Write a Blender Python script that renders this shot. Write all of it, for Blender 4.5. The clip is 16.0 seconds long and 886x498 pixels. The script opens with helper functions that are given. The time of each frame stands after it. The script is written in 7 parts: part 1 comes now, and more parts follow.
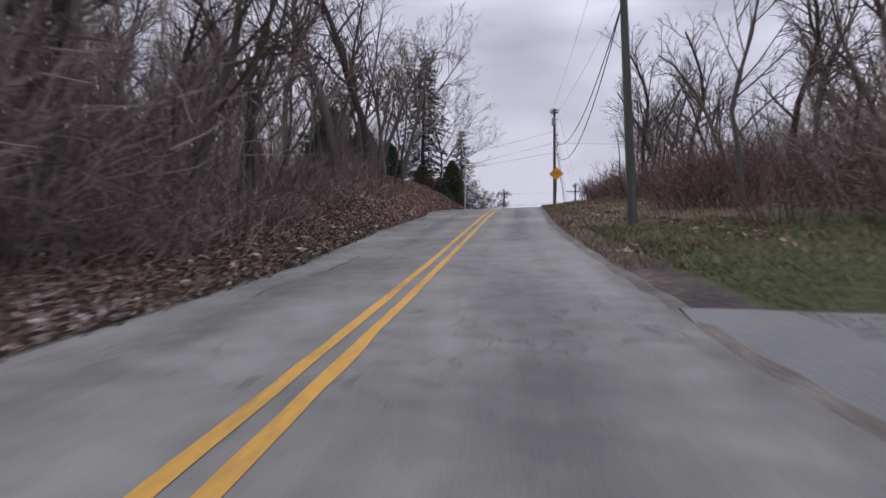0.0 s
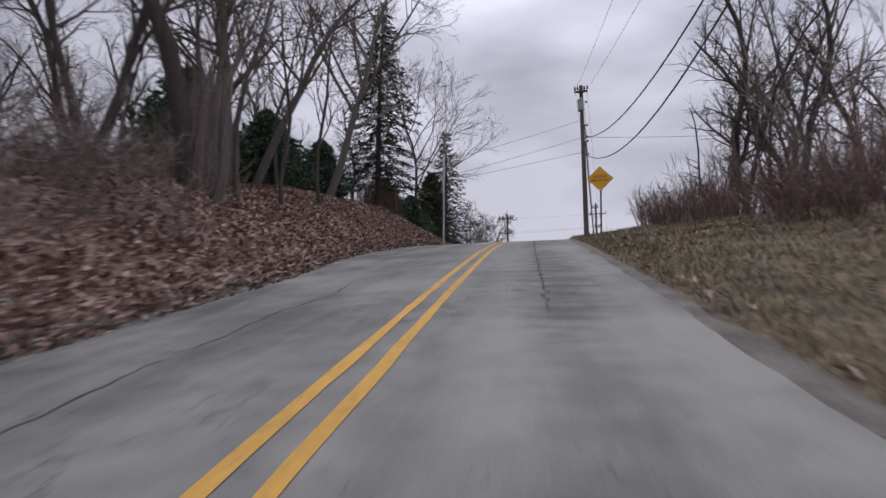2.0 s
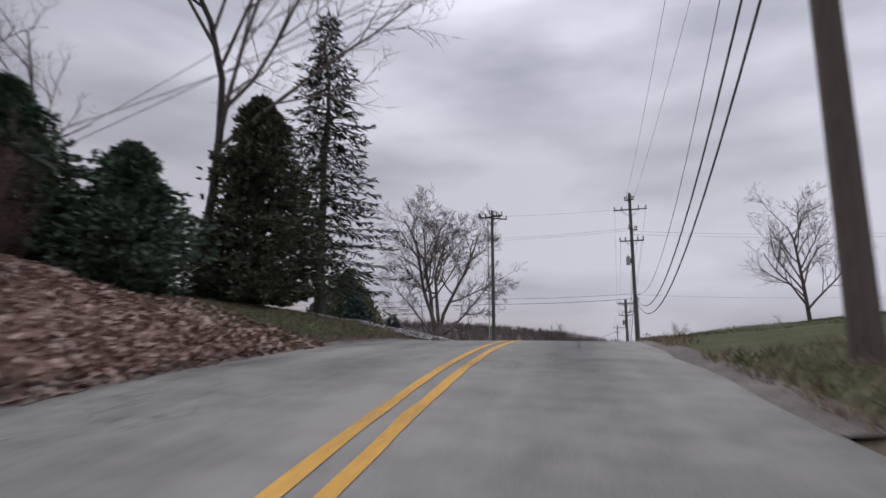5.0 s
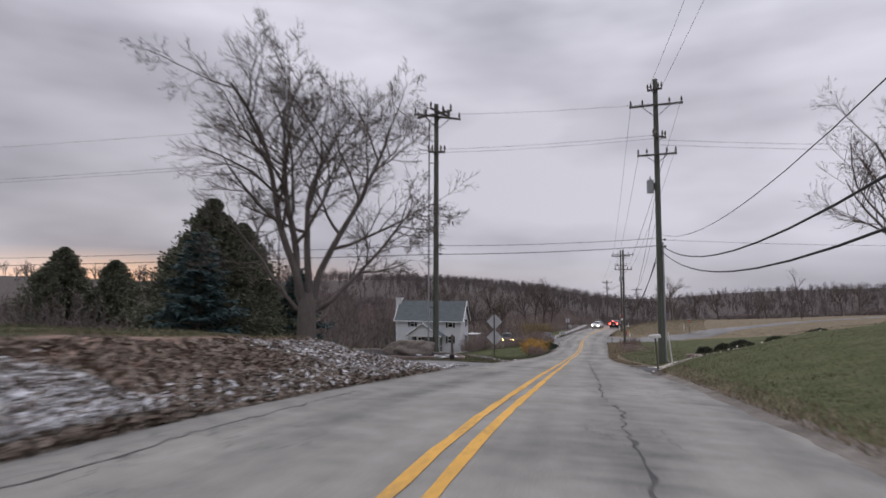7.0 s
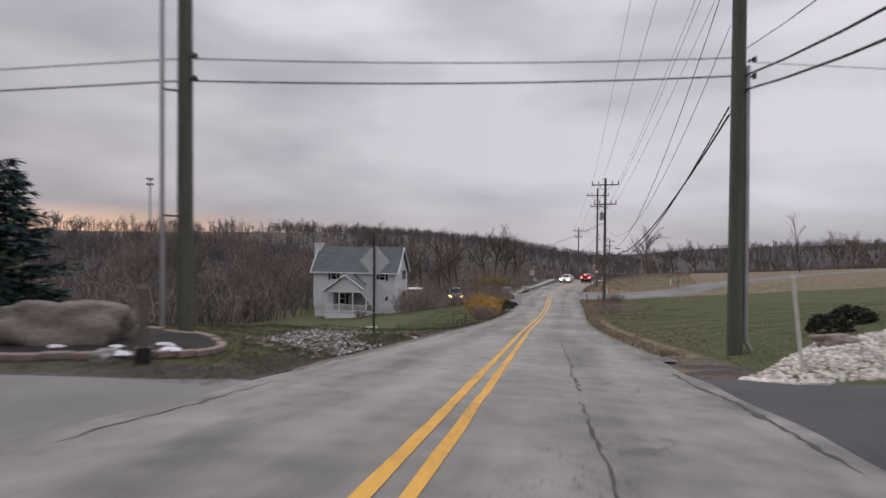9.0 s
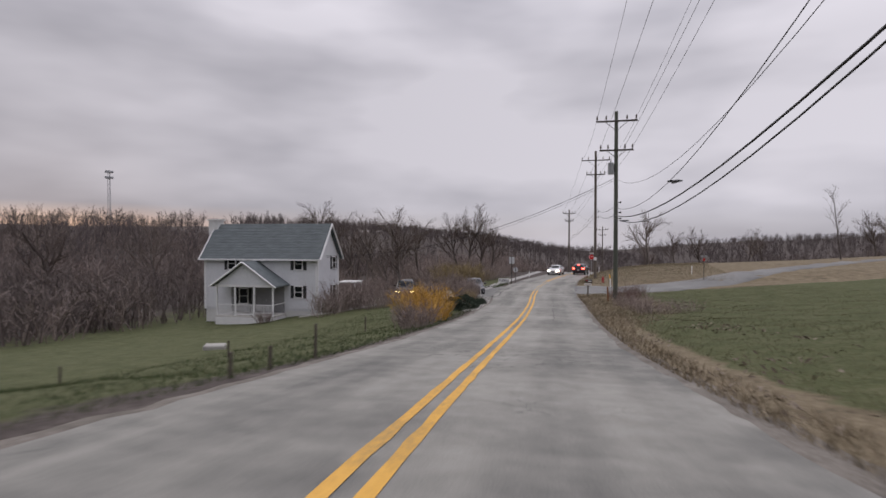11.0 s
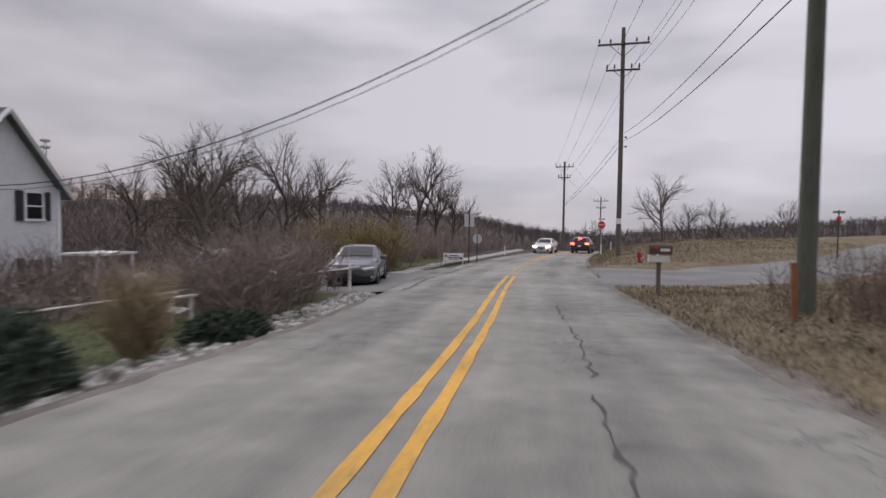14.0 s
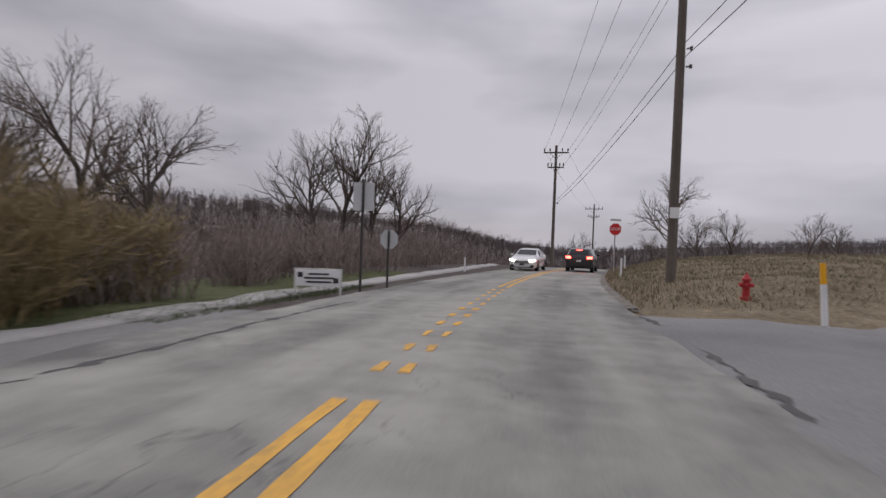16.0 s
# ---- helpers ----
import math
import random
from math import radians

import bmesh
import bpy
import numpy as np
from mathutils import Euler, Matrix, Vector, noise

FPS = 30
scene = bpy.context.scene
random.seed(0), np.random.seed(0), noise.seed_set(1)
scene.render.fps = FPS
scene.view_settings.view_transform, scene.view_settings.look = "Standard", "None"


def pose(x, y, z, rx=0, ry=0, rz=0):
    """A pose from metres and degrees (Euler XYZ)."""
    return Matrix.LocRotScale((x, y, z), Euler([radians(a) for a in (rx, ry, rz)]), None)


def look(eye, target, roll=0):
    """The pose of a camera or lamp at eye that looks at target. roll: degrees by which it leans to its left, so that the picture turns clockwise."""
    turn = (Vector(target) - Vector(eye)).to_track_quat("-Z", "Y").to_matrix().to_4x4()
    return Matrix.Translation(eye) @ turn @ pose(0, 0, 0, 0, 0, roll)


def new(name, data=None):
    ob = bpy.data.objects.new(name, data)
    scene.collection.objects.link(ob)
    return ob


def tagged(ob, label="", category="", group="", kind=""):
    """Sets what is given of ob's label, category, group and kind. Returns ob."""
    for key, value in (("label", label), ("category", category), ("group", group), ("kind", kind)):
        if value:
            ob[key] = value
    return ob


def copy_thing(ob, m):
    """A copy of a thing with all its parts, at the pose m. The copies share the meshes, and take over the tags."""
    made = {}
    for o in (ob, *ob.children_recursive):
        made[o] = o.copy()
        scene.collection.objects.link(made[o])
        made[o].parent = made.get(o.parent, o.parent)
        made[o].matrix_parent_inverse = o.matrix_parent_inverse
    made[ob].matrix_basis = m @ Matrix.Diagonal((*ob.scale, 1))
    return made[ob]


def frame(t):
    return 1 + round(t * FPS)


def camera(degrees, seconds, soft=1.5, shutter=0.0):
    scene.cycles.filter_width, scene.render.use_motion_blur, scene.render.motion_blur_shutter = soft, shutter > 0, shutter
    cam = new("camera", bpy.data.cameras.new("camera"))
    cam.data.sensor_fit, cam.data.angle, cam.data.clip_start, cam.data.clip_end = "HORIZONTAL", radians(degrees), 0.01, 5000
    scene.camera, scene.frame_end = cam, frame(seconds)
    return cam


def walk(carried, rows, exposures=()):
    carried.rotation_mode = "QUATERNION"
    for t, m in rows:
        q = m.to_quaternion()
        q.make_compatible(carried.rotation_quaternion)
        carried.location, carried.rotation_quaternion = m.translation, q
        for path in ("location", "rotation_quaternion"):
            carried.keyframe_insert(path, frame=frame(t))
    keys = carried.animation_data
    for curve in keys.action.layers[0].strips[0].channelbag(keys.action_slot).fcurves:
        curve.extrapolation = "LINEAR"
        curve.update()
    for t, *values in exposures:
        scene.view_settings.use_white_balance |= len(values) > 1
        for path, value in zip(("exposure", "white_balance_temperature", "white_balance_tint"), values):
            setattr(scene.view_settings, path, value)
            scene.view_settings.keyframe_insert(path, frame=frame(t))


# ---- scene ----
cam = camera(79.7, 16.0, soft=1.5, shutter=0.4)
PATH = [  # seconds, eye, target, roll
    (0.0, (7.355, 0.924, -5.683), (4.550, 10.460, -4.594), 1.21),
    (0.5, (6.507, 5.721, -4.727), (3.658, 15.235, -3.552), 1.00),
    (1.0, (5.685, 10.511, -3.722), (2.841, 20.013, -2.446), 1.06),
    (1.5, (4.894, 15.289, -2.671), (2.019, 24.761, -1.252), 0.86),
    (2.0, (4.139, 20.045, -1.581), (1.261, 29.491, -0.001), 0.27),
    (2.5, (3.429, 24.767, -0.470), (0.540, 34.192, 1.206), 0.18),
    (3.0, (2.768, 29.429, 0.630), (-0.141, 38.836, 2.376), -0.34),
    (3.5, (2.158, 34.015, 1.682), (-0.804, 43.396, 3.481), -0.50),
    (4.2, (1.385, 40.421, 3.162), (-1.555, 49.822, 4.890), -0.38),
    (4.7, (0.889, 45.061, 4.076), (-2.000, 54.495, 5.704), -0.14),
    (5.2, (0.438, 49.760, 4.681), (-2.398, 59.227, 6.208), 0.11),
    (6.0, (-0.180, 57.342, 5.224), (-2.915, 66.868, 6.557), 0.31),
    (6.5, (-0.489, 62.080, 5.397), (-3.167, 71.662, 6.400), 0.29),
    (7.0, (-0.724, 66.818, 5.322), (-3.338, 76.447, 5.996), 0.10),
    (7.5, (-0.880, 71.585, 5.025), (-3.388, 81.265, 5.150), -0.29),
    (8.0, (-0.965, 76.375, 4.576), (-3.344, 86.087, 4.533), 0.27),
    (8.5, (-0.995, 81.162, 4.053), (-3.197, 90.916, 3.974), 0.45),
    (9.0, (-0.996, 85.924, 3.509), (-3.057, 95.708, 3.368), 0.41),
    (9.9, (-0.999, 94.396, 2.519), (-2.939, 104.205, 2.377), 0.02),
    (10.6, (-1.031, 100.909, 1.745), (-2.881, 110.735, 1.582), 0.03),
    (11.5, (-1.092, 109.237, 0.773), (-2.841, 119.081, 0.603), 0.01),
    (12.0, (-1.114, 113.856, 0.270), (-2.794, 123.710, -0.004), 0.09),
    (12.5, (-1.114, 118.471, -0.192), (-2.747, 128.329, -0.582), 0.39),
    (13.0, (-1.089, 123.084, -0.605), (-2.672, 132.946, -1.086), 0.64),
    (13.5, (-1.041, 127.686, -0.971), (-2.631, 137.547, -1.461), 0.82),
    (14.0, (-0.971, 132.243, -1.283), (-2.467, 142.121, -1.717), 0.63),
    (14.5, (-0.872, 136.724, -1.530), (-2.282, 146.619, -1.832), 0.38),
    (15.0, (-0.737, 141.143, -1.718), (-2.107, 151.044, -2.029), 0.80),
    (15.5, (-0.555, 145.539, -1.872), (-1.842, 155.453, -2.092), 0.91),
    (16.0, (-0.320, 149.950, -2.011), (-1.494, 159.879, -2.192), 2.11),
]
walk(cam, [(t, look(e, g, r)) for t, e, g, r in PATH], [(0, 0.06, 6120, 13), (3.5, -0.07, 6250, 11), (6.5, 0.0, 6350, 11), (9, 0.03, 6600, 11), (12.5, 0.04, 6600, 11), (15, -0.03, 6550, 11), (16, -0.16, 6550, 11)])

# ---- light: an overcast winter evening, the low sun behind cloud ----
world = bpy.data.worlds.new("world")
scene.world = world
world.use_nodes = True
wn, wl = world.node_tree.nodes, world.node_tree.links
wn.clear()
sky = wn.new("ShaderNodeTexSky")
sky.sky_type = "NISHITA"
sky.sun_disc = False
sky.sun_elevation = radians(4)
sky.sun_rotation = radians(-48)
wco = wn.new("ShaderNodeTexCoord")
wmap = wn.new("ShaderNodeMapping")
wmap.inputs["Scale"].default_value = (1.0, 1.0, 3.2)
wl.new(wco.outputs["Generated"], wmap.inputs["Vector"])
cloud = wn.new("ShaderNodeTexNoise")
cloud.inputs["Scale"].default_value = 1.6
cloud.inputs["Detail"].default_value = 4
cloud.inputs["Roughness"].default_value = 0.48
wl.new(wmap.outputs["Vector"], cloud.inputs["Vector"])
wramp = wn.new("ShaderNodeValToRGB")
wramp.color_ramp.elements[0].position = 0.39
wramp.color_ramp.elements[0].color = (3.5, 3.48, 4.0, 1)
wramp.color_ramp.elements[1].position = 0.63
wramp.color_ramp.elements[1].color = (6.6, 6.46, 7.15, 1)
wl.new(cloud.outputs["Fac"], wramp.inputs["Fac"])
wsep = wn.new("ShaderNodeSeparateXYZ")
wl.new(wco.outputs["Generated"], wsep.inputs["Vector"])
wup = wn.new("ShaderNodeMapRange")          # cloud is brighter overhead
wup.inputs["From Min"].default_value, wup.inputs["From Max"].default_value = 0.3, 1.0
wup.inputs["To Min"].default_value, wup.inputs["To Max"].default_value = 0.95, 2.5
wl.new(wsep.outputs["Z"], wup.inputs["Value"])
wside = wn.new("ShaderNodeMapRange")        # the cloud is thinner to the east
wside.inputs["From Min"].default_value, wside.inputs["From Max"].default_value = -0.9, 0.9
wside.inputs["To Min"].default_value, wside.inputs["To Max"].default_value = 0.86, 1.14
wl.new(wsep.outputs["X"], wside.inputs["Value"])
wboth = wn.new("ShaderNodeMath")
wboth.operation = "MULTIPLY"
wl.new(wup.outputs["Result"], wboth.inputs[0])
wl.new(wside.outputs["Result"], wboth.inputs[1])
wmul = wn.new("ShaderNodeVectorMath")
wmul.operation = "SCALE"
wl.new(wramp.outputs["Color"], wmul.inputs[0])
wl.new(wboth.outputs[0], wmul.inputs["Scale"])
wlow = wn.new("ShaderNodeMapRange")         # gaps in the cloud low over the horizon
wlow.inputs["From Min"].default_value, wlow.inputs["From Max"].default_value = 0.01, 0.06
wlow.inputs["To Min"].default_value, wlow.inputs["To Max"].default_value = 0.9, 0.99
wl.new(wsep.outputs["Z"], wlow.inputs["Value"])
wmix = wn.new("ShaderNodeMix")
wmix.data_type = "RGBA"
wl.new(wlow.outputs["Result"], wmix.inputs["Factor"])
wl.new(sky.outputs["Color"], wmix.inputs[6])
wl.new(wmul.outputs["Vector"], wmix.inputs[7])
wbg = wn.new("ShaderNodeBackground")
wbg.inputs["Strength"].default_value = 0.1
wl.new(wmix.outputs[2], wbg.inputs["Color"])
wout = wn.new("ShaderNodeOutputWorld")
wl.new(wbg.outputs["Background"], wout.inputs["Surface"])
sun = new("sun", bpy.data.lights.new("sun", "SUN"))
sun.data.energy, sun.data.angle, sun.data.color = 0.9, radians(40), (1.0, 0.96, 0.92)
sun.matrix_world = look((-30, 27, 30), (0, 0, 0))

# ---- materials ----
def shade(name, colors, scale=1.0, rough=0.85, metal=0.0, bump=0.0, fine=12.0, island=0.0, obrand=0.0, stretch=(1, 1, 1), spec=0.3, coat=0.0):
    """A surface: two scales of noise between colours, fine relief, and some change from piece to piece."""
    m = bpy.data.materials.new(name)
    m.use_nodes = True
    n, l = m.node_tree.nodes, m.node_tree.links
    b = n["Principled BSDF"]
    co = n.new("ShaderNodeTexCoord")
    mp = n.new("ShaderNodeMapping")
    mp.inputs["Scale"].default_value = stretch
    l.new(co.outputs["Object"], mp.inputs["Vector"])
    big = n.new("ShaderNodeTexNoise")
    big.inputs["Scale"].default_value, big.inputs["Detail"].default_value = scale, 4
    small = n.new("ShaderNodeTexNoise")
    small.inputs["Scale"].default_value, small.inputs["Detail"].default_value = scale * fine, 3
    for t in (big, small):
        l.new(mp.outputs["Vector"], t.inputs["Vector"])
    mx = n.new("ShaderNodeMath")
    mx.operation = "MULTIPLY_ADD"
    mx.inputs[1].default_value, mx.inputs[2].default_value = 0.5, 0.0
    l.new(small.outputs["Fac"], mx.inputs[0])
    ad = n.new("ShaderNodeMath")
    ad.operation = "MULTIPLY_ADD"
    ad.inputs[1].default_value = 0.5
    l.new(big.outputs["Fac"], ad.inputs[0])
    l.new(mx.outputs[0], ad.inputs[2])
    val = ad.outputs[0]
    if island or obrand:
        src = n.new("ShaderNodeNewGeometry").outputs["Random Per Island"] if island else n.new("ShaderNodeObjectInfo").outputs["Random"]
        r = n.new("ShaderNodeMath")
        r.operation = "MULTIPLY_ADD"
        r.inputs[1].default_value, r.inputs[2].default_value = island or obrand, -0.5 * (island or obrand)
        l.new(src, r.inputs[0])
        s = n.new("ShaderNodeMath")
        l.new(val, s.inputs[0])
        l.new(r.outputs[0], s.inputs[1])
        val = s.outputs[0]
    ramp = n.new("ShaderNodeValToRGB")
    el = ramp.color_ramp.elements
    while len(el) < len(colors):
        el.new(0.5)
    for i, c in enumerate(colors):
        el[i].position = 0.3 + 0.4 * i / max(1, len(colors) - 1)
        el[i].color = (*c, 1)
    l.new(val, ramp.inputs["Fac"])
    l.new(ramp.outputs["Color"], b.inputs["Base Color"])
    b.inputs["Roughness"].default_value, b.inputs["Metallic"].default_value = rough, metal
    b.inputs["Specular IOR Level"].default_value = spec
    b.inputs["Coat Weight"].default_value = coat
    if bump:
        bp = n.new("ShaderNodeBump")
        bp.inputs["Strength"].default_value, bp.inputs["Distance"].default_value = min(1, bump * 10), bump
        l.new(small.outputs["Fac"], bp.inputs["Height"])
        l.new(bp.outputs["Normal"], b.inputs["Normal"])
    return m


def glow(name, color, strength):
    m = bpy.data.materials.new(name)
    m.use_nodes = True
    b = m.node_tree.nodes["Principled BSDF"]
    b.inputs["Base Color"].default_value = (*color, 1)
    b.inputs["Emission Color"].default_value = (*color, 1)
    b.inputs["Emission Strength"].default_value = strength
    return m


BARK = shade("bark", [(0.058, 0.048, 0.042), (0.13, 0.112, 0.1)], 3, 0.95, bump=0.02, stretch=(1, 1, 0.2), obrand=0.35)
TWIG = shade("twig", [(0.085, 0.066, 0.056), (0.17, 0.138, 0.12)], 1.2, 0.95, obrand=0.35, island=0.0)
PALETWIG = shade("pale_twig", [(0.12, 0.1, 0.085), (0.25, 0.21, 0.18)], 1.2, 0.95, obrand=0.3)
BRUSH = shade("brush", [(0.148, 0.117, 0.105), (0.33, 0.27, 0.24)], 0.8, 0.95, island=0.5)
REDBRUSH = shade("red_brush", [(0.115, 0.077, 0.068), (0.23, 0.162, 0.14)], 0.8, 0.95, island=0.5)
NEEDLE = shade("needles", [(0.035, 0.048, 0.034), (0.085, 0.108, 0.078)], 1.0, 0.8, island=0.5)
BLUENEEDLE = shade("blue_needles", [(0.03, 0.055, 0.055), (0.075, 0.12, 0.115)], 1.0, 0.8, island=0.5)
GREENNEEDLE = shade("green_needles", [(0.07, 0.105, 0.075), (0.145, 0.2, 0.14)], 1.0, 0.95, island=0.4, spec=0.1)
OLIVENEEDLE = shade("olive_needles", [(0.06, 0.07, 0.043), (0.13, 0.14, 0.09)], 1.0, 0.8, island=0.5)
FARWOOD = shade("far_woods", [(0.088, 0.073, 0.071), (0.16, 0.134, 0.13)], 0.03, 0.95, island=0.25, fine=6)
LEAF = shade("leaves", [(0.15, 0.093, 0.073), (0.32, 0.212, 0.17), (0.52, 0.4, 0.335)], 0.6, 0.8, island=0.7)
SNOWLEAF = shade("frosted_leaves", [(0.17, 0.145, 0.125), (0.45, 0.43, 0.415), (0.8, 0.81, 0.83)], 0.5, 0.8, island=0.7)
DRYGRASS = shade("dry_grass", [(0.11, 0.088, 0.056), (0.22, 0.178, 0.118), (0.36, 0.3, 0.21)], 0.5, 0.9, island=0.5)
GREENGRASS = shade("green_grass", [(0.035, 0.052, 0.02), (0.062, 0.09, 0.034), (0.11, 0.115, 0.058)], 0.25, 0.9, island=0.4)
OLIVEGRASS = shade("olive_grass", [(0.072, 0.07, 0.034), (0.112, 0.108, 0.055), (0.165, 0.15, 0.09)], 0.25, 0.9, island=0.4)
FORSYTHIA = shade("forsythia_twigs", [(0.24, 0.14, 0.036), (0.48, 0.28, 0.06), (0.68, 0.42, 0.1)], 1.0, 0.9, island=0.5)
YELLOWBRUSH = shade("tan_twigs", [(0.155, 0.12, 0.062), (0.32, 0.25, 0.13)], 1.0, 0.9, island=0.5)
WOODPOLE = shade("weathered_pole", [(0.085, 0.07, 0.06), (0.17, 0.145, 0.125)], 2.0, 0.92, bump=0.01, stretch=(2, 2, 0.15))
GREENPOLE = shade("mossy_pole", [(0.062, 0.068, 0.055), (0.13, 0.14, 0.115)], 2.0, 0.92, bump=0.01, stretch=(2, 2, 0.15))
ARMWOOD = shade("crossarm_wood", [(0.06, 0.052, 0.046), (0.12, 0.105, 0.095)], 3.0, 0.9)
METAL = shade("galvanised", [(0.32, 0.33, 0.34), (0.46, 0.47, 0.48)], 3.0, 0.5, 0.7)
DARKMETAL = shade("dark_steel", [(0.04, 0.038, 0.036), (0.08, 0.075, 0.07)], 5.0, 0.6, 0.3)
TANK = shade("transformer_grey", [(0.25, 0.26, 0.27), (0.36, 0.37, 0.38)], 3.0, 0.5)
PORCELAIN = shade("insulator_brown", [(0.06, 0.045, 0.04), (0.09, 0.07, 0.06)], 3.0, 0.3)
CABLE = shade("cable_black", [(0.02, 0.02, 0.022), (0.04, 0.04, 0.042)], 3.0, 0.6)
YELLOWPAINT = shade("yellow_road_paint", [(0.3, 0.2, 0.08), (0.62, 0.34, 0.06), (0.74, 0.42, 0.09)], 0.7, 0.7, fine=25)
SIGNYELLOW = shade("sign_yellow", [(0.75, 0.36, 0.012), (0.82, 0.42, 0.018)], 1.5, 0.45)
SIGNBACK = shade("sign_back_aluminium", [(0.5, 0.51, 0.52), (0.66, 0.67, 0.68)], 2.0, 0.45, 0.3)
SIGNRED = shade("sign_red", [(0.5, 0.02, 0.02), (0.6, 0.03, 0.03)], 2.0, 0.45)
WHITE = shade("white_paint", [(0.66, 0.66, 0.66), (0.8, 0.8, 0.8)], 2.0, 0.6)
DIRTYWHITE = shade("worn_white_paint", [(0.45, 0.43, 0.4), (0.72, 0.71, 0.69)], 4.0, 0.7)
BLACK = shade("black_plastic", [(0.012, 0.012, 0.013), (0.03, 0.03, 0.03)], 3.0, 0.5)
CONCRETE = shade("concrete", [(0.25, 0.243, 0.23), (0.4, 0.39, 0.37)], 0.8, 0.9, bump=0.004, fine=20)
DRIVE = shade("dark_asphalt", [(0.045, 0.045, 0.047), (0.09, 0.089, 0.09)], 0.6, 0.85, bump=0.006, fine=30)
SIDEROAD = shade("side_road_asphalt", [(0.09, 0.09, 0.09), (0.18, 0.179, 0.175), (0.25, 0.247, 0.238)], 0.3, 0.9, bump=0.003, fine=110)
STONE = shade("pale_stone", [(0.36, 0.33, 0.29), (0.55, 0.51, 0.46), (0.7, 0.66, 0.6)], 1.2, 0.9, bump=0.01, island=0.5)
GREYSTONE = shade("grey_stone", [(0.24, 0.23, 0.21), (0.46, 0.45, 0.42)], 1.2, 0.9, bump=0.01, island=0.6)
BOULDER = shade("boulder_stone", [(0.07, 0.06, 0.05), (0.24, 0.21, 0.18)], 1.1, 0.95, bump=0.05)
MULCH = shade("mulch", [(0.012, 0.0105, 0.01), (0.036, 0.031, 0.029)], 3.0, 0.95, bump=0.03)
KERB = shade("brick_edging", [(0.2, 0.15, 0.13), (0.31, 0.25, 0.22)], 2.5, 0.9, bump=0.01)


# ---- mesh helpers ----
def part(name, bm, material, parent=None, label="", smooth=False):
    """Links a bmesh as one mesh object."""
    me = bpy.data.meshes.new(name)
    bm.to_mesh(me)
    bm.free()
    me.materials.append(material)
    if smooth:
        me.shade_smooth()
    ob = new(name, me)
    ob.parent = parent
    if label:
        ob["label"] = label
    return ob


def raw(name, verts, faces, material, parent=None, smooth=False):
    """Links plain vertex and face lists as one mesh object."""
    me = bpy.data.meshes.new(name)
    me.from_pydata([tuple(v) for v in verts], [], [tuple(f) for f in faces])
    me.materials.append(material)
    if smooth:
        me.shade_smooth()
    ob = new(name, me)
    ob.parent = parent
    return ob


def thing(name, at, label, category, group="", turn=0.0):
    e = new(name)
    e.empty_display_size = 0.2
    e.matrix_world = pose(*at, 0, 0, turn)
    return tagged(e, label, category, group)


def box(bm, c, s, rot=None, bevel=0.0):
    m = Matrix.Translation(c) @ (rot if rot is not None else Matrix.Identity(4)) @ Matrix.Diagonal((*s, 1))
    vs = bmesh.ops.create_cube(bm, size=1.0, matrix=m)["verts"]
    if bevel:
        es = list({e for v in vs for e in v.link_edges})
        bmesh.ops.bevel(bm, geom=es, offset=bevel, segments=1, affect="EDGES")
    return vs


def rod(bm, a, b, r0, r1=None, n=8):
    a, b = Vector(a), Vector(b)
    r1 = r0 if r1 is None else r1
    q = (b - a).to_track_quat("Z", "Y").to_matrix().to_4x4()
    m = Matrix.Translation((a + b) / 2) @ q
    return bmesh.ops.create_cone(bm, cap_ends=True, segments=n, radius1=r0, radius2=r1, depth=(b - a).length, matrix=m)["verts"]


def quad(bm, *pts):
    return bm.faces.new([bm.verts.new(p) for p in pts])


def boxes(*items):
    """One bmesh of several boxes: (centre, size[, rotation])."""
    bm = bmesh.new()
    for it in items:
        box(bm, *it)
    return bm


def rods(*items):
    bm = bmesh.new()
    for it in items:
        rod(bm, *it)
    return bm


# ---- the road's line and the lie of the land ----
KX = np.array([13.4, 11.6, 9.8, 8.0, 6.18, 4.45, 2.86, 1.44, 0.14, -0.88, -1.58, -1.88, -1.93, -2.0, -2.13, -2.25, -2.13, -1.87, -1.67,
               -1.58, -1.1, -0.1, 1.6, 3.8, 6.3, 9.2, 12.4, 16, 20, 24, 28, 33, 38, 43, 48, 54, 60, 66])
KZ = np.array([-14.4, -12.6, -10.8, -8.95, -7.05, -5.03, -2.8, -0.45, 1.76, 3.58, 4.24, 3.92, 2.96, 1.81, 0.62, -0.54, -1.56, -2.36, -2.89,
               -3.23, -3.45, -3.62, -3.78, -3.95, -4.25, -4.9, -5.7, -6.6, -7.5, -8.3, -9, -9.6, -10, -10.3, -10.5, -10.6, -10.7, -10.8])


def spline(k, y):
    """Catmull-Rom through knots 10 m apart from y = -40."""
    s = np.clip((np.asarray(y, float) + 40) / 10, 0, len(k) - 1.001)
    i = s.astype(int)
    f = s - i
    p = np.concatenate(([2 * k[0] - k[1]], k, [2 * k[-1] - k[-2]]))
    a, b, c, d = p[i], p[i + 1], p[i + 2], p[np.minimum(i + 3, len(p) - 1)]
    return b + 0.5 * f * (c - a + f * (2 * a - 5 * b + 4 * c - d + f * (3 * (b - c) + d - a)))


def road_x(y):
    return spline(KX, y)


def road_z(y):
    return spline(KZ, y)


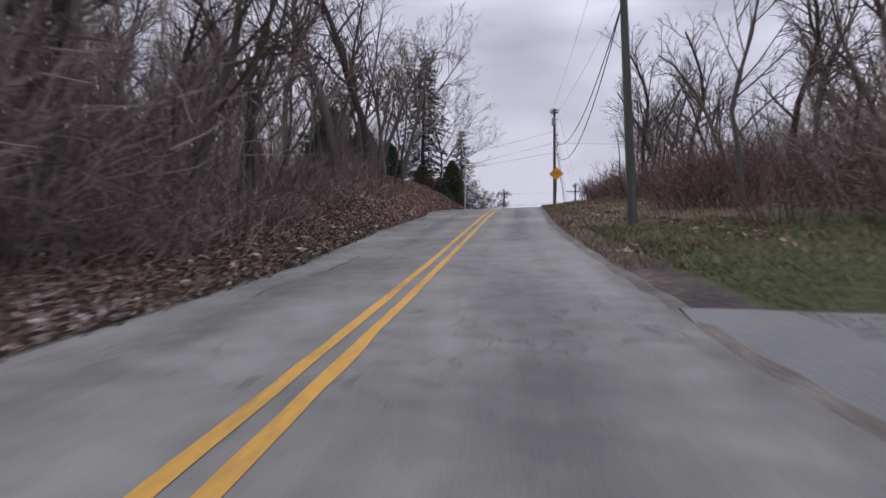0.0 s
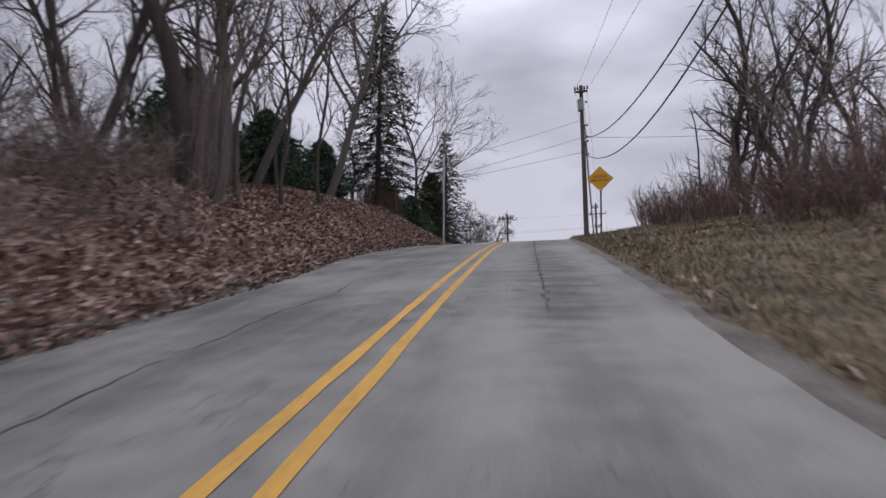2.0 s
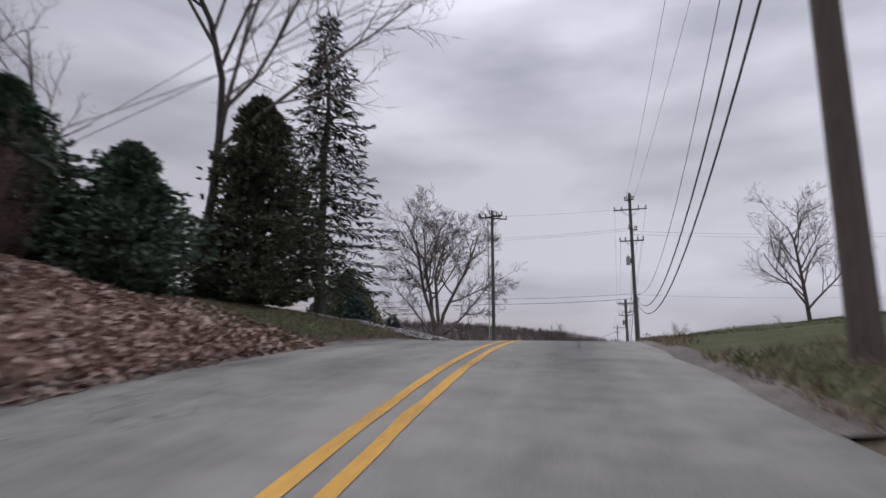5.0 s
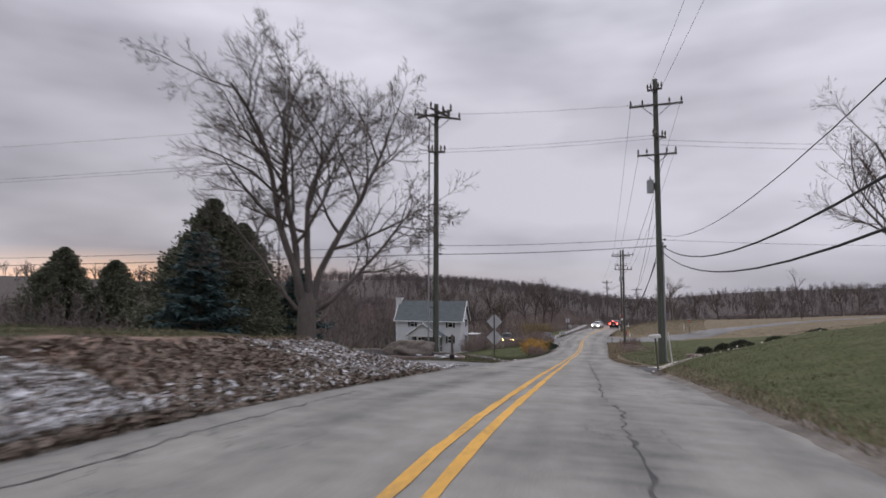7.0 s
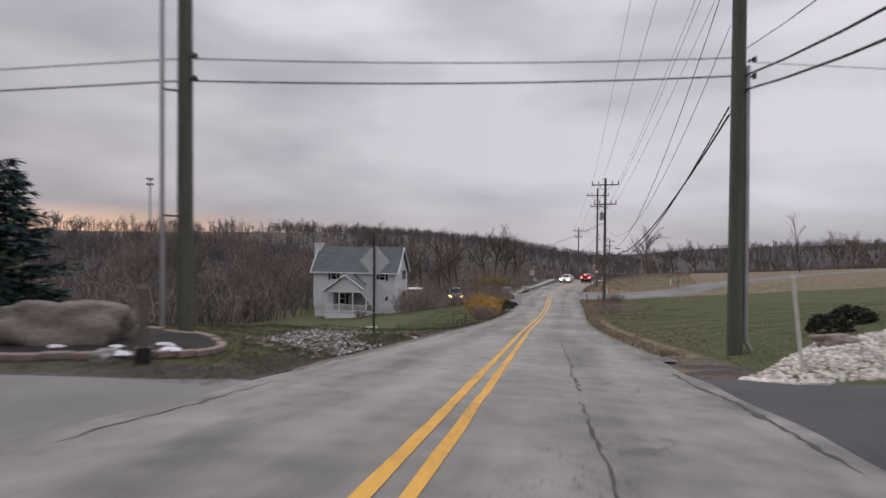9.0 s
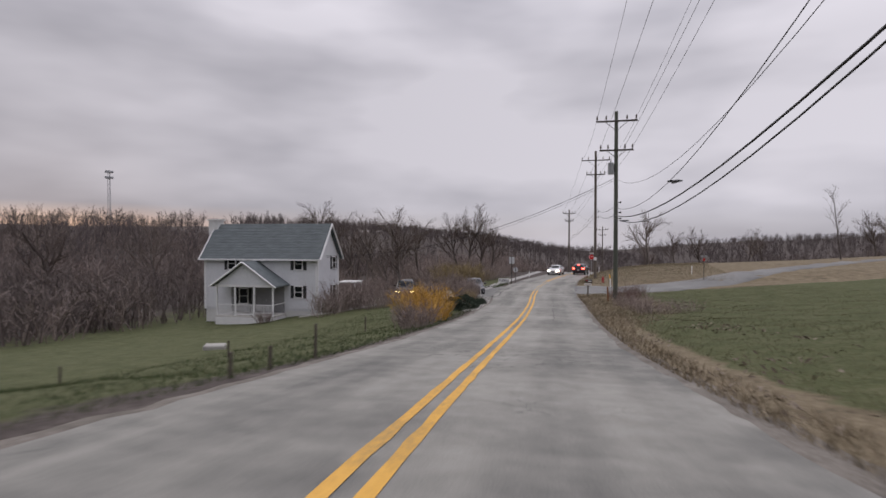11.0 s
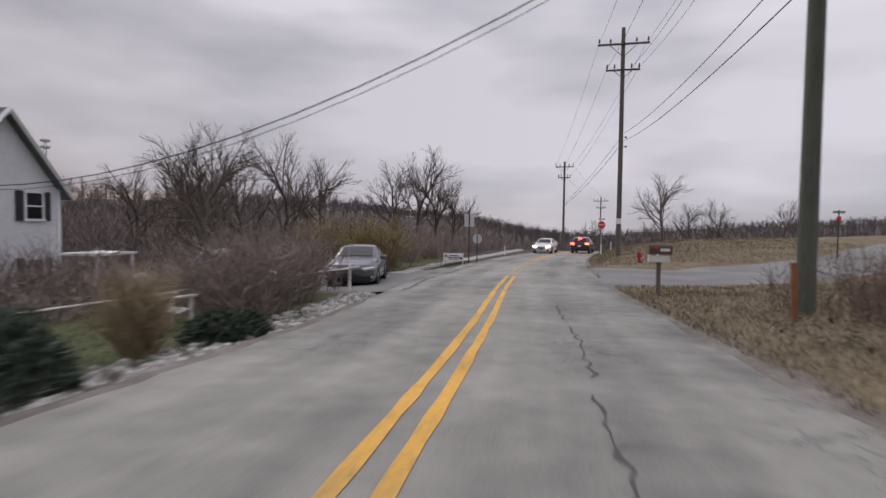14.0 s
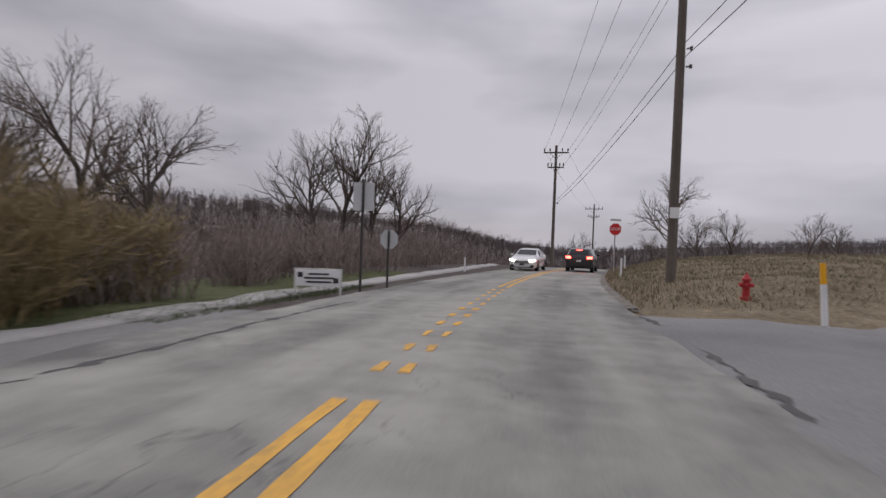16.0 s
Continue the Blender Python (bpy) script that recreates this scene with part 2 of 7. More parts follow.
EDGE_Y = np.array([-40, 10, 20, 30, 34, 40, 45, 48, 52, 58, 64, 70, 80, 88, 100, 118, 126, 140, 155, 165, 178, 200, 330])
EDGE_L = np.array([2.85, 2.9, 3.8, 3.9, 4.5, 5.0, 4.8, 4.1, 3.8, 3.5, 3.2, 3.25, 3.25, 3.2, 3.1, 2.75, 2.68, 2.68, 3.6, 3.3, 3.1, 3.2, 3.2])
EDGE_R = np.array([3.15, 3.13, 2.98, 3.03, 3.05, 3.08, 3.1, 3.1, 3.05, 2.95, 3.05, 3.4, 3.55, 3.55, 3.6, 3.15, 3.15, 3.28, 3.4, 3.5, 3.4, 3.3, 3.3])


def edge_l(y):
    return np.interp(y, EDGE_Y, EDGE_L)


def edge_r(y):
    return np.interp(y, EDGE_Y, EDGE_R)


AWAY = np.array([0, 1.5, 4, 9, 20, 45, 120, 400])
LEFT, RIGHT = {}, {}
LEFT[-40] = (0, .1, .3, .6, 1, 1.5, 2, 5)
LEFT[5] = (0, .1, .3, .7, 1, 1.5, 2, 5)
LEFT[15] = (0, .3, .9, 1.7, 2, 2.2, 2, 4)
LEFT[25] = (0, 1.0, 2.4, 3.0, 2.9, 2.4, 1, 2)
LEFT[40] = (0, 1.5, 3.0, 3.4, 3.0, 2.0, 0, 0)
LEFT[50] = (0, 1.1, 2.5, 3.0, 2.6, 1.2, -1, -4)
LEFT[57] = (0, .45, 1.1, 1.4, 1.3, .6, -2, -8)
LEFT[68] = (0, .35, .75, .9, .8, .2, -4, -10)
LEFT[81.5] = (0, .4, .85, .95, .5, -.5, -6, -12)
LEFT[84.5] = (0, .15, .4, .6, .3, -.5, -6, -12)
LEFT[86.2] = (0, 0, 0, 0, -.2, -.9, -7, -12)
LEFT[91.8] = (0, 0, 0, 0, -.2, -1, -7, -12)
LEFT[93] = (0, .03, .1, .15, -.1, -1, -7, -12)
LEFT[96] = (0, .2, .4, .45, .1, -1.2, -7, -12)
LEFT[105] = (0, .1, .15, -.1, -.6, -2, -8, -13)
LEFT[115] = (0, -.25, -.65, -1.4, -2.2, -3, -6, -10)
LEFT[130] = (0, -.25, -.65, -1.3, -2.4, -3.6, -6, -8)
LEFT[146] = (0, -.05, -.2, -.95, -2.5, -3.6, -6, -6)
LEFT[158] = (0, -.05, -.15, -.6, -2, -3, -5, -5)
LEFT[175] = (0, 0, .1, -.3, -1.5, -2.5, -4, -4)
LEFT[330] = (0, 0, 0, 0, 0, 0, 0, 0)
RIGHT[-40] = (0, 0, 0, .2, .5, 1, 3, 10)
RIGHT[0] = (0, 0, 0, .1, .4, 1.5, 5, 10)
RIGHT[18] = (0, 0, .05, .3, 1, 3, 6, 10)
RIGHT[35] = (0, .1, .3, .8, 1.5, 3, 6, 10)
RIGHT[50] = (0, .15, .45, .9, 1.3, 2, 4, 10)
RIGHT[65] = (0, .2, .5, 1.0, 2.0, 4.5, 6, 10)
RIGHT[80] = (0, .28, .95, 1.95, 3.6, 6, 9, 12)
RIGHT[86.5] = (0, .62, 1.3, 2.3, 3.9, 6.6, 10, 14)
RIGHT[88.8] = (0, .7, 1.45, 2.4, 4.0, 6.6, 10, 14)
RIGHT[90.3] = (0, 0, .12, .5, 2.2, 6.2, 10, 14)
RIGHT[95.5] = (0, 0, .15, .6, 2.3, 6.5, 10, 14)
RIGHT[97.2] = (0, .08, .55, 1.5, 3.3, 6.6, 10, 14)
RIGHT[99] = (0, .1, .7, 1.8, 3.7, 6.8, 10, 14)
RIGHT[110] = (0, .1, .5, 1.2, 3.0, 7, 10, 14)
RIGHT[130] = (0, .15, .4, .8, 2.2, 5.5, 9, 14)
RIGHT[146] = (0, .15, .42, .85, 1.75, 3.6, 6.5, 12)
RIGHT[152] = (0, 0, 0, .15, .9, 2.8, 6, 12)
RIGHT[161] = (0, 0, .0, .1, .7, 2.2, 5, 12)
RIGHT[166] = (0, .3, .7, 1.0, 1.5, 2.6, 5, 12)
RIGHT[180] = (0, .4, 1.0, 1.5, 1.9, 3, 5, 12)
RIGHT[330] = (0, 0, .5, 1, 1.5, 2.5, 5, 16)
# wooded hills round the valley: x, y, spread, rise
HILLS = [(-260, 190, 100, 13), (-150, 320, 85, 13), (-75, 420, 75, 8), (40, 520, 120, 5), (200, 430, 110, 4), (420, 330, 140, 6), (-330, 60, 90, 9)]


def table(side, y, d):
    ys = np.array(list(side))
    t = np.array(list(side.values()))
    y = np.clip(y, ys[0], ys[-1])
    cols = np.array([np.interp(y, ys, t[:, k]) for k in range(t.shape[1])])
    k = np.clip(np.searchsorted(AWAY, d, side="right") - 1, 0, len(AWAY) - 2)
    f = np.clip((d - AWAY[k]) / (AWAY[k + 1] - AWAY[k]), 0, 1)
    lo = np.take_along_axis(cols, k[None], 0)[0]
    hi = np.take_along_axis(cols, k[None] + 1, 0)[0]
    return lo + (hi - lo) * f


def ground_z(x, y):
    """Height of the ground, without the road's paving."""
    x, y = np.broadcast_arrays(np.asarray(x, float), np.asarray(y, float))
    shp = x.shape
    x, y = x.ravel(), y.ravel()
    u = x - road_x(y)
    el, er = edge_l(y), edge_r(y)
    z = road_z(y) + np.where(u < -el, table(LEFT, y, -u - el), np.where(u > er, table(RIGHT, y, u - er), 0.0))
    out = np.maximum(np.maximum(-u - el, u - er), 0)
    for hx, hy, s, h in HILLS:
        z = z + h * np.exp(-((x - hx) ** 2 + (y - hy) ** 2) / (2 * s * s)) * np.clip((out - 30) / 60, 0, 1)
    lump = 0.05 * np.sin(x * 1.3 + 0.7 * y) * np.sin(0.9 * y - 0.4 * x) + 0.03 * np.sin(3.1 * x - y) * np.sin(2.3 * y + x)
    z = z + lump * np.clip((out - 0.5) / 2, 0, 1) - 0.05 * (out <= 0)
    return z.reshape(shp)


def gz(x, y):
    return float(ground_z(np.array([x]), np.array([y]))[0])


def cover(u, y):
    """Weights of lawn, leaf litter and dry grass on the ground."""
    el, er = edge_l(y), edge_r(y)
    dl, dr = -u - el, u - er
    ramp = lambda v, a, b: np.clip((v - a) / (b - a), 0, 1)
    band = lambda v, a, b, s: ramp(v, a - s, a + s) * (1 - ramp(v, b - s, b + s))
    lawn = np.where(u > 0, band(y, -40, 21, 2) * band(dr, 1.0, 9, 0.6), 0)
    lawn = np.maximum(lawn, np.where(u > 0, band(y, 48, 149, 4) * np.where(y < 91, ramp(dr, 0.25, 0.6), ramp(dr, 0.9, 1.8)) * (1 - band(y, 128, 160, 8) * 0.75 * (1 - ramp(dr, 3.5, 6))), 0))
    lawn = np.maximum(lawn, np.where(u < 0, band(y, 58, 86, 3) * np.where(y < 64.5, ramp(dl, 0.3, 0.9) * 1.6, ramp(dl, 3.8, 5)) * 0.6, 0))
    lawn = np.maximum(lawn, np.where(u < 0, band(y, 93, 175, 2) * 0.8 * ramp(dl, 0.4, 1.6) * (1 - ramp(dl, 26, 40)), 0))
    litter = np.where(u < 0, band(y, -60, 57, 2), 0) + np.where(u > 0, band(y, 14, 50, 4) * 0.3, 0)
    litter = np.maximum(litter, np.where(u < 0, band(y, 67, 87, 1.2) * (1 - ramp(dl, 3.8, 5)), 0))
    dry = np.where(u > 0, np.maximum(band(y, 14, 60, 4) * 0.6, band(y, 100, 340, 8) * (1 - ramp(dr, 1.4 + 3.0 * ramp(y, 122, 134), 3.0 + 3.5 * ramp(y, 122, 134)) * band(y, 60, 149, 3))), 0)
    dry = np.maximum(dry, np.where(u > 0, ramp(dr, 28, 40) * 0.9, 0))
    dry = np.maximum(dry, np.where(u > 0, (1 - ramp(dr, 0.6, 1.6)) * 0.35, 0))
    far = 1 - ramp(np.maximum(dl, dr * 0.55), 60, 95)
    deep = (1 - ramp(y, 205, 260)) * np.where(y < 60, 1 - ramp(np.maximum(dl, dr), 12, 24) * 0.8, 1)
    return lawn * far * deep, litter * far, dry * far * deep


def ground_material():
    """Soil, with lawn, leaf litter and dry grass by the weights stored on the mesh."""
    m = bpy.data.materials.new("ground")
    m.use_nodes = True
    n, l = m.node_tree.nodes, m.node_tree.links
    b = n["Principled BSDF"]
    b.inputs["Roughness"].default_value = 0.95
    b.inputs["Specular IOR Level"].default_value = 0.15
    co = n.new("ShaderNodeTexCoord")
    att = n.new("ShaderNodeAttribute")
    att.attribute_name = "cover"
    sep = n.new("ShaderNodeSeparateColor")
    l.new(att.outputs["Color"], sep.inputs["Color"])

    def noise_tex(scale, detail=4):
        t = n.new("ShaderNodeTexNoise")
        t.inputs["Scale"].default_value, t.inputs["Detail"].default_value = scale, detail
        l.new(co.outputs["Object"], t.inputs["Vector"])
        return t.outputs["Fac"]

    def ramp(fac, cols, a=0.32, z=0.68):
        r = n.new("ShaderNodeValToRGB")
        e = r.color_ramp.elements
        while len(e) < len(cols):
            e.new(0.5)
        for i, c in enumerate(cols):
            e[i].position = a + (z - a) * i / (len(cols) - 1)
            e[i].color = (*c, 1)
        l.new(fac, r.inputs["Fac"])
        return r.outputs["Color"]

    fine, mid, wide = noise_tex(9), noise_tex(1.4), noise_tex(0.12)
    both = n.new("ShaderNodeMath")
    both.operation = "MULTIPLY_ADD"
    both.inputs[1].default_value = 0.55
    half = n.new("ShaderNodeMath")
    half.operation = "MULTIPLY"
    half.inputs[1].default_value = 0.45
    l.new(mid, half.inputs[0])
    l.new(fine, both.inputs[0])
    l.new(half.outputs[0], both.inputs[2])
    mixed = both.outputs[0]
    soil = ramp(mixed, [(0.045, 0.037, 0.034), (0.08, 0.067, 0.061), (0.125, 0.105, 0.096)])
    lawn = ramp(mixed, [(0.046, 0.053, 0.022), (0.077, 0.086, 0.038), (0.118, 0.115, 0.064)])
    litter = ramp(mixed, [(0.12, 0.076, 0.06), (0.25, 0.168, 0.135), (0.4, 0.3, 0.25)])
    dry = ramp(mixed, [(0.085, 0.068, 0.044), (0.17, 0.137, 0.09), (0.26, 0.215, 0.15)])
    out = soil
    for chan, col in (("Green", litter), ("Blue", dry), ("Red", lawn)):
        edge = n.new("ShaderNodeMath")          # a ragged border
        edge.operation = "MULTIPLY_ADD"
        edge.inputs[1].default_value = 0.9
        l.new(sep.outputs[chan], edge.inputs[0])
        sub = n.new("ShaderNodeMath")
        sub.operation = "MULTIPLY_ADD"
        sub.inputs[1].default_value, sub.inputs[2].default_value = 0.9, -0.45
        l.new(mid, sub.inputs[0])
        l.new(sub.outputs[0], edge.inputs[2])
        gate = n.new("ShaderNodeMapRange")
        gate.inputs["From Min"].default_value, gate.inputs["From Max"].default_value = 0.3, 0.55
        l.new(edge.outputs[0], gate.inputs["Value"])
        mx = n.new("ShaderNodeMix")
        mx.data_type = "RGBA"
        l.new(gate.outputs["Result"], mx.inputs["Factor"])
        l.new(out, mx.inputs[6])
        l.new(col, mx.inputs[7])
        out = mx.outputs[2]
    l.new(out, b.inputs["Base Color"])
    bp = n.new("ShaderNodeBump")
    bp.inputs["Strength"].default_value, bp.inputs["Distance"].default_value = 0.8, 0.06
    l.new(fine, bp.inputs["Height"])
    l.new(bp.outputs["Normal"], b.inputs["Normal"])
    return m


def asphalt_material():
    """Worn grey asphalt: aggregate, stains, and paler wheel tracks that follow the road."""
    m = bpy.data.materials.new("worn_asphalt")
    m.use_nodes = True
    n, l = m.node_tree.nodes, m.node_tree.links
    b = n["Principled BSDF"]
    b.inputs["Roughness"].default_value = 0.88
    b.inputs["Specular IOR Level"].default_value = 0.25
    co = n.new("ShaderNodeTexCoord")
    uv = n.new("ShaderNodeAttribute")
    uv.attribute_name = "lane"
    sep = n.new("ShaderNodeSeparateXYZ")
    l.new(uv.outputs["Vector"], sep.inputs["Vector"])

    def noise_tex(scale, detail, vec):
        t = n.new("ShaderNodeTexNoise")
        t.inputs["Scale"].default_value, t.inputs["Detail"].default_value = scale, detail
        l.new(vec, t.inputs["Vector"])
        return t.outputs["Fac"]

    mp = n.new("ShaderNodeMapping")
    mp.inputs["Scale"].default_value = (1.0, 0.1, 1)
    l.new(uv.outputs["Vector"], mp.inputs["Vector"])
    long_ = noise_tex(1.3, 5, mp.outputs["Vector"])     # streaks along the road
    blot = noise_tex(0.22, 5, co.outputs["Object"])
    grit = noise_tex(60, 2, co.outputs["Object"])
    mpb = n.new("ShaderNodeMapping")
    mpb.inputs["Scale"].default_value = (0.5, 1.0, 1)
    l.new(uv.outputs["Vector"], mpb.inputs["Vector"])
    patch = noise_tex(0.55, 6, mpb.outputs["Vector"])

    def madd(a, k, c):
        t = n.new("ShaderNodeMath")
        t.operation = "MULTIPLY_ADD"
        l.new(a, t.inputs[0])
        t.inputs[1].default_value = k
        if isinstance(c, float):
            t.inputs[2].default_value = c
        else:
            l.new(c, t.inputs[2])
        return t.outputs[0]

    mid = noise_tex(2.6, 5, co.outputs["Object"])
    v = madd(long_, 0.37, madd(blot, 0.34, madd(patch, 0.3, madd(mid, 0.27, madd(grit, 0.24, -0.2)))))
    # the middle of each lane is oil-darkened
    ab = n.new("ShaderNodeMath")
    ab.operation = "ABSOLUTE"
    l.new(sep.outputs["X"], ab.inputs[0])
    dist = n.new("ShaderNodeMath")
    dist.operation = "SUBTRACT"
    dist.inputs[1].default_value = 1.65
    l.new(ab.outputs[0], dist.inputs[0])
    da = n.new("ShaderNodeMath")
    da.operation = "ABSOLUTE"
    l.new(dist.outputs[0], da.inputs[0])
    oil = n.new("ShaderNodeMapRange")
    oil.inputs["From Min"].default_value, oil.inputs["From Max"].default_value = 0.1, 0.6
    oil.inputs["To Min"].default_value, oil.inputs["To Max"].default_value = -0.07, 0.0
    l.new(da.outputs[0], oil.inputs["Value"])
    tot = n.new("ShaderNodeMath")
    l.new(v, tot.inputs[0])
    l.new(oil.outputs["Result"], tot.inputs[1])

    def span(val, a, z, lo, hi):
        t = n.new("ShaderNodeMapRange")
        t.inputs["From Min"].default_value, t.inputs["From Max"].default_value = a, z
        t.inputs["To Min"].default_value, t.inputs["To Max"].default_value = lo, hi
        l.new(val, t.inputs["Value"])
        return t.outputs["Result"]

    def join(a, c, op="MULTIPLY"):
        t = n.new("ShaderNodeMath")
        t.operation = op
        l.new(a, t.inputs[0])
        l.new(c, t.inputs[1])
        return t.outputs[0]

    def along(sx, sy, scale, detail):
        t = n.new("ShaderNodeMapping")
        t.inputs["Scale"].default_value = (sx, sy, 1)
        l.new(uv.outputs["Vector"], t.inputs["Vector"])
        return noise_tex(scale, detail, t.outputs["Vector"])

    # dark combed scuffs across the right lane and long scars in the left one
    off = n.new("ShaderNodeMath")
    off.operation = "SUBTRACT"
    off.inputs[1].default_value = 1.75
    l.new(sep.outputs["X"], off.inputs[0])
    offa = n.new("ShaderNodeMath")
    offa.operation = "ABSOLUTE"
    l.new(off.outputs[0], offa.inputs[0])
    comb = join(span(offa.outputs[0], 0.1, 0.85, 1, 0), span(along(0.55, 3.2, 1.3, 4), 0.47, 0.62, 0, 1))
    for y0, half_len in ((35, 11), (64, 10)):
        near_ = n.new("ShaderNodeMath")
        near_.operation = "SUBTRACT"
        near_.inputs[1].default_value = y0
        l.new(sep.outputs["Y"], near_.inputs[0])
        na = n.new("ShaderNodeMath")
        na.operation = "ABSOLUTE"
        l.new(near_.outputs[0], na.inputs[0])
        w_ = span(na.outputs[0], half_len * 0.6, half_len, 1, 0.12 if y0 == 35 else 0)
        worn = w_ if y0 == 35 else join(worn, w_, "MAXIMUM")
    comb = join(comb, worn)
    scar = join(span(sep.outputs["X"], -0.6, -1.3, 0, 1), span(along(1.3, 0.32, 1.0, 5), 0.56, 0.66, 0, 1))
    rim = span(ab.outputs[0], 2.65, 3.3, 0, 1)
    rim = join(rim, span(along(0.9, 0.4, 1.2, 4), 0.42, 0.62, 0, 1))
    cell = n.new("ShaderNodeTexVoronoi")
    cell.feature = "DISTANCE_TO_EDGE"
    cell.inputs["Scale"].default_value = 1.5
    bent = n.new("ShaderNodeVectorMath")
    bent.operation = "MULTIPLY_ADD"
    warp = n.new("ShaderNodeTexNoise")
    warp.inputs["Scale"].default_value, warp.inputs["Detail"].default_value = 2.2, 4
    l.new(co.outputs["Object"], warp.inputs["Vector"])
    bent.inputs[1].default_value = (0.9, 0.9, 0.0)
    l.new(warp.outputs["Color"], bent.inputs[0])
    l.new(co.outputs["Object"], bent.inputs[2])
    l.new(bent.outputs["Vector"], cell.inputs["Vector"])
    fissure = join(span(cell.outputs["Distance"], 0.004, 0.02, 1, 0), span(noise_tex(0.3, 3, co.outputs["Object"]), 0.54, 0.62, 0, 1))
    hurt = madd(comb, -0.22, madd(scar, -0.07, madd(rim, -0.16, madd(fissure, -0.2, 0.0))))
    tot2 = n.new("ShaderNodeMath")
    l.new(tot.outputs[0], tot2.inputs[0])
    l.new(hurt, tot2.inputs[1])
    tot = tot2
    r = n.new("ShaderNodeValToRGB")
    e = r.color_ramp.elements
    e[0].position, e[0].color = 0.36, (0.125, 0.124, 0.116, 1)
    e[1].position, e[1].color = 0.68, (0.31, 0.302, 0.275, 1)
    k = e.new(0.53)
    k.color = (0.221, 0.216, 0.197, 1)
    l.new(tot.outputs[0], r.inputs["Fac"])
    l.new(r.outputs["Color"], b.inputs["Base Color"])
    bp = n.new("ShaderNodeBump")
    bp.inputs["Strength"].default_value, bp.inputs["Distance"].default_value = 0.5, 0.008
    l.new(grit, bp.inputs["Height"])
    l.new(bp.outputs["Normal"], b.inputs["Normal"])
    return m


GROUND, ASPHALT = ground_material(), asphalt_material()


def build_ground():
    """One sheet from the road's edges to the horizon."""
    near = np.concatenate((np.arange(0, 6, 0.5), np.arange(6, 14, 1.0), np.arange(14, 30, 2.0), np.arange(30, 70, 5.0),
                           np.arange(70, 200, 14.0), np.geomspace(200, 2200, 14)))
    ys = np.concatenate((-np.geomspace(60, 1200, 10)[::-1], np.arange(-40, 215, 1.0), np.arange(215, 330, 4.0), np.geomspace(330, 2600, 36)))
    yc = np.clip(ys, -40, 329)
    cols = []
    for side, edge in ((-1, edge_l(yc)), (1, edge_r(yc))):
        cols.append([side * (edge + d) for d in near])
    us = np.array(cols[0][::-1] + [np.zeros_like(ys)] + cols[1])            # u by column, y
    X = road_x(yc)[None] + us
    Y = np.broadcast_to(ys[None], X.shape)
    Z = ground_z(X, np.clip(Y, -40, 329))
    Z = Z - 0.06 * np.maximum(np.hypot(X, Y - 110) - 640, 0)
    nc, nr = X.shape
    verts = np.stack((X, Y, Z), -1).reshape(-1, 3)
    idx = np.arange(nc * nr).reshape(nc, nr)
    faces = np.stack((idx[:-1, :-1], idx[1:, :-1], idx[1:, 1:], idx[:-1, 1:]), -1).reshape(-1, 4)
    ob = raw("ground", verts.tolist(), faces.tolist(), GROUND, smooth=True)
    lawn, litter, dry = cover(us, Y)
    # soil and brush cover the far slopes
    col = np.stack((lawn, litter, dry, np.ones_like(lawn)), -1).reshape(-1)
    a = ob.data.attributes.new("cover", "FLOAT_COLOR", "POINT")
    a.data.foreach_set("color", col.astype(np.float32))
    tagged(ob, "sloping roadside ground with lawn, leaf litter and dry grass", "ground", kind="structure")


def strip(name, ya, yb, ua, ub, lift, material, step=0.5, across=2, wob=0.0, parent=None, seed=0, hug=False):
    """A band along the road between two offsets from its middle, which may be functions of y."""
    rnd = np.random.default_rng(seed)
    ys = np.arange(ya, yb + step * 0.5, step)
    fa = ua(ys) if callable(ua) else np.full_like(ys, ua)
    fb = ub(ys) if callable(ub) else np.full_like(ys, ub)
    if wob:
        fa = fa + rnd.normal(0, wob, len(ys))
        fb = fb + rnd.normal(0, wob, len(ys))
    f = np.linspace(0, 1, across)
    U = fa[None] + (fb - fa)[None] * f[:, None]
    Y = np.broadcast_to(ys, U.shape)
    X = road_x(Y) + U
    Z = road_z(Y) + lift - 0.004 * np.abs(U)
    if hug:         # the outer rim dips into the ground
        Z[-1] = ground_z(X[-1], Y[-1]) - 0.03
        Z[0] -= 0.025
        Z[1:-1] = np.maximum(Z[1:-1], ground_z(X[1:-1], Y[1:-1]) + 0.012)
    idx = np.arange(U.size).reshape(U.shape)
    faces = np.stack((idx[:-1, :-1], idx[1:, :-1], idx[1:, 1:], idx[:-1, 1:]), -1).reshape(-1, 4)
    ob = raw(name, np.stack((X, Y, Z), -1).reshape(-1, 3).tolist(), faces.tolist(), material, parent, smooth=True)
    lane = ob.data.attributes.new("lane", "FLOAT_VECTOR", "POINT")
    lane.data.foreach_set("vector", np.stack((U, Y, 0 * U), -1).reshape(-1).astype(np.float32))
    return ob


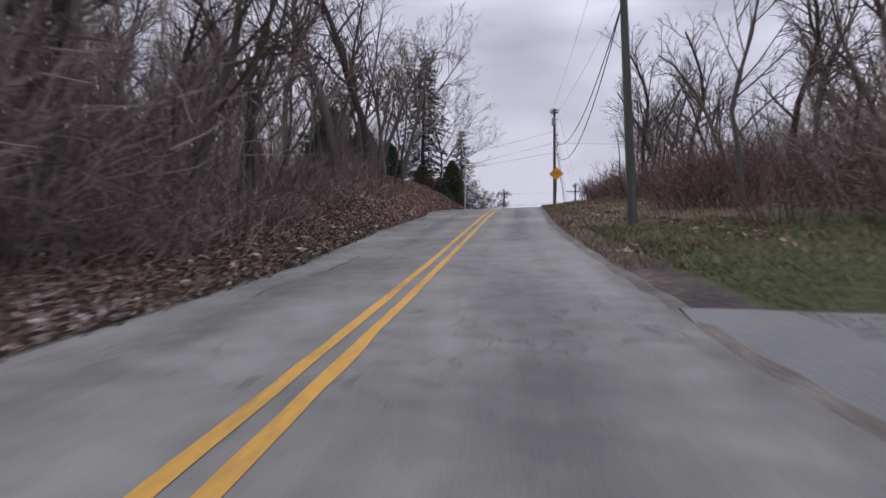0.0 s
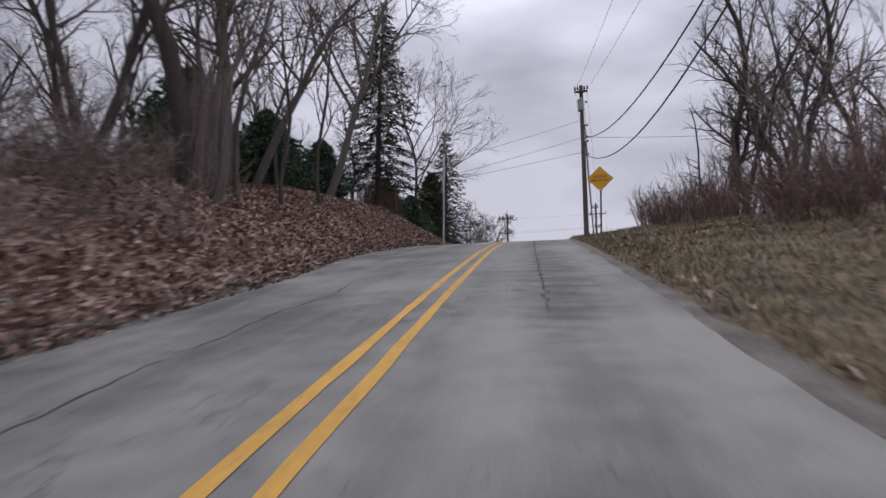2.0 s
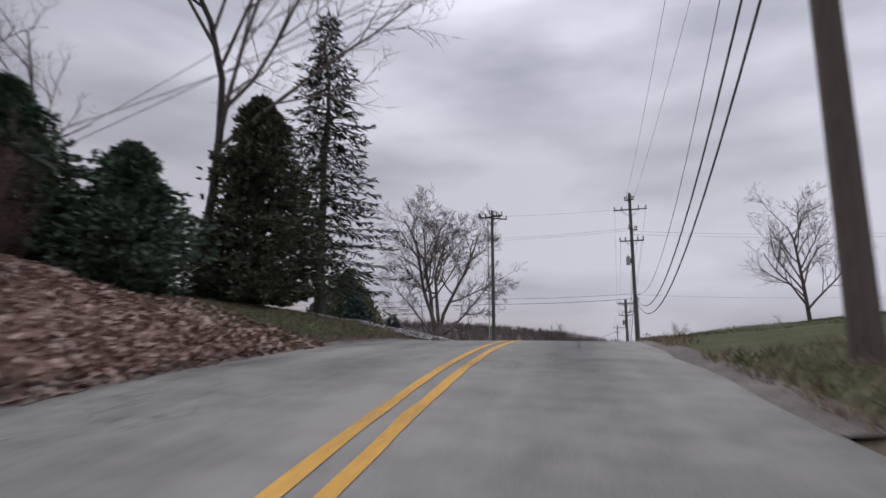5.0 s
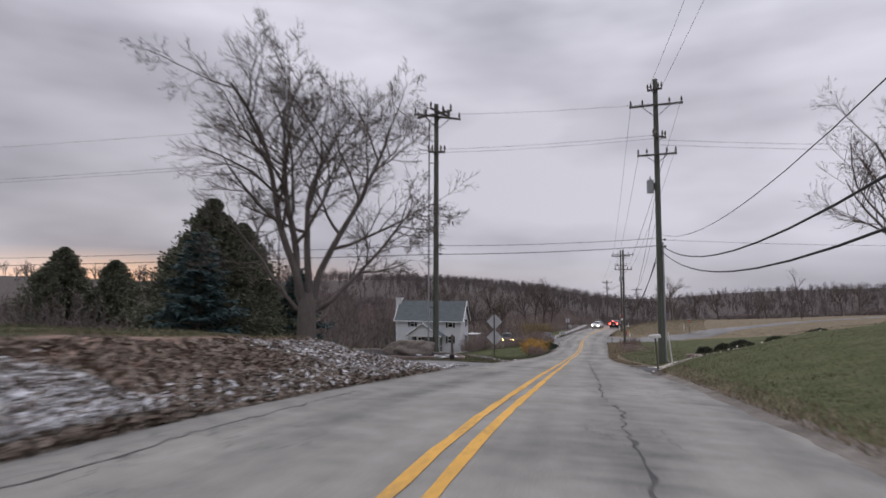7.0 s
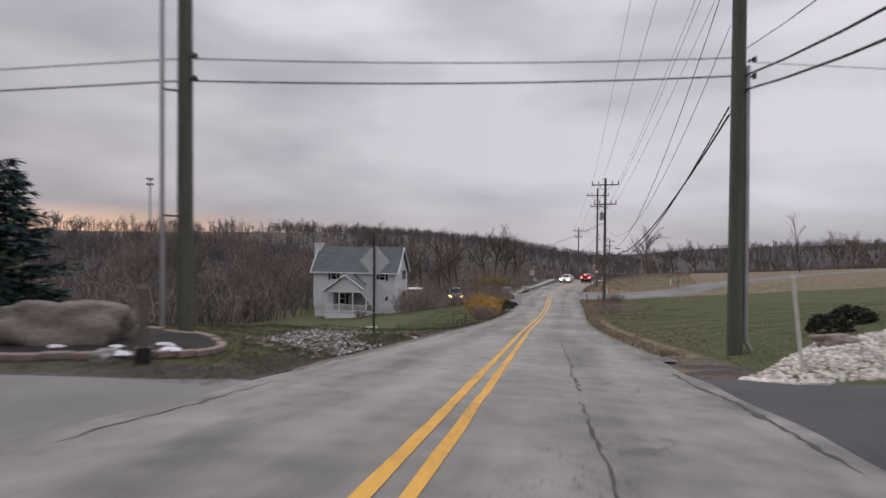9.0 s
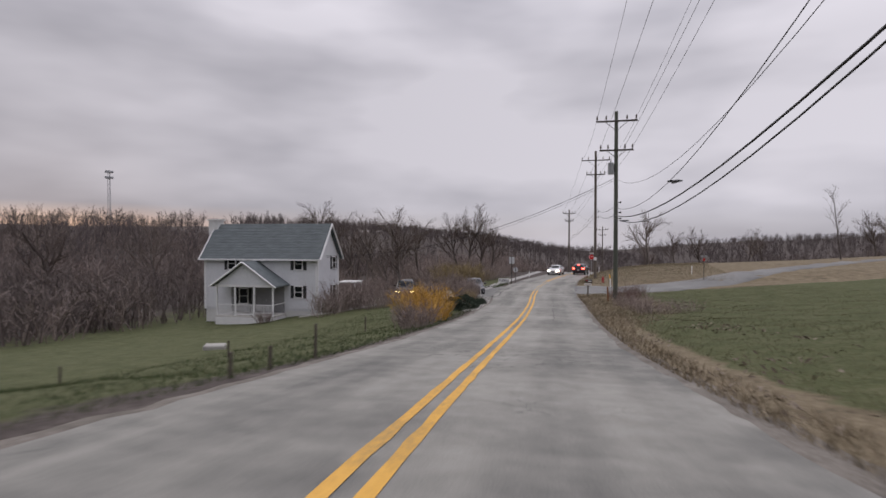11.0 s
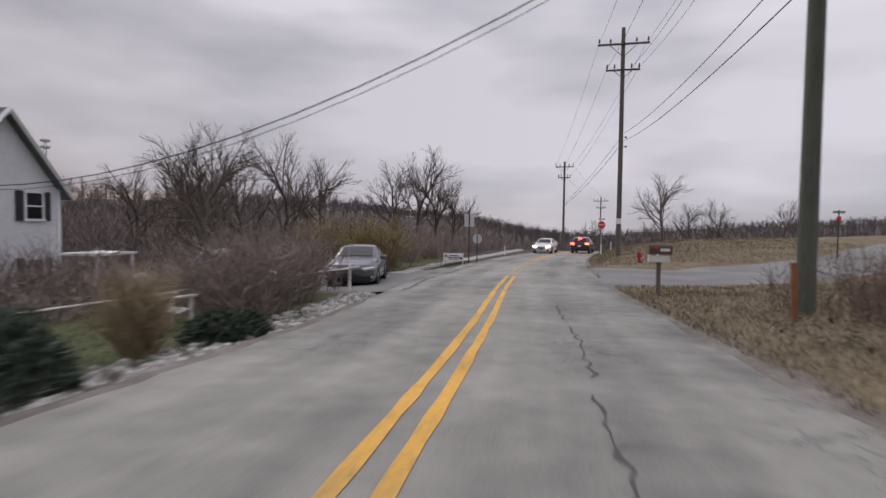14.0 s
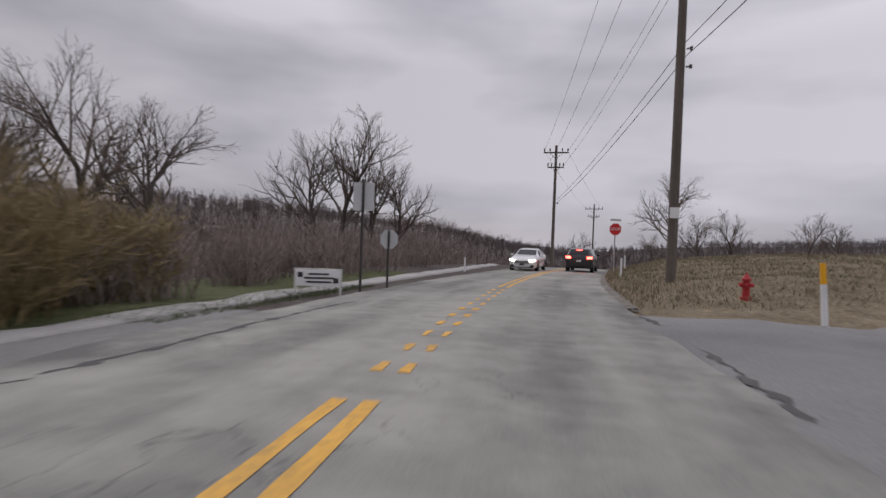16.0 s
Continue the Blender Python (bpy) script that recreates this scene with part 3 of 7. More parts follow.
def drape(name, mid, half, material, lift, label, category, across=7, z_of=None):
    """A paved way laid on the ground along a line of (x, y), with its half width at each point."""
    pts = [Vector((*p, 0)) for p in mid]
    line, wid = [], []
    for i in range(len(pts) - 1):
        k = max(2, int((pts[i + 1] - pts[i]).length / 0.7))
        for j in range(k):
            line.append(pts[i].lerp(pts[i + 1], j / k))
            wid.append(half[i] + (half[i + 1] - half[i]) * j / k)
    line.append(pts[-1])
    wid.append(half[-1])
    vs, fs = [], []
    for i, p in enumerate(line):
        d = (line[min(i + 1, len(line) - 1)] - line[max(i - 1, 0)]).normalized()
        nrm = Vector((d.y, -d.x, 0))
        for j in range(across):
            f = (-1.06, -0.97, -0.5, 0, 0.5, 0.97, 1.06)[j]
            q = p + nrm * wid[i] * f
            inside = abs(q.x - float(road_x(q.y))) < 3.0
            z = gz(q.x, q.y) + (lift if not inside else 0.02) - (0.12 if j in (0, across - 1) else 0)
            vs.append((q.x, q.y, z))
    for i in range(len(line) - 1):
        for j in range(across - 1):
            a = i * across + j
            fs.append((a, a + 1, a + across + 1, a + across))
    ob = raw(name, vs, fs, material, smooth=True)
    return tagged(ob, label, category, kind="structure")


build_ground()
road = strip("road", -40, 329, lambda y: -edge_l(y) + 0.08 * np.sin(y * 1.7) * np.sin(y * 0.6), lambda y: edge_r(y) + 0.08 * np.sin(y * 1.3 + 1) * np.sin(y * 0.7), 0.03, ASPHALT, across=11)
tagged(road, "worn pale grey asphalt two-lane road over a crest", "road", kind="structure")
for side in (-1, 1):
    gap = lambda y: side * np.interp(y, (10, 20, 42, 56), (0.14, 0.165, 0.165, 0.14))
    inner, outer = (lambda y: gap(y) - 0.062), (lambda y: gap(y) + 0.062)
    ln = strip("road_line", -40, 154.0, inner, outer, 0.036, YELLOWPAINT, wob=0.007, seed=3 + side)
    tagged(ln, "worn solid yellow centre line painted on asphalt", "road marking", "centre lines", "structure")
    ln = strip("road_line", 168, 300, inner, outer, 0.036, YELLOWPAINT, wob=0.007, seed=6 + side)
    tagged(ln, "worn solid yellow centre line painted on asphalt", "road marking", "centre lines", "structure")
    k = 0
    y = 155.0
    while y < 167.5:
        off = 0.14 * side
        ln = strip("road_line", y, y + 0.45, off - 0.055 + 0.02 * math.sin(k), off + 0.05, 0.036, YELLOWPAINT, step=0.15, wob=0.012, seed=5 + k)
        tagged(ln, "broken patch of worn yellow centre line", "road marking", "centre line patches", "structure")
        y += 1.15
        k += 1
PULLOFF = shade("pull_off_asphalt", [(0.12, 0.12, 0.114), (0.235, 0.231, 0.218)], 0.5, 0.9, bump=0.006, fine=30)
TAR = shade("sealed_crack", [(0.05, 0.05, 0.05), (0.1, 0.099, 0.096)], 2.0, 0.9)


def crack(name, ya, yb, u0, sway, width, seed, label="dark ragged crack in the asphalt"):
    """A jagged crack of uneven width with short branches, broken into lengths."""
    rnd = np.random.default_rng(seed)
    n = int((yb - ya) / 0.16) + 2
    drift = np.cumsum(rnd.normal(0, sway * 0.7, n))
    drift -= np.linspace(0, drift[-1], n)
    mid = u0 + drift + rnd.normal(0, 0.022, n)
    wid = width * rnd.gamma(2.0, 0.3, n) * np.clip(np.minimum(np.arange(n), np.arange(n)[::-1]) / 6, 0.1, 1)
    ys = np.linspace(ya, yb, n)
    V, F = [], []

    def ribbon(us, yy, ww):
        o = len(V)
        for u, y, w in zip(us, yy, ww):
            for e in (-w, w):
                V.append((float(road_x(y)) + u + e, y, float(road_z(y)) + 0.0345 - 0.004 * abs(u + e)))
        F.extend((o + 2 * i, o + 2 * i + 1, o + 2 * i + 3, o + 2 * i + 2) for i in range(len(us) - 1))

    i = 0
    while i < n - 3:
        j = min(n - 1, i + int(rnd.integers(9, 60)))
        ribbon(mid[i:j], ys[i:j], wid[i:j] + 0.003)
        for _ in range(int(rnd.integers(0, 3))):
            k = int(rnd.integers(i, j))
            m, d, f = int(rnd.integers(3, 7)), rnd.choice((-1, 1)), rnd.uniform(-0.5, 0.5)
            ribbon(mid[k] + d * np.arange(m) * 0.09, ys[k] + f * 0.14 * np.arange(m) + rnd.normal(0, 0.03, m), width * 0.5 * np.linspace(1, 0.15, m))
        i = j + int(rnd.integers(0, 6))
    return tagged(raw(name, V, F, TAR), label, "road crack", "cracks in the road", "structure")


crack("road_crack", 26, 44, 1.55, 0.014, 0.022, 1)
crack("road_crack", 57, 76, 1.62, 0.014, 0.024, 2)
crack("road_crack", 76, 104, 1.46, 0.014, 0.017, 3)
crack("road_crack", 128, 145, 1.43, 0.014, 0.018, 5)
crack("road_crack", 84, 93, -2.9, 0.03, 0.02, 6)
crack("road_crack", 146, 163, -2.7, 0.03, 0.06, 7)
crack("road_crack", 7, 13, -2.0, 0.03, 0.03, 8)
crack("road_crack", 66, 76, -2.7, 0.03, 0.018, 9)
crack("road_crack", 150.5, 163.5, 3.6, 0.03, 0.07, 10)
crack("road_crack", 90.5, 97, 3.3, 0.03, 0.045, 11)
crack("road_crack", 18, 30, -1.9, 0.04, 0.02, 12)

# side roads and drives
def rx(y, u):
    return float(road_x(y)) + u


drape("side_road", [(rx(88.9, -2.0), 88.9), (rx(88.9, -5), 88.9), (-12, 88.6), (-26, 87), (-45, 84)], [4.6, 3.1, 2.5, 2.4, 2.4], SIDEROAD, 0.04, "grey asphalt side road meeting the main road", "side road")
drape("driveway", [(rx(93.2, 2.6), 93.2), (rx(93.2, 5), 93.2), (7.5, 93.5), (14, 95), (26, 98)], [3.3, 2.5, 2.1, 2.0, 2.0], DRIVE, 0.05, "dark new asphalt driveway beside a rock bed", "driveway")
drape("side_road", [(rx(156, 2.4), 156), (rx(156, 5), 156.3), (8, 157.5), (16, 162), (34, 176), (70, 196), (140, 214)], [6.4, 5.2, 4.0, 2.0, 1.5, 1.5, 1.5], SIDEROAD, 0.04, "grey asphalt side road rising between dry grass fields", "side road")
drape("driveway", [(rx(5.0, 3.0), 5.0), (rx(5.2, 8), 5.4), (22, 8)], [1.9, 1.5, 1.5], SIDEROAD, 0.05, "grey asphalt driveway beside the lawn", "driveway")
drape("parking_pull_off", [(rx(146.0, -3.5), 146.0), (rx(147.5, -4.4), 147.5), (rx(150.5, -5.0), 150.5), (rx(153.5, -4.6), 153.5), (rx(159, -3.9), 159.0)], [0.5, 1.5, 2.1, 1.4, 0.4], PULLOFF, 0.035, "grey asphalt pull-off beside the road", "pull-off")
drape("sidewalk", [(rx(154.2, -4.9), 154.2), (rx(158, -4.9), 158), (rx(163, -4.9), 163), (rx(170, -4.6), 170), (rx(180, -4.9), 180), (rx(196, -6.5), 196)], [0.42] * 6, CONCRETE, 0.06, "pale concrete sidewalk behind a grass strip", "sidewalk")
drape("house_walk", [(-20.5, 145.2), (-15, 147.5), (-11, 151.5), (-9.5, 156)], [0.5, 0.5, 0.6, 0.7], CONCRETE, 0.05, "pale concrete walk curving to the house", "walkway")

# loose gravel and broken edges beside the asphalt
SHOULDER = shade("shoulder_gravel", [(0.07, 0.061, 0.052), (0.15, 0.133, 0.115), (0.26, 0.24, 0.215)], 1.6, 0.95, bump=0.02, fine=14)
for ya, yb, side, w, sd in ((-6, 50, 1, 0.28, 21), (52, 86, 1, 0.55, 22), (99, 149, 1, 0.5, 23), (163, 230, 1, 0.3, 24), (94, 144, -1, 0.24, 25), (-6, 84, -1, 0.35, 26)):
    ed = edge_r if side > 0 else edge_l
    ob = strip("road_shoulder", ya, yb, lambda y: side * (ed(y) - 0.14), lambda y: side * (ed(y) + w), 0.036, SHOULDER, wob=0.05, seed=sd, across=4, hug=True)
    tagged(ob, "ragged strip of grey gravel along the asphalt edge", "road shoulder", "gravel shoulders", "structure")


# ---- plants ----
RB = random.Random(99)


def tube(vs, fs, pts, rad, n):
    """Adds a bent, tapered tube to plain lists; with n = 1 a thin sliver of a twig."""
    base = len(vs)
    if n == 1:
        last = len(pts) - 1
        side = (pts[last] - pts[0]).cross(Vector((RB.gauss(0, 1), RB.gauss(0, 1), RB.gauss(0, 0.6))))
        side = side.normalized() if side.length > 1e-6 else Vector((1, 0, 0))
        for i, p in enumerate(pts[:-1]):
            vs.append(p - side * rad[i] * 1.45)
            vs.append(p + side * rad[i] * 1.45)
        vs.append(pts[-1])
        for i in range(last - 1):
            q = base + 2 * i
            fs.append((q, q + 1, q + 3, q + 2))
        q = base + 2 * (last - 1)
        fs.append((q, q + 1, q + 2))
        return
    up = Vector((0.3, 0.2, 1)).normalized()
    for i, p in enumerate(pts):
        d = (pts[min(i + 1, len(pts) - 1)] - pts[max(i - 1, 0)])
        d = d.normalized() if d.length > 1e-6 else up
        a = d.cross(Vector((1, 0, 0)) if abs(d.x) < 0.8 else Vector((0, 1, 0))).normalized()
        b = d.cross(a)
        for k in range(n):
            t = 2 * math.pi * k / n
            vs.append(p + (a * math.cos(t) + b * math.sin(t)) * rad[i])
    for i in range(len(pts) - 1):
        for k in range(n):
            q = base + i * n
            fs.append((q + k, q + (k + 1) % n, q + n + (k + 1) % n, q + n + k))


def grow(rnd, vs, fs, p, d, length, r, level, plan, lift=0.15):
    """A limb with its side limbs. plan: per level (children, spread in degrees, length factor, sides, segments)."""
    kids, spread, factor, sides, segs = plan[level]
    pts, rad = [p.copy()], [r]
    cur, dr = p.copy(), d.copy()
    for i in range(segs):
        dr = (dr + Vector((rnd.gauss(0, 0.12), rnd.gauss(0, 0.12), rnd.gauss(0, 0.09) + lift * (0.5 if level else 0.05)))).normalized()
        cur = cur + dr * (length / segs)
        pts.append(cur.copy())
        rad.append(max(r * (1 - 0.72 * (i + 1) / segs), 0.004))
    tube(vs[min(level, 1)], fs[min(level, 1)], pts, rad, sides)
    if level + 1 >= len(plan):
        return
    for k in range(kids):
        f = 0.28 + 0.72 * (k + rnd.random()) / kids if level else 0.3 + 0.7 * (k + rnd.random()) / kids
        j = min(int(f * segs), segs - 1)
        q = pts[j].lerp(pts[j + 1], f * segs - j)
        axis = pts[j + 1] - pts[j]
        axis.normalize()
        side = axis.orthogonal().normalized()
        side.rotate(Matrix.Rotation(2 * math.pi * rnd.random(), 3, axis))
        a = radians(spread * (0.7 + 0.6 * rnd.random()))
        nd = (axis * math.cos(a) + side * math.sin(a)).normalized()
        rr = max((r * (1 - 0.72 * f)) * (0.62 if level == 0 else 0.6), 0.0065)
        grow(rnd, vs, fs, q, nd, length * factor * (1.15 - 0.5 * f) * (0.8 + 0.4 * rnd.random()), rr, level + 1, plan, lift)


def bare_tree(name, seed, height, radius, plan, label, stems=1, lean=(0, 0), bark=None, twig=None, fork=0.0):
    """A leafless tree at the origin: trunk and crown."""
    rnd = random.Random(seed)
    vs, fs = [[], []], [[], []]
    for s in range(stems):
        a = 2 * math.pi * s / max(1, stems) + 0.7
        tilt = fork if stems > 1 else 0.0
        d = Vector((lean[0] + tilt * math.cos(a), lean[1] + tilt * math.sin(a), 1)).normalized()
        p = Vector((0.5 * radius * math.cos(a), 0.5 * radius * math.sin(a), 1.1)) if stems > 1 else Vector((0, 0, -0.3))
        grow(rnd, vs, fs, p, d, height * (1 if s == 0 else 0.82 + 0.2 * rnd.random()), radius, 0, plan)
    if stems > 1:        # the short bole below the fork
        tube(vs[0], fs[0], [Vector((0, 0, z)) for z in (-0.3, 0.1, 0.6, 1.2, 1.6)], [radius * 2.3, radius * 1.9, radius * 1.7, radius * 1.75, radius * 1.3], 12)
    root = tagged(new(name), label, "tree", "bare trees")
    raw("trunk", vs[0], fs[0], bark or BARK, root, smooth=True)
    raw("crown", vs[1], fs[1], twig or TWIG, root)
    return root


TALL = [(14, 38, 0.27, 7, 8), (7, 42, 0.5, 3, 4), (5, 40, 0.52, 3, 2), (5, 38, 0.6, 1, 2)]
YOUNG = [(12, 38, 0.34, 6, 7), (6, 36, 0.5, 3, 3), (5, 36, 0.5, 1, 2), (3, 36, 0.5, 1, 1)]
ROUND = [(16, 36, 0.5, 8, 6), (9, 38, 0.5, 4, 4), (7, 38, 0.5, 1, 2), (6, 36, 0.5, 1, 2)]
BROAD = [(15, 46, 0.5, 8, 8), (9, 42, 0.48, 4, 5), (6, 40, 0.5, 3, 2), (6, 38, 0.55, 1, 2), (4, 36, 0.5, 1, 1)]


def spreading_tree(name, seed, stems, radius, plan, label, bark):
    """A bare tree whose low fork sends up several trunks. stems: lean x, lean y, length, share of the radius."""
    rnd = random.Random(seed)
    vs, fs = [[], []], [[], []]
    for lx, ly, ln, k in stems:
        d = Vector((lx, ly, 1)).normalized()
        grow(rnd, vs, fs, Vector((0.7 * radius * d.x, 0.7 * radius * d.y, 1.5)), d, ln, radius * k, 0, plan, 0.09)
    tube(vs[0], fs[0], [Vector((0, 0, z)) for z in (-0.3, 0.05, 0.4, 1.1, 1.9, 2.3)], [radius * 3.0, radius * 2.4, radius * 2.1, radius * 2.0, radius * 1.9, radius * 1.1], 14)
    root = tagged(new(name), label, "tree", "bare trees")
    raw("trunk", vs[0], fs[0], bark, root, smooth=True)
    raw("crown", vs[1], fs[1], bark, root)
    return root


def tufted_tree(name, seed, height, width, tufts, needle, label, shape=0.75, lobes=9, size=0.3):
    """A soft, lumpy evergreen at the origin: a trunk and many small tufts of needles in and round a lobed crown."""
    rnd = random.Random(seed)
    root = tagged(new(name), label, "tree", "conifers")
    tv, tf, nv, nf = [], [], [], []
    tube(tv, tf, [Vector((0, 0, -0.3)), Vector((0.05, 0, height * 0.5)), Vector((0, 0.04, height * 0.96))], [height * 0.02, height * 0.014, 0.015], 8)
    off = Vector((seed * 1.7, seed * 0.3, 0))
    for i in range(tufts):
        f = 0.02 + 0.98 * rnd.random() ** 1.25
        a = 2 * math.pi * rnd.random()
        lump = 0.74 + 0.8 * noise.noise(Vector((math.cos(a) * 1.6, math.sin(a) * 1.6, f * lobes * 0.5)) + off) + 0.6 * noise.noise(Vector((math.cos(a) * 4.2, math.sin(a) * 4.2, f * lobes * 1.5)) + off)
        env = 0.5 * width * min(1, (f + 0.12) * 4.5) * (1 - f) ** shape * max(lump, 0.25) + 0.08
        r = env * math.sqrt(0.2 + 0.8 * rnd.random()) * (1.3 if rnd.random() < 0.16 else 1)
        p = Vector((r * math.cos(a), r * math.sin(a), height * f))
        if rnd.random() < 0.06:
            tube(tv, tf, [Vector((0, 0, p.z * 0.96)), p], [0.03, 0.006], 3)
        ax = Vector((math.cos(a), math.sin(a), rnd.gauss(0.35, 0.35)))
        for k in range(5):
            d = (ax + Vector((rnd.gauss(0, 0.6), rnd.gauss(0, 0.6), rnd.gauss(0, 0.45)))).normalized()
            ln = size * (0.6 + 0.7 * rnd.random())
            w = d.cross(Vector((rnd.gauss(0, 1), rnd.gauss(0, 1), rnd.gauss(0, 1)))).normalized() * ln * 0.2
            b0 = len(nv)
            nv.extend((p, p + d * ln * 0.55 + w, p + d * ln, p + d * ln * 0.55 - w))
            nf.append((b0, b0 + 1, b0 + 2, b0 + 3))
    raw("trunk", tv, tf, BARK, root, smooth=True)
    raw("foliage", nv, nf, needle, root)["kind"] = "stuff"
    return root


def shrub_mesh(seed, stems, height, spread, twigs, thick=0.012, fork=3):
    rnd = random.Random(seed)
    vs, fs = [], []
    for s in range(stems):
        a = rnd.random() * 2 * math.pi
        r0 = spread * 0.45 * math.sqrt(rnd.random())
        p = Vector((r0 * math.cos(a), r0 * math.sin(a), -0.1))
        b = a + rnd.gauss(0, 0.6)
        d = Vector((0.45 * math.cos(b) * rnd.random(), 0.45 * math.sin(b) * rnd.random(), 1)).normalized()
        h = height * (0.55 + 0.55 * rnd.random())
        pts = [p]
        for i in range(4):
            d = (d + Vector((rnd.gauss(0, 0.18), rnd.gauss(0, 0.18), rnd.gauss(0, 0.1)))).normalized()
            pts.append(pts[-1] + d * h / 4)
        tube(vs, fs, pts, [thick * (1 - 0.17 * i) for i in range(5)], 1)
        for k in range(twigs):
            f = 0.8 + 3.2 * rnd.random()
            j = min(int(f), 3)
            q = pts[j].lerp(pts[j + 1], f - j)
            e = (pts[j + 1] - pts[j]).normalized() + Vector((rnd.gauss(0, 0.7), rnd.gauss(0, 0.7), rnd.gauss(0.1, 0.4)))
            e.normalize()
            le = height * (0.14 + 0.2 * rnd.random())
            m = q + e * le * 0.5
            e2 = (e + Vector((rnd.gauss(0, 0.3), rnd.gauss(0, 0.3), rnd.gauss(0, 0.3)))).normalized()
            tube(vs, fs, [q, m, m + e2 * le * 0.5], [thick * 0.5, thick * 0.42, 0], 1)
    return vs, fs


def shrub(name, seed, stems, height, spread, twigs, material, label, category="shrub", group="", thick=0.012):
    vs, fs = shrub_mesh(seed, stems, height, spread, twigs, thick)
    return tagged(raw(name, vs, fs, material), label, category, group)


def conifer(name, seed, height, width, whorls, per, sprays, needle, label, bare=0.12, droop=0.28, narrow=1.0, spray=0.34, jitter=0.0):
    """A conifer at the origin: trunk, boughs and needle sprays."""
    rnd = random.Random(seed)
    root = tagged(new(name), label, "tree", "conifers")
    tv, tf, nv, nf = [], [], [], []
    tube(tv, tf, [Vector((0.02 * rnd.gauss(0, 1) * i, 0.02 * rnd.gauss(0, 1) * i, -0.3 + (height + 0.3) * i / 8)) for i in range(9)],
         [height * 0.017 * (1 - i / 8.3) + 0.01 for i in range(9)], 8)
    for w in range(whorls):
        f = bare + (1 - bare) * (w + 0.4 * rnd.random()) / whorls
        reach = width * 0.5 * (1 - f) ** narrow * (0.8 + 0.35 * rnd.random()) + 0.12
        for k in range(per):
            a = 2 * math.pi * (k + rnd.random() * 0.8) / per + w * 0.7
            le = reach * (0.7 + 0.45 * rnd.random())
            out = Vector((math.cos(a), math.sin(a), 0))
            p = Vector((0, 0, height * min(max(f + jitter * rnd.uniform(-1, 1) / whorls, bare), 0.99)))
            pts = [p + out * le * t + Vector((0, 0, le * (0.12 * t - droop * 1.6 * t * t + 0.5 * droop * t ** 3))) for t in (0, 0.33, 0.66, 1.0)]
            tube(tv, tf, pts, [0.02 + 0.008 * le, 0.014, 0.009, 0.004], 3)
            m = max(5, int(1.9 * sprays * le / (0.5 * width)))
            for s in range(m):
                t = 0.18 + 0.82 * (s + rnd.random()) / m
                j = min(int(t * 3), 2)
                q = pts[j].lerp(pts[j + 1], t * 3 - j)
                side = Vector((-out.y, out.x, 0)) * rnd.choice((-1, 1))
                d = (out * (0.5 + 0.5 * rnd.random()) + side * (0.2 + 0.9 * rnd.random()) + Vector((0, 0, rnd.gauss(-0.25, 0.3)))).normalized()
                ln = spray * (0.6 + 0.7 * rnd.random())
                wv = d.cross(Vector((0, 0, 1)) + Vector((rnd.gauss(0, .6), rnd.gauss(0, .6), 0))).normalized() * ln * 0.11
                b0 = len(nv)
                nv.extend((q, q + d * ln * 0.5 + wv, q + d * ln, q + d * ln * 0.5 - wv))
                nf.append((b0, b0 + 1, b0 + 2, b0 + 3))
    raw("trunk", tv, tf, BARK, root, smooth=True)
    raw("foliage", nv, nf, needle, root)["kind"] = "stuff"
    return root


FOREST = [bare_tree("tree", 11, 12.5, 0.19, TALL, "tall bare deciduous tree with grey-brown bark in leaf litter"),
          bare_tree("tree", 12, 14.0, 0.23, TALL, "tall bare deciduous tree with grey-brown bark in leaf litter"),
          bare_tree("tree", 13, 11.0, 0.15, TALL, "tall bare deciduous tree with grey-brown bark in leaf litter", lean=(0.1, 0.05)),
          bare_tree("tree", 14, 8.5, 0.085, YOUNG, "slender young bare tree in the roadside woods"),
          bare_tree("tree", 15, 10.0, 0.11, YOUNG, "slender young bare tree in the roadside woods", lean=(0.12, 0.0))]
used = set()


def forest(k, u, y, turn, size=1.0, lean=0.0):
    """A woods tree at offset u from the road's middle; the pattern itself stands at the first place."""
    x = float(road_x(y)) + u
    m = pose(x, y, gz(x, y) - 0.1, lean, 0, turn)
    if k not in used:
        used.add(k)
        FOREST[k].matrix_world = m
        return
    c = copy_thing(FOREST[k], m)
    c.scale = (size, size, size)


rw = random.Random(5)
for i in range(88):          # woods on the uphill bank
    y = -6 + 47 * (i + rw.random()) / 88
    u = -(5.6 + 24 * rw.random() ** 1.25) - (1.2 if 18 < y < 50 else 0)
    k, tn, sz, tilt = rw.choice((0, 1, 2, 3, 4, 3)), 360 * rw.random(), 0.8 + 0.5 * rw.random(), rw.gauss(0, 3)
    if 13 < y < 30 and i % 5 == 1:
        continue
    forest(k, u, y, tn, sz, tilt)
for i in range(18):          # the close stand where the drive begins
    forest(rw.choice((0, 3, 4, 3, 2)), -(6.5 + 17 * rw.random()), -5 + 19 * (i + rw.random()) / 18, 360 * rw.random(), 0.9 + 0.4 * rw.random(), rw.gauss(0, 2))
for i in range(60):          # woods on the other side, behind the brush
    y = 14 + 50 * (i + rw.random()) / 60
    u = 9.5 + 22 * rw.random() ** 1.2 + (2 if y > 44 else 0) + max(0, y - 52) * 0.8
    k, tn, sz, tilt = rw.choice((0, 1, 2, 3, 4, 4)), 360 * rw.random(), 0.7 + 0.45 * rw.random(), rw.gauss(0, 3)
    if y < 34 and u < 15:
        k, tilt = 3 + i % 2, 0.4 * tilt
    forest(k, u, y, tn, sz, tilt)
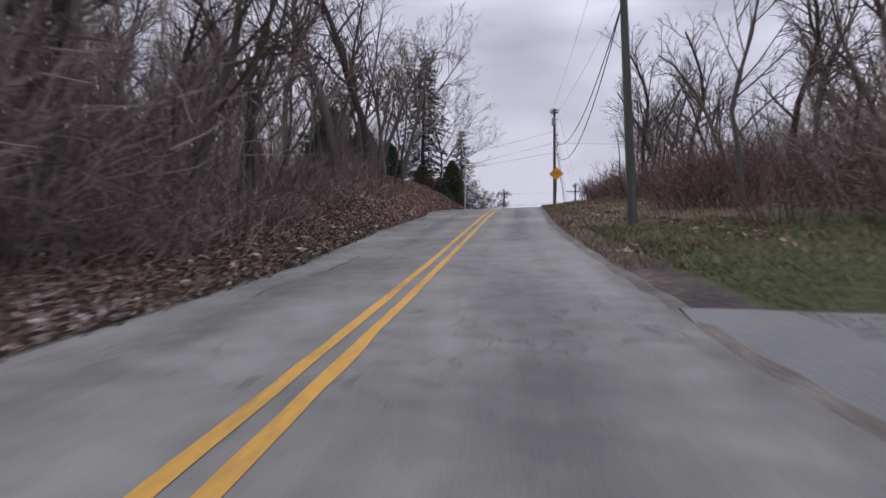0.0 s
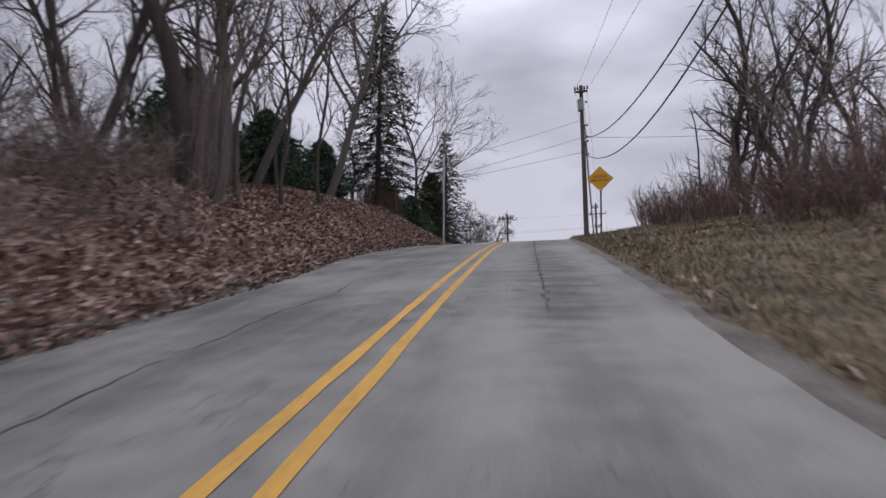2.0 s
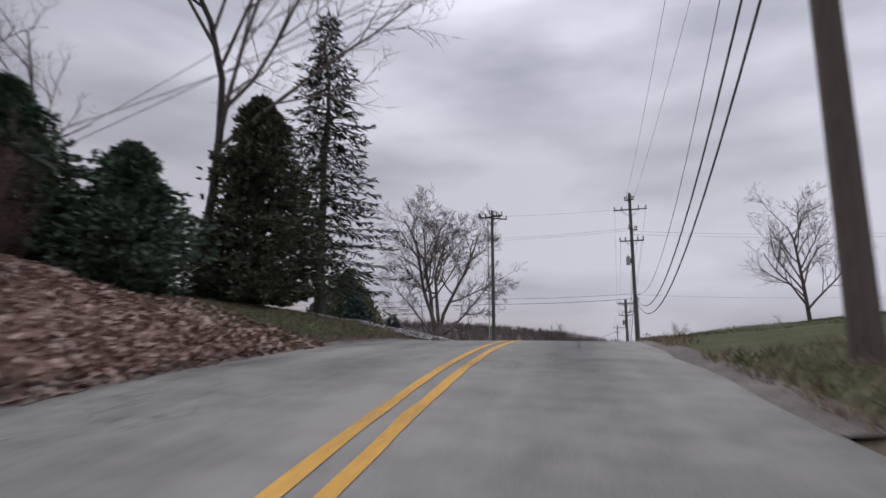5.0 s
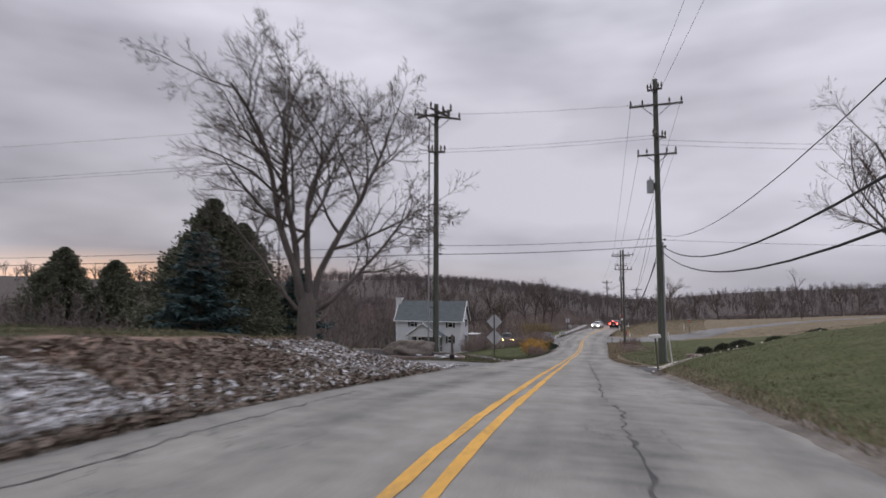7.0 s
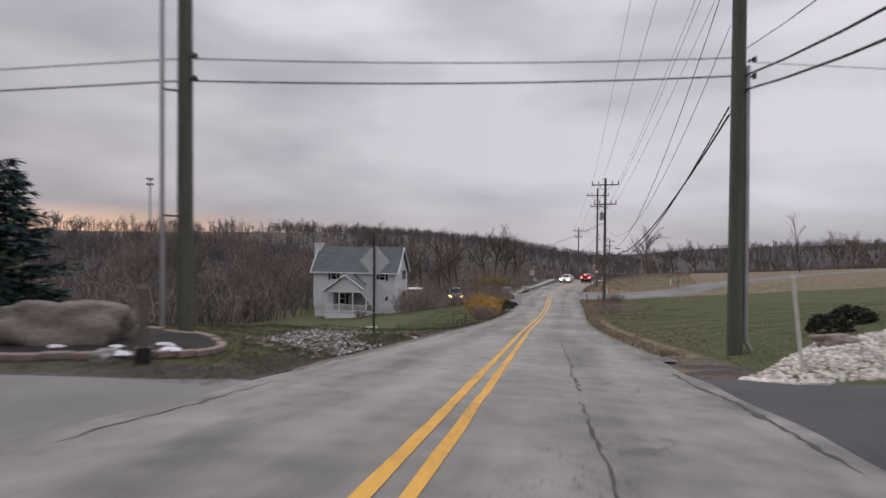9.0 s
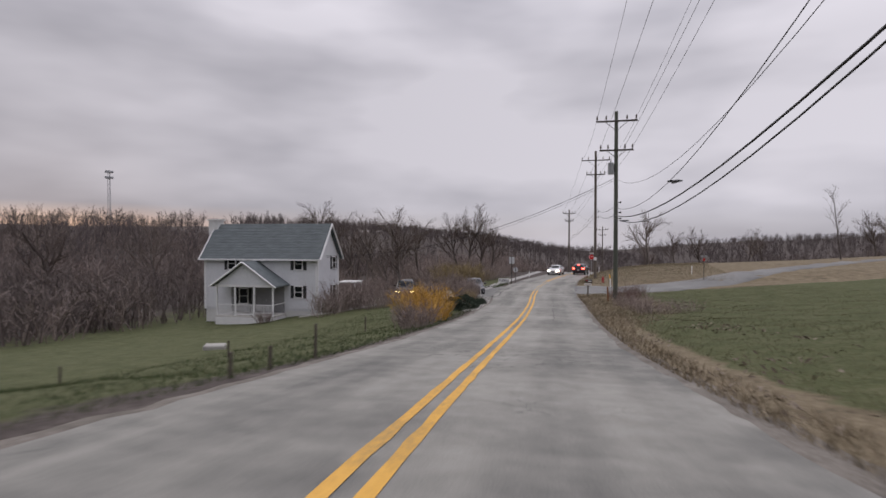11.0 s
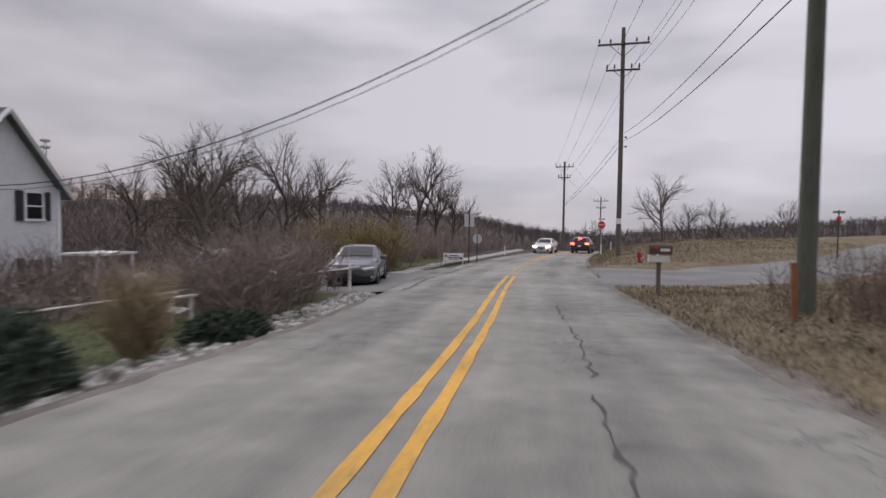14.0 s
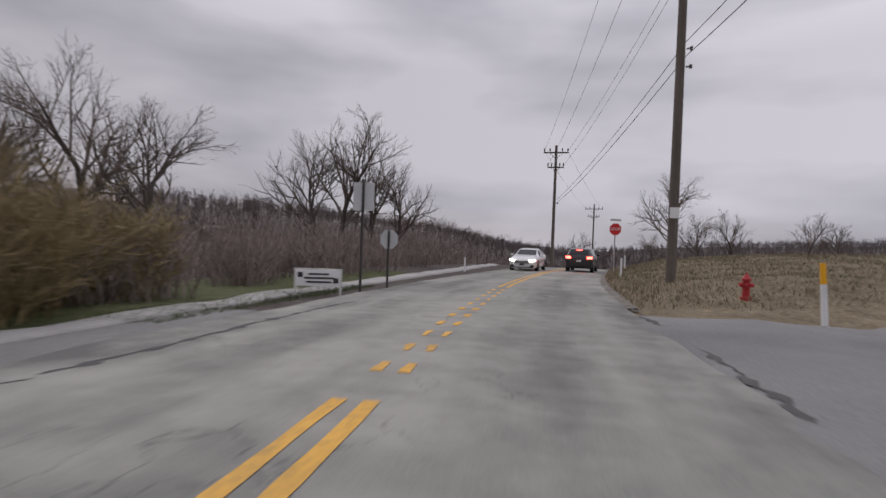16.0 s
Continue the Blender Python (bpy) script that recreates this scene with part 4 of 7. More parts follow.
for u, y, k, s in ((-7.2, 24.5, 1, 1.15), (-7.9, 31.5, 1, 1.2), (-9.5, 36, 1, 1.1)):
    forest(k, u, y, 60 * y, s, 2)
leaner = bare_tree("tree", 21, 14, 0.23, BROAD, "thick bare tree leaning over the leafy bank", lean=(0.14, 0.05))
leaner.matrix_world = pose(rx(44, -9.2), 44, gz(rx(44, -9.2), 44))
behind = bare_tree("tree", 22, 15.0, 0.16, BROAD, "pale bare tree with fine upswept branches", twig=PALETWIG)
behind.matrix_world = pose(rx(61, -9.5), 61, gz(rx(61, -9.5), 61), 0, 0, 40)
bent = bare_tree("tree", 23, 6.5, 0.09, [(6, 60, 0.16, 6, 8), (4, 40, 0.5, 3, 2)], "thin dead tree leaning by the roadside brush", lean=(-0.35, 0.0))
bent.matrix_world = pose(9.6, 51.2, gz(9.6, 51.2))

for i in range(26):          # thin woods behind the conifers on the crest
    y = 38 + 26 * rw.random()
    forest(rw.choice((0, 1, 2, 3, 4)), -(12.5 + 17 * rw.random()), y, 360 * rw.random(), 0.65 + 0.35 * rw.random())
for x, y, k, s in ((11.2, 53.5, 1, 0.62), (12, 56, 3, 0.9), (13.5, 59, 0, 0.6), (15, 62, 2, 0.6), (14, 64, 4, 0.7), (16.5, 60, 1, 0.6), (11.5, 50.5, 0, 0.8), (13.5, 53.5, 2, 0.85), (12.6, 47.5, 1, 0.75), (15.5, 57, 0, 0.8), (17, 52, 4, 0.9), (14.5, 49, 3, 0.9)):
    forest(k, x - float(road_x(y)), y, 77 * y, s)

# brush: thickets of thin stems
THICK = [shrub_mesh(s, 46, 2.0, 2.4, 8) for s in (31, 32, 33)]
SAPLING = [shrub_mesh(s, 26, 5.2, 4.6, 16, 0.02) for s in (34, 35)]


def thicket(name, places, material, label, seed, stock=None):
    """Many stems of brush as one growth."""
    rnd = random.Random(seed)
    V, F = [], []
    for x, y, s, h in places:
        vs, fs = rnd.choice(stock or THICK)
        a = rnd.random() * 6.28
        ca, sa = math.cos(a) * s, math.sin(a) * s
        z = gz(x, y)
        o = len(V)
        V.extend((x + v.x * ca - v.y * sa, y + v.x * sa + v.y * ca, z + v.z * h) for v in vs)
        F.extend(tuple(o + i for i in f) for f in fs)
    return tagged(raw(name, V, F, material), label, "brush", kind="stuff")


pl = [(rx(y, -(edge_l(y) + 2.6 + 9 * rw.random() ** 1.6 + (1.6 if y > 16 else 0))), y, 0.9 + 0.5 * rw.random(), 0.5 + 0.7 * rw.random()) for y in [(-4 + 42 * rw.random() ** 1.2) for _ in range(62)]]
thicket("brush", pl, BRUSH, "dense grey-brown leafless brush in the woods", 1)
pl = [(rx(y, 8.5 + 8 * rw.random() + max(0, y - 46) * 0.9), y, 0.9 + 0.5 * rw.random(), 0.8 + 0.8 * rw.random()) for y in [10 + 50 * rw.random() for _ in range(60)]]
thicket("brush", pl, REDBRUSH, "reddish-brown leafless brush behind the grass verge", 2)
pl = [(rx(y, 15 + 22 * rw.random() + max(0, y - 46) * 0.6), y, 1.2 + 0.7 * rw.random(), 1.3 + 1.0 * rw.random()) for y in [8 + 50 * rw.random() for _ in range(24)]]
thicket("brush", pl, BRUSH, "tall grey leafless undergrowth below the trees", 3)
pl = [(rx(y, -(14 + 20 * rw.random())), y, 1.2 + 0.7 * rw.random(), 1.3 + 1.0 * rw.random()) for y in [-6 + 42 * rw.random() for _ in range(20)]]
thicket("brush", pl, BRUSH, "tall grey leafless undergrowth below the trees", 4)
pl = [(rx(y, -(7.2 + 17 * rw.random() ** 1.3)), y, 0.8 + 0.5 * rw.random(), 0.75 + 0.8 * rw.random()) for y in [-4 + 36 * rw.random() ** 1.8 for _ in range(15)]]
pl += [(rx(y, -(6.4 + 9 * rw.random())), y, 0.8 + 0.4 * rw.random(), 0.8 + 0.6 * rw.random()) for y in [1 + 14 * rw.random() for _ in range(12)]]
thicket("saplings", pl, BRUSH, "close-set grey leafless saplings in the woods", 9, SAPLING)
pl = [(rx(y, -(edge_l(y) + 1.6 + 4.5 * rw.random())), y, 0.8 + 0.4 * rw.random(), 0.3 + 0.4 * rw.random()) for y in [4 + 26 * rw.random() for _ in range(36)]]
thicket("brush", pl, BRUSH, "low grey leafless brush on the leafy bank", 12)
pl = [(rx(y, 11 + 16 * rw.random() + max(0, y - 44) * 0.9), y, 0.8 + 0.5 * rw.random(), 0.7 + 0.6 * rw.random()) for y in [10 + 48 * rw.random() for _ in range(24)]]
thicket("saplings", pl, BRUSH, "close-set grey leafless saplings in the woods", 10, SAPLING)
pl = [(rx(y, u + 0.3 * k), y, 0.42, 2.2 + 0.5 * k) for u, y in ((-7.5, 24.6), (-7.9, 31.6)) for k in (-1, 0, 1)]
thicket("vines", pl, BRUSH, "brown leafless vines tangled round the trunks", 11)
pl = [(rx(y, -(8.0 + 1.8 * rw.random())), y, 0.55, 1.15 + 0.3 * rw.random()) for y in [49.5 + 5.5 * rw.random() for _ in range(14)]]
thicket("brush", pl, REDBRUSH, "brown leafless brush round the spruce on the bank", 16)
pl = [(6.6 + 4.5 * rw.random(), 47.5 + 6 * rw.random(), 0.9, 1.1) for _ in range(14)] + [(7 + 5 * rw.random(), 56 + 3 * rw.random(), 0.7, 0.55) for _ in range(5)]
thicket("brush", pl, REDBRUSH, "low reddish leafless brush on the crest", 5)

DARKOLIVE = shade("dark_olive_needles", [(0.1, 0.105, 0.074), (0.2, 0.205, 0.15)], 1.0, 0.95, island=0.35, spec=0.1)
# conifers
c = conifer("spruce_tree", 41, 14.6, 7.6, 23, 9, 46, NEEDLE, "tall sparse dark spruce with drooping boughs", bare=0.1, droop=0.33, narrow=0.8, spray=0.38)
c.matrix_world = pose(rx(50.5, -8.6), 50.5, gz(rx(50.5, -8.6), 50.5))
c = conifer("spruce_tree", 42, 12.4, 6.4, 21, 10, 48, NEEDLE, "tall dark Norway-type spruce on the lawn bank", bare=0.07, droop=0.14, narrow=0.85, spray=0.32)
c.matrix_world = pose(-9.46, 65.4, gz(-9.46, 65.4))
green = tufted_tree("evergreen_shrub", 43, 4.4, 4.6, 4800, GREENNEEDLE, "dense dark green evergreen on the bank", 0.7, 8, 0.22)
green.matrix_world = pose(rx(45, -13), 45, gz(rx(45, -13), 45))
for u, y, s in ((-13.5, 38, 1.2), (-11.0, 40.5, 0.8), (-12.2, 42.5, 1.0), (-11.2, 47.2, 0.85), (-15.5, 42, 1.1), (-9.8, 55.2, 0.9), (-8.4, 57.2, 0.8), (-18, 47, 1.2)):
    k = copy_thing(green, pose(rx(y, u), y, gz(rx(y, u), y), 0, 0, 70 * y))
    k.scale = (s, s, s)
c = tufted_tree("pine_tree", 44, 6.6, 4.6, 8500, OLIVENEEDLE, "soft olive-green pine on the lawn bank", 0.6, 10, 0.19)
c.matrix_world = pose(-9.6, 61.6, gz(-9.6, 61.6))
dark = tufted_tree("evergreen_tree", 45, 10.0, 9.6, 17000, DARKOLIVE, "broad dark olive evergreen beyond the bare tree", 0.75, 12, 0.25)
s = (10.6 - gz(-23.4, 95.2)) / 10
dark.matrix_world = pose(-23.4, 95.2, gz(-23.4, 95.2)) @ Matrix.Diagonal((s, s, s, 1))
for x, y, top in ((-24.6, 99.8, 9.6), (-27.5, 97.5, 8.6), (-62, 117, 9.6), (-66, 119.5, 9.0), (-58.5, 121, 8.2)):
    k = copy_thing(dark, pose(x, y, gz(x, y), 0, 0, 50 * y))
    s = (top - gz(x, y)) / 10
    k.scale = (s, s, s)
blue = conifer("blue_spruce", 46, 4.6, 3.6, 20, 10, 64, BLUENEEDLE, "blue spruce at the edge of the dark evergreens", bare=0.01, droop=0.02, narrow=0.8, spray=0.28, jitter=1.0)
blue.matrix_world = pose(-21.6, 102.3, gz(-21.6, 102.3)) @ Matrix.Diagonal((1.4, 1.4, 1.4, 1))
k = copy_thing(blue, pose(-20.3, 90.3, gz(-20.3, 90.3), 0, 0, 130))

# single bare trees
PALEBARK = shade("pale_bark", [(0.085, 0.072, 0.066), (0.18, 0.155, 0.14)], 2.2, 0.95, bump=0.02, stretch=(1, 1, 0.25))
BIGPLAN = [(10, 52, 0.46, 9, 10), (8, 46, 0.5, 5, 6), (7, 42, 0.5, 3, 3), (6, 40, 0.55, 1, 2), (3, 36, 0.6, 1, 1)]
big = spreading_tree("tree", 51, [(-0.4, -0.18, 8.2, 0.95), (-0.12, -0.02, 9.0, 0.95), (0.1, 0.08, 8.8, 0.9), (0.36, 0.16, 8.3, 0.9), (1.5, 0.7, 5.6, 0.6), (-1.4, -0.6, 5.0, 0.5)],
                     0.175, BIGPLAN, "large bare spreading tree with several trunks on the lawn", PALEBARK)
big.matrix_world = pose(-11.0, 85.0, gz(-11, 85))
c = bare_tree("tree", 52, 14, 0.26, BROAD, "large bare tree on the lawn hill")
c.matrix_world = pose(20.5, 110, gz(20.5, 110))
c = bare_tree("tree", 53, 9.5, 0.09, YOUNG, "lone slim bare tree in the field")
c.matrix_world = pose(40.3, 187.7, gz(40.3, 187.7))
FIELD = bare_tree("tree", 54, 8.2, 0.2, ROUND, "bare round-crowned tree beyond the dry field")
FIELD.matrix_world = pose(21, 222, gz(21, 222)) @ Matrix.Diagonal((1.3, 1.3, 1.3, 1))
for x, y, s, tn in ((-14.0, 152.4, 0.72, 10), (-16.0, 155.5, 0.55, 90), (-19.7, 172.2, 1.08, 200), (-17.2, 173.5, 0.92, 30), (-22.5, 171, 1.0, 120), (-26, 173, 0.9, 70), (-34.7, 180, 1.3, 250), (-30, 176, 1.15, 20), (-12.1, 186.8, 1.16, 300), (-10.2, 188.4, 0.98, 160), (-14.2, 187.5, 1.05, 60), (-8.6, 190, 0.8, 200),
                    (30, 238, 1.0, 15), (37, 243, 1.1, 95), (26, 250, 0.9, 175), (47, 240, 1.0, 255), (14, 262, 1.0, 300), (54, 205, 0.8, 70), (62, 216, 0.85, 170), (46, 230, 0.7, 20), (-36, 176, 1.0, 220), (-30, 186, 0.9, 310), (-44, 158, 1.0, 80), (-50, 150, 1.1, 190), (-40, 130, 0.9, 15)):
    k = copy_thing(FIELD, pose(x, y, gz(x, y), 0, 0, tn))
    k.scale = (s, s, s)


# ---- far woods: one growth of many small bare trees ----
def far_woods():
    rnd = random.Random(8)
    temps = []
    for s in range(6):
        r2 = random.Random(60 + s)
        vs, fs = [], []
        hgt = 6.6 + 1.6 * r2.random()
        tube(vs, fs, [Vector((0, 0, -0.5)), Vector((r2.gauss(0, 0.3), r2.gauss(0, 0.3), hgt * 0.8))], [0.12, 0.05], 1)
        for k in range(9):          # limbs that end on a rounded crown
            a, e = 2 * math.pi * (k + r2.random()) / 9, radians(r2.uniform(5, 88))
            end = Vector((1.9 * math.cos(a) * math.cos(e), 1.9 * math.sin(a) * math.cos(e), hgt * 0.52 + 0.48 * hgt * math.sin(e)))
            p = Vector((0, 0, hgt * (0.22 + 0.3 * r2.random())))
            tube(vs, fs, [p, end], [0.05, 0.01], 1)
            for j in range(9):
                g = (end - p).normalized() * 0.6 + Vector((r2.gauss(0, 0.6), r2.gauss(0, 0.6), r2.gauss(0.35, 0.4)))
                q = p.lerp(end, 0.3 + 0.7 * r2.random())
                tube(vs, fs, [q, q + g.normalized() * r2.uniform(0.6, 1.3)], [0.04, 0], 1)
        a = np.array([tuple(v) for v in vs])
        temps.append((a, [f for f in fs]))
    spots = []
    while len(spots) < 7900:
        mid = len(spots) > 4100          # the last ones fill the valley's end
        b = rnd.uniform(-32, 76) if mid else rnd.uniform(-78, 62)
        d = 195 + 340 * rnd.random() if mid else 75 + 560 * rnd.random() ** 0.8
        x, y = d * math.sin(radians(b)), 110 + d * math.cos(radians(b))
        u = x - float(road_x(min(y, 329)))
        if abs(u) < (26 if y < 225 else 9) or (u > 0 and d < 225) or (u < 0 and y < 104 and d < 80):
            continue
        if -60 < x < -8 and y < 165:
            continue
        spots.append((x, y, rnd.choice((0.45, 0.6, 0.7, 0.8, 0.95)) * rnd.uniform(0.85, 1.15)))
    V, F, o = [], [], 0
    xs = np.array([s[0] for s in spots])
    ys = np.array([s[1] for s in spots])
    zs = ground_z(xs, np.clip(ys, -40, 329))
    for (x, y, s), z in zip(spots, zs):
        a, f = temps[rnd.randrange(6)]
        t = rnd.random() * 6.28
        R = np.array([[math.cos(t), -math.sin(t), 0], [math.sin(t), math.cos(t), 0], [0, 0, 1]])
        V.append(a @ R.T * s + (x, y, z))
        F.extend(tuple(i + o for i in q) for q in f)
        o += len(a)
    ob = raw("far_woods", np.concatenate(V).tolist(), F, FARWOOD)
    tagged(ob, "grey-brown leafless woods covering the far hills", "woods", kind="stuff")


far_woods()
pl = [(-(34 + 60 * rw.random()), 105 + 110 * rw.random(), 2.0 + rw.random(), 2.0 + 1.4 * rw.random()) for _ in range(84)]
pl += [(rx(y, -(13 + 16 * rw.random())), y, 1.6 + rw.random(), 1.4 + 1.2 * rw.random()) for y in [162 + 80 * rw.random() for _ in range(46)]]
thicket("brush", pl, BRUSH, "dense grey-brown thicket in the valley behind the house", 6)
VALLEY = [shrub_mesh(s, 24, 3.2, 4.6, 6, 0.035) for s in (36, 37, 38)]
WOODBRUSH = shade("wood_brush", [(0.09, 0.073, 0.068), (0.19, 0.158, 0.146)], 0.5, 0.95, island=0.4)
pl = []
while len(pl) < 520:
    x, y = -(33 + 95 * rw.random() ** 1.3), 100 + 150 * rw.random()
    if x > -38 and y < 128:
        continue
    pl.append((x, y, 1.0 + 0.5 * rw.random(), 0.9 + 0.9 * rw.random()))
thicket("understorey", pl, WOODBRUSH, "dense dark leafless understorey in the wooded valley", 14, VALLEY)
pl = []
while len(pl) < 420:
    d, b = 128 + 60 * rw.random(), rw.uniform(-6, 64)
    x, y = d * math.sin(radians(b)), 110 + d * math.cos(radians(b)) * 1.05
    if abs(x - float(road_x(min(y, 329)))) > 8:
        pl.append((x, y, 1.1 + 0.5 * rw.random(), 0.7 + 0.5 * rw.random()))
thicket("understorey", pl, WOODBRUSH, "low dark leafless brush at the far edge of the fields", 15, VALLEY)


def scatter(name, n, yr, ur, shape, size, material, label, category, seed, tilt=0.5, keep=None, lift=0.02):
    """Many small flat leaves or upright blades on the ground as one growth."""
    rnd = np.random.default_rng(seed)
    y = rnd.uniform(yr[0], yr[1], n)
    d = ur[0] + (ur[1] - ur[0]) * rnd.random(n) ** 1.3
    side = -1 if ur[2] == "l" else 1
    u = np.where(side < 0, -(edge_l(y) + d), edge_r(y) + d)
    if keep is not None:
        k = keep(u, y, rnd.random(n))
        u, y = u[k], y[k]
    n = len(y)
    x = road_x(y) + u
    z = ground_z(x, y) + lift
    a = rnd.uniform(0, 6.283, n)
    s = size * rnd.uniform(0.6, 1.4, n)
    c, t = np.cos(a), np.sin(a)
    P = np.stack((x, y, z), 1)
    if shape == "leaf":
        ex = np.stack((c, t, rnd.normal(0, tilt, n)), 1) * s[:, None]
        ey = np.stack((-t, c, rnd.normal(0, tilt, n)), 1) * (s * 0.7)[:, None]
        q = np.stack((P - ex, P - 0.3 * ex + ey * 0.6 + (0, 0, 0.02), P + ex, P - 0.1 * ex - ey * 0.6), 1)
        q[:, :, 2] += 0.5 * s[:, None] * tilt
        V = q.reshape(-1, 3)
        F = np.arange(4 * n).reshape(n, 4)
    else:
        w = np.stack((c, t, 0 * c), 1) * (s * 0.055 + 0.003)[:, None]
        top = P + np.stack((rnd.normal(0, tilt, n) * s, rnd.normal(0, tilt, n) * s, s), 1)
        V = np.stack((P - w, P + w, top), 1).reshape(-1, 3)
        F = np.arange(3 * n).reshape(n, 3)
    ob = raw(name, V.tolist(), F.tolist(), material)
    return tagged(ob, label, category, kind="stuff")


DULLLEAF = shade("weathered_leaves", [(0.085, 0.064, 0.048), (0.165, 0.13, 0.1), (0.28, 0.235, 0.19)], 0.6, 0.85, island=0.6)


def patchy(scale, cut):
    return lambda u, y, r: (np.sin(u * 1.7 * scale + 0.4 * y) + np.sin(y * 1.1 * scale - u) + np.sin(0.63 * y * scale + 2.1 * u)) * 0.33 + 0.55 * (r - 0.5) > cut


scatter("fallen_leaves", 44000, (20, 58), (-0.1, 7.0, "l"), "leaf", 0.075, LEAF, "reddish-brown fallen leaves covering the road bank", "leaf litter", 1)
scatter("fallen_leaves", 34000, (-4, 24), (-0.1, 6.5, "l"), "leaf", 0.06, DULLLEAF, "dull grey-brown fallen leaves on the wooded bank", "leaf litter", 27)
scatter("fallen_leaves", 3200, (-4, 25), (0.1, 4.5, "l"), "leaf", 0.06, SNOWLEAF, "pale bleached leaves among the litter", "leaf litter", 28, keep=patchy(0.8, 0.0))
scatter("fallen_leaves", 5000, (-4, 24), (0.1, 5.0, "l"), "leaf", 0.065, LEAF, "brown fallen leaves on the wooded bank", "leaf litter", 29)
scatter("fallen_leaves", 5000, (12, 52), (0.3, 6.0, "r"), "leaf", 0.08, LEAF, "brown fallen leaves in the verge grass", "leaf litter", 2, keep=patchy(0.5, 0.1))
scatter("fallen_leaves", 34000, (64.2, 72.0), (0.3, 4.6, "l"), "leaf", 0.065, SNOWLEAF, "snow-dusted fallen leaves on the road bank", "leaf litter", 3, keep=patchy(0.6, -0.75))
scatter("fallen_leaves", 18000, (66, 83), (0.0, 3.8, "l"), "leaf", 0.062, DULLLEAF, "grey-brown fallen leaves on the road bank", "leaf litter", 4)
scatter("fallen_leaves", 9000, (72, 88), (0.1, 3.2, "l"), "leaf", 0.055, SNOWLEAF, "snow-dusted fallen leaves on the road bank", "leaf litter", 21, keep=patchy(0.6, 0.12))
scatter("fallen_leaves", 9000, (96.3, 103), (0.2, 3.2, "l"), "leaf", 0.042, SNOWLEAF, "snow-dusted leaves on the verge", "leaf litter", 5, keep=patchy(0.8, -0.1))
scatter("grass", 16000, (92.0, 103), (0.2, 5.5, "l"), "blade", 0.06, OLIVEGRASS, "short winter grass round the island", "grass", 24)
scatter("dry_grass", 26000, (10, 56), (0.2, 6.5, "r"), "blade", 0.13, DRYGRASS, "dry tan grass on the roadside bank", "grass", 6)
scatter("dry_grass", 34000, (100, 150), (0.15, 4.2, "r"), "blade", 0.1, DRYGRASS, "matted dry tan grass along the road", "grass", 7, keep=lambda u, y, r: (u - edge_r(y) < 0.8 + 3.6 * np.clip((y - 122) / 12, 0, 1) * (0.3 + r)))
scatter("dry_grass", 36000, (162.5, 205), (0.2, 16, "r"), "blade", 0.13, DRYGRASS, "tall dry grass on the field bank", "grass", 8)
scatter("dry_grass", 6000, (58, 88), (0.2, 0.8, "r"), "blade", 0.08, DRYGRASS, "short dry verge grass", "grass", 9)
scatter("grass", 26000, (-2, 20), (1.0, 8.5, "r"), "blade", 0.07, GREENGRASS, "short green lawn grass", "grass", 10)
scatter("grass", 46000, (60, 90), (0.8, 12, "r"), "blade", 0.045, OLIVEGRASS, "short green lawn grass", "grass", 11)
scatter("grass", 40000, (98, 149), (1.3, 14, "r"), "blade", 0.05, OLIVEGRASS, "short green field grass", "grass", 12)
scatter("dry_grass", 12000, (60, 86), (3.8, 9, "l"), "blade", 0.08, DRYGRASS, "thin brown winter grass on the bank", "grass", 16)
scatter("grass", 12000, (60, 86), (4.2, 9, "l"), "blade", 0.08, GREENGRASS, "thin winter lawn grass on the bank", "grass", 13)
scatter("grass", 30000, (94, 142), (0.4, 9, "l"), "blade", 0.08, GREENGRASS, "green yard grass below the road", "grass", 14)
scatter("grass", 12000, (163, 205), (0.6, 16, "r"), "blade", 0.1, GREENGRASS, "sparse green grass in the field bank", "grass", 17)
scatter("dry_grass", 9000, (57, 67), (0.2, 6, "l"), "blade", 0.07, DRYGRASS, "short brown-green grass on the bank", "grass", 18)
scatter("grass", 16000, (56, 64.8), (0.3, 7, "l"), "blade", 0.05, OLIVEGRASS, "short brown-green grass on the bank", "grass", 19)
scatter("fallen_leaves", 2600, (95.5, 104), (0.3, 3.5, "l"), "leaf", 0.05, DULLLEAF, "brown fallen leaves on the verge", "leaf litter", 20, keep=patchy(0.8, -0.1))
scatter("grass", 4000, (157, 166), (0.4, 2.0, "l"), "blade", 0.08, GREENGRASS, "green grass strip beside the sidewalk", "grass", 15)

scatter("grass", 9000, (18, 56), (0.4, 6.0, "r"), "blade", 0.09, GREENGRASS, "sparse green grass in the verge", "grass", 22)
scatter("fallen_leaves", 15000, (78, 88), (0.2, 3.6, "l"), "leaf", 0.055, SNOWLEAF, "snow-dusted fallen leaves on the road bank", "leaf litter", 23)


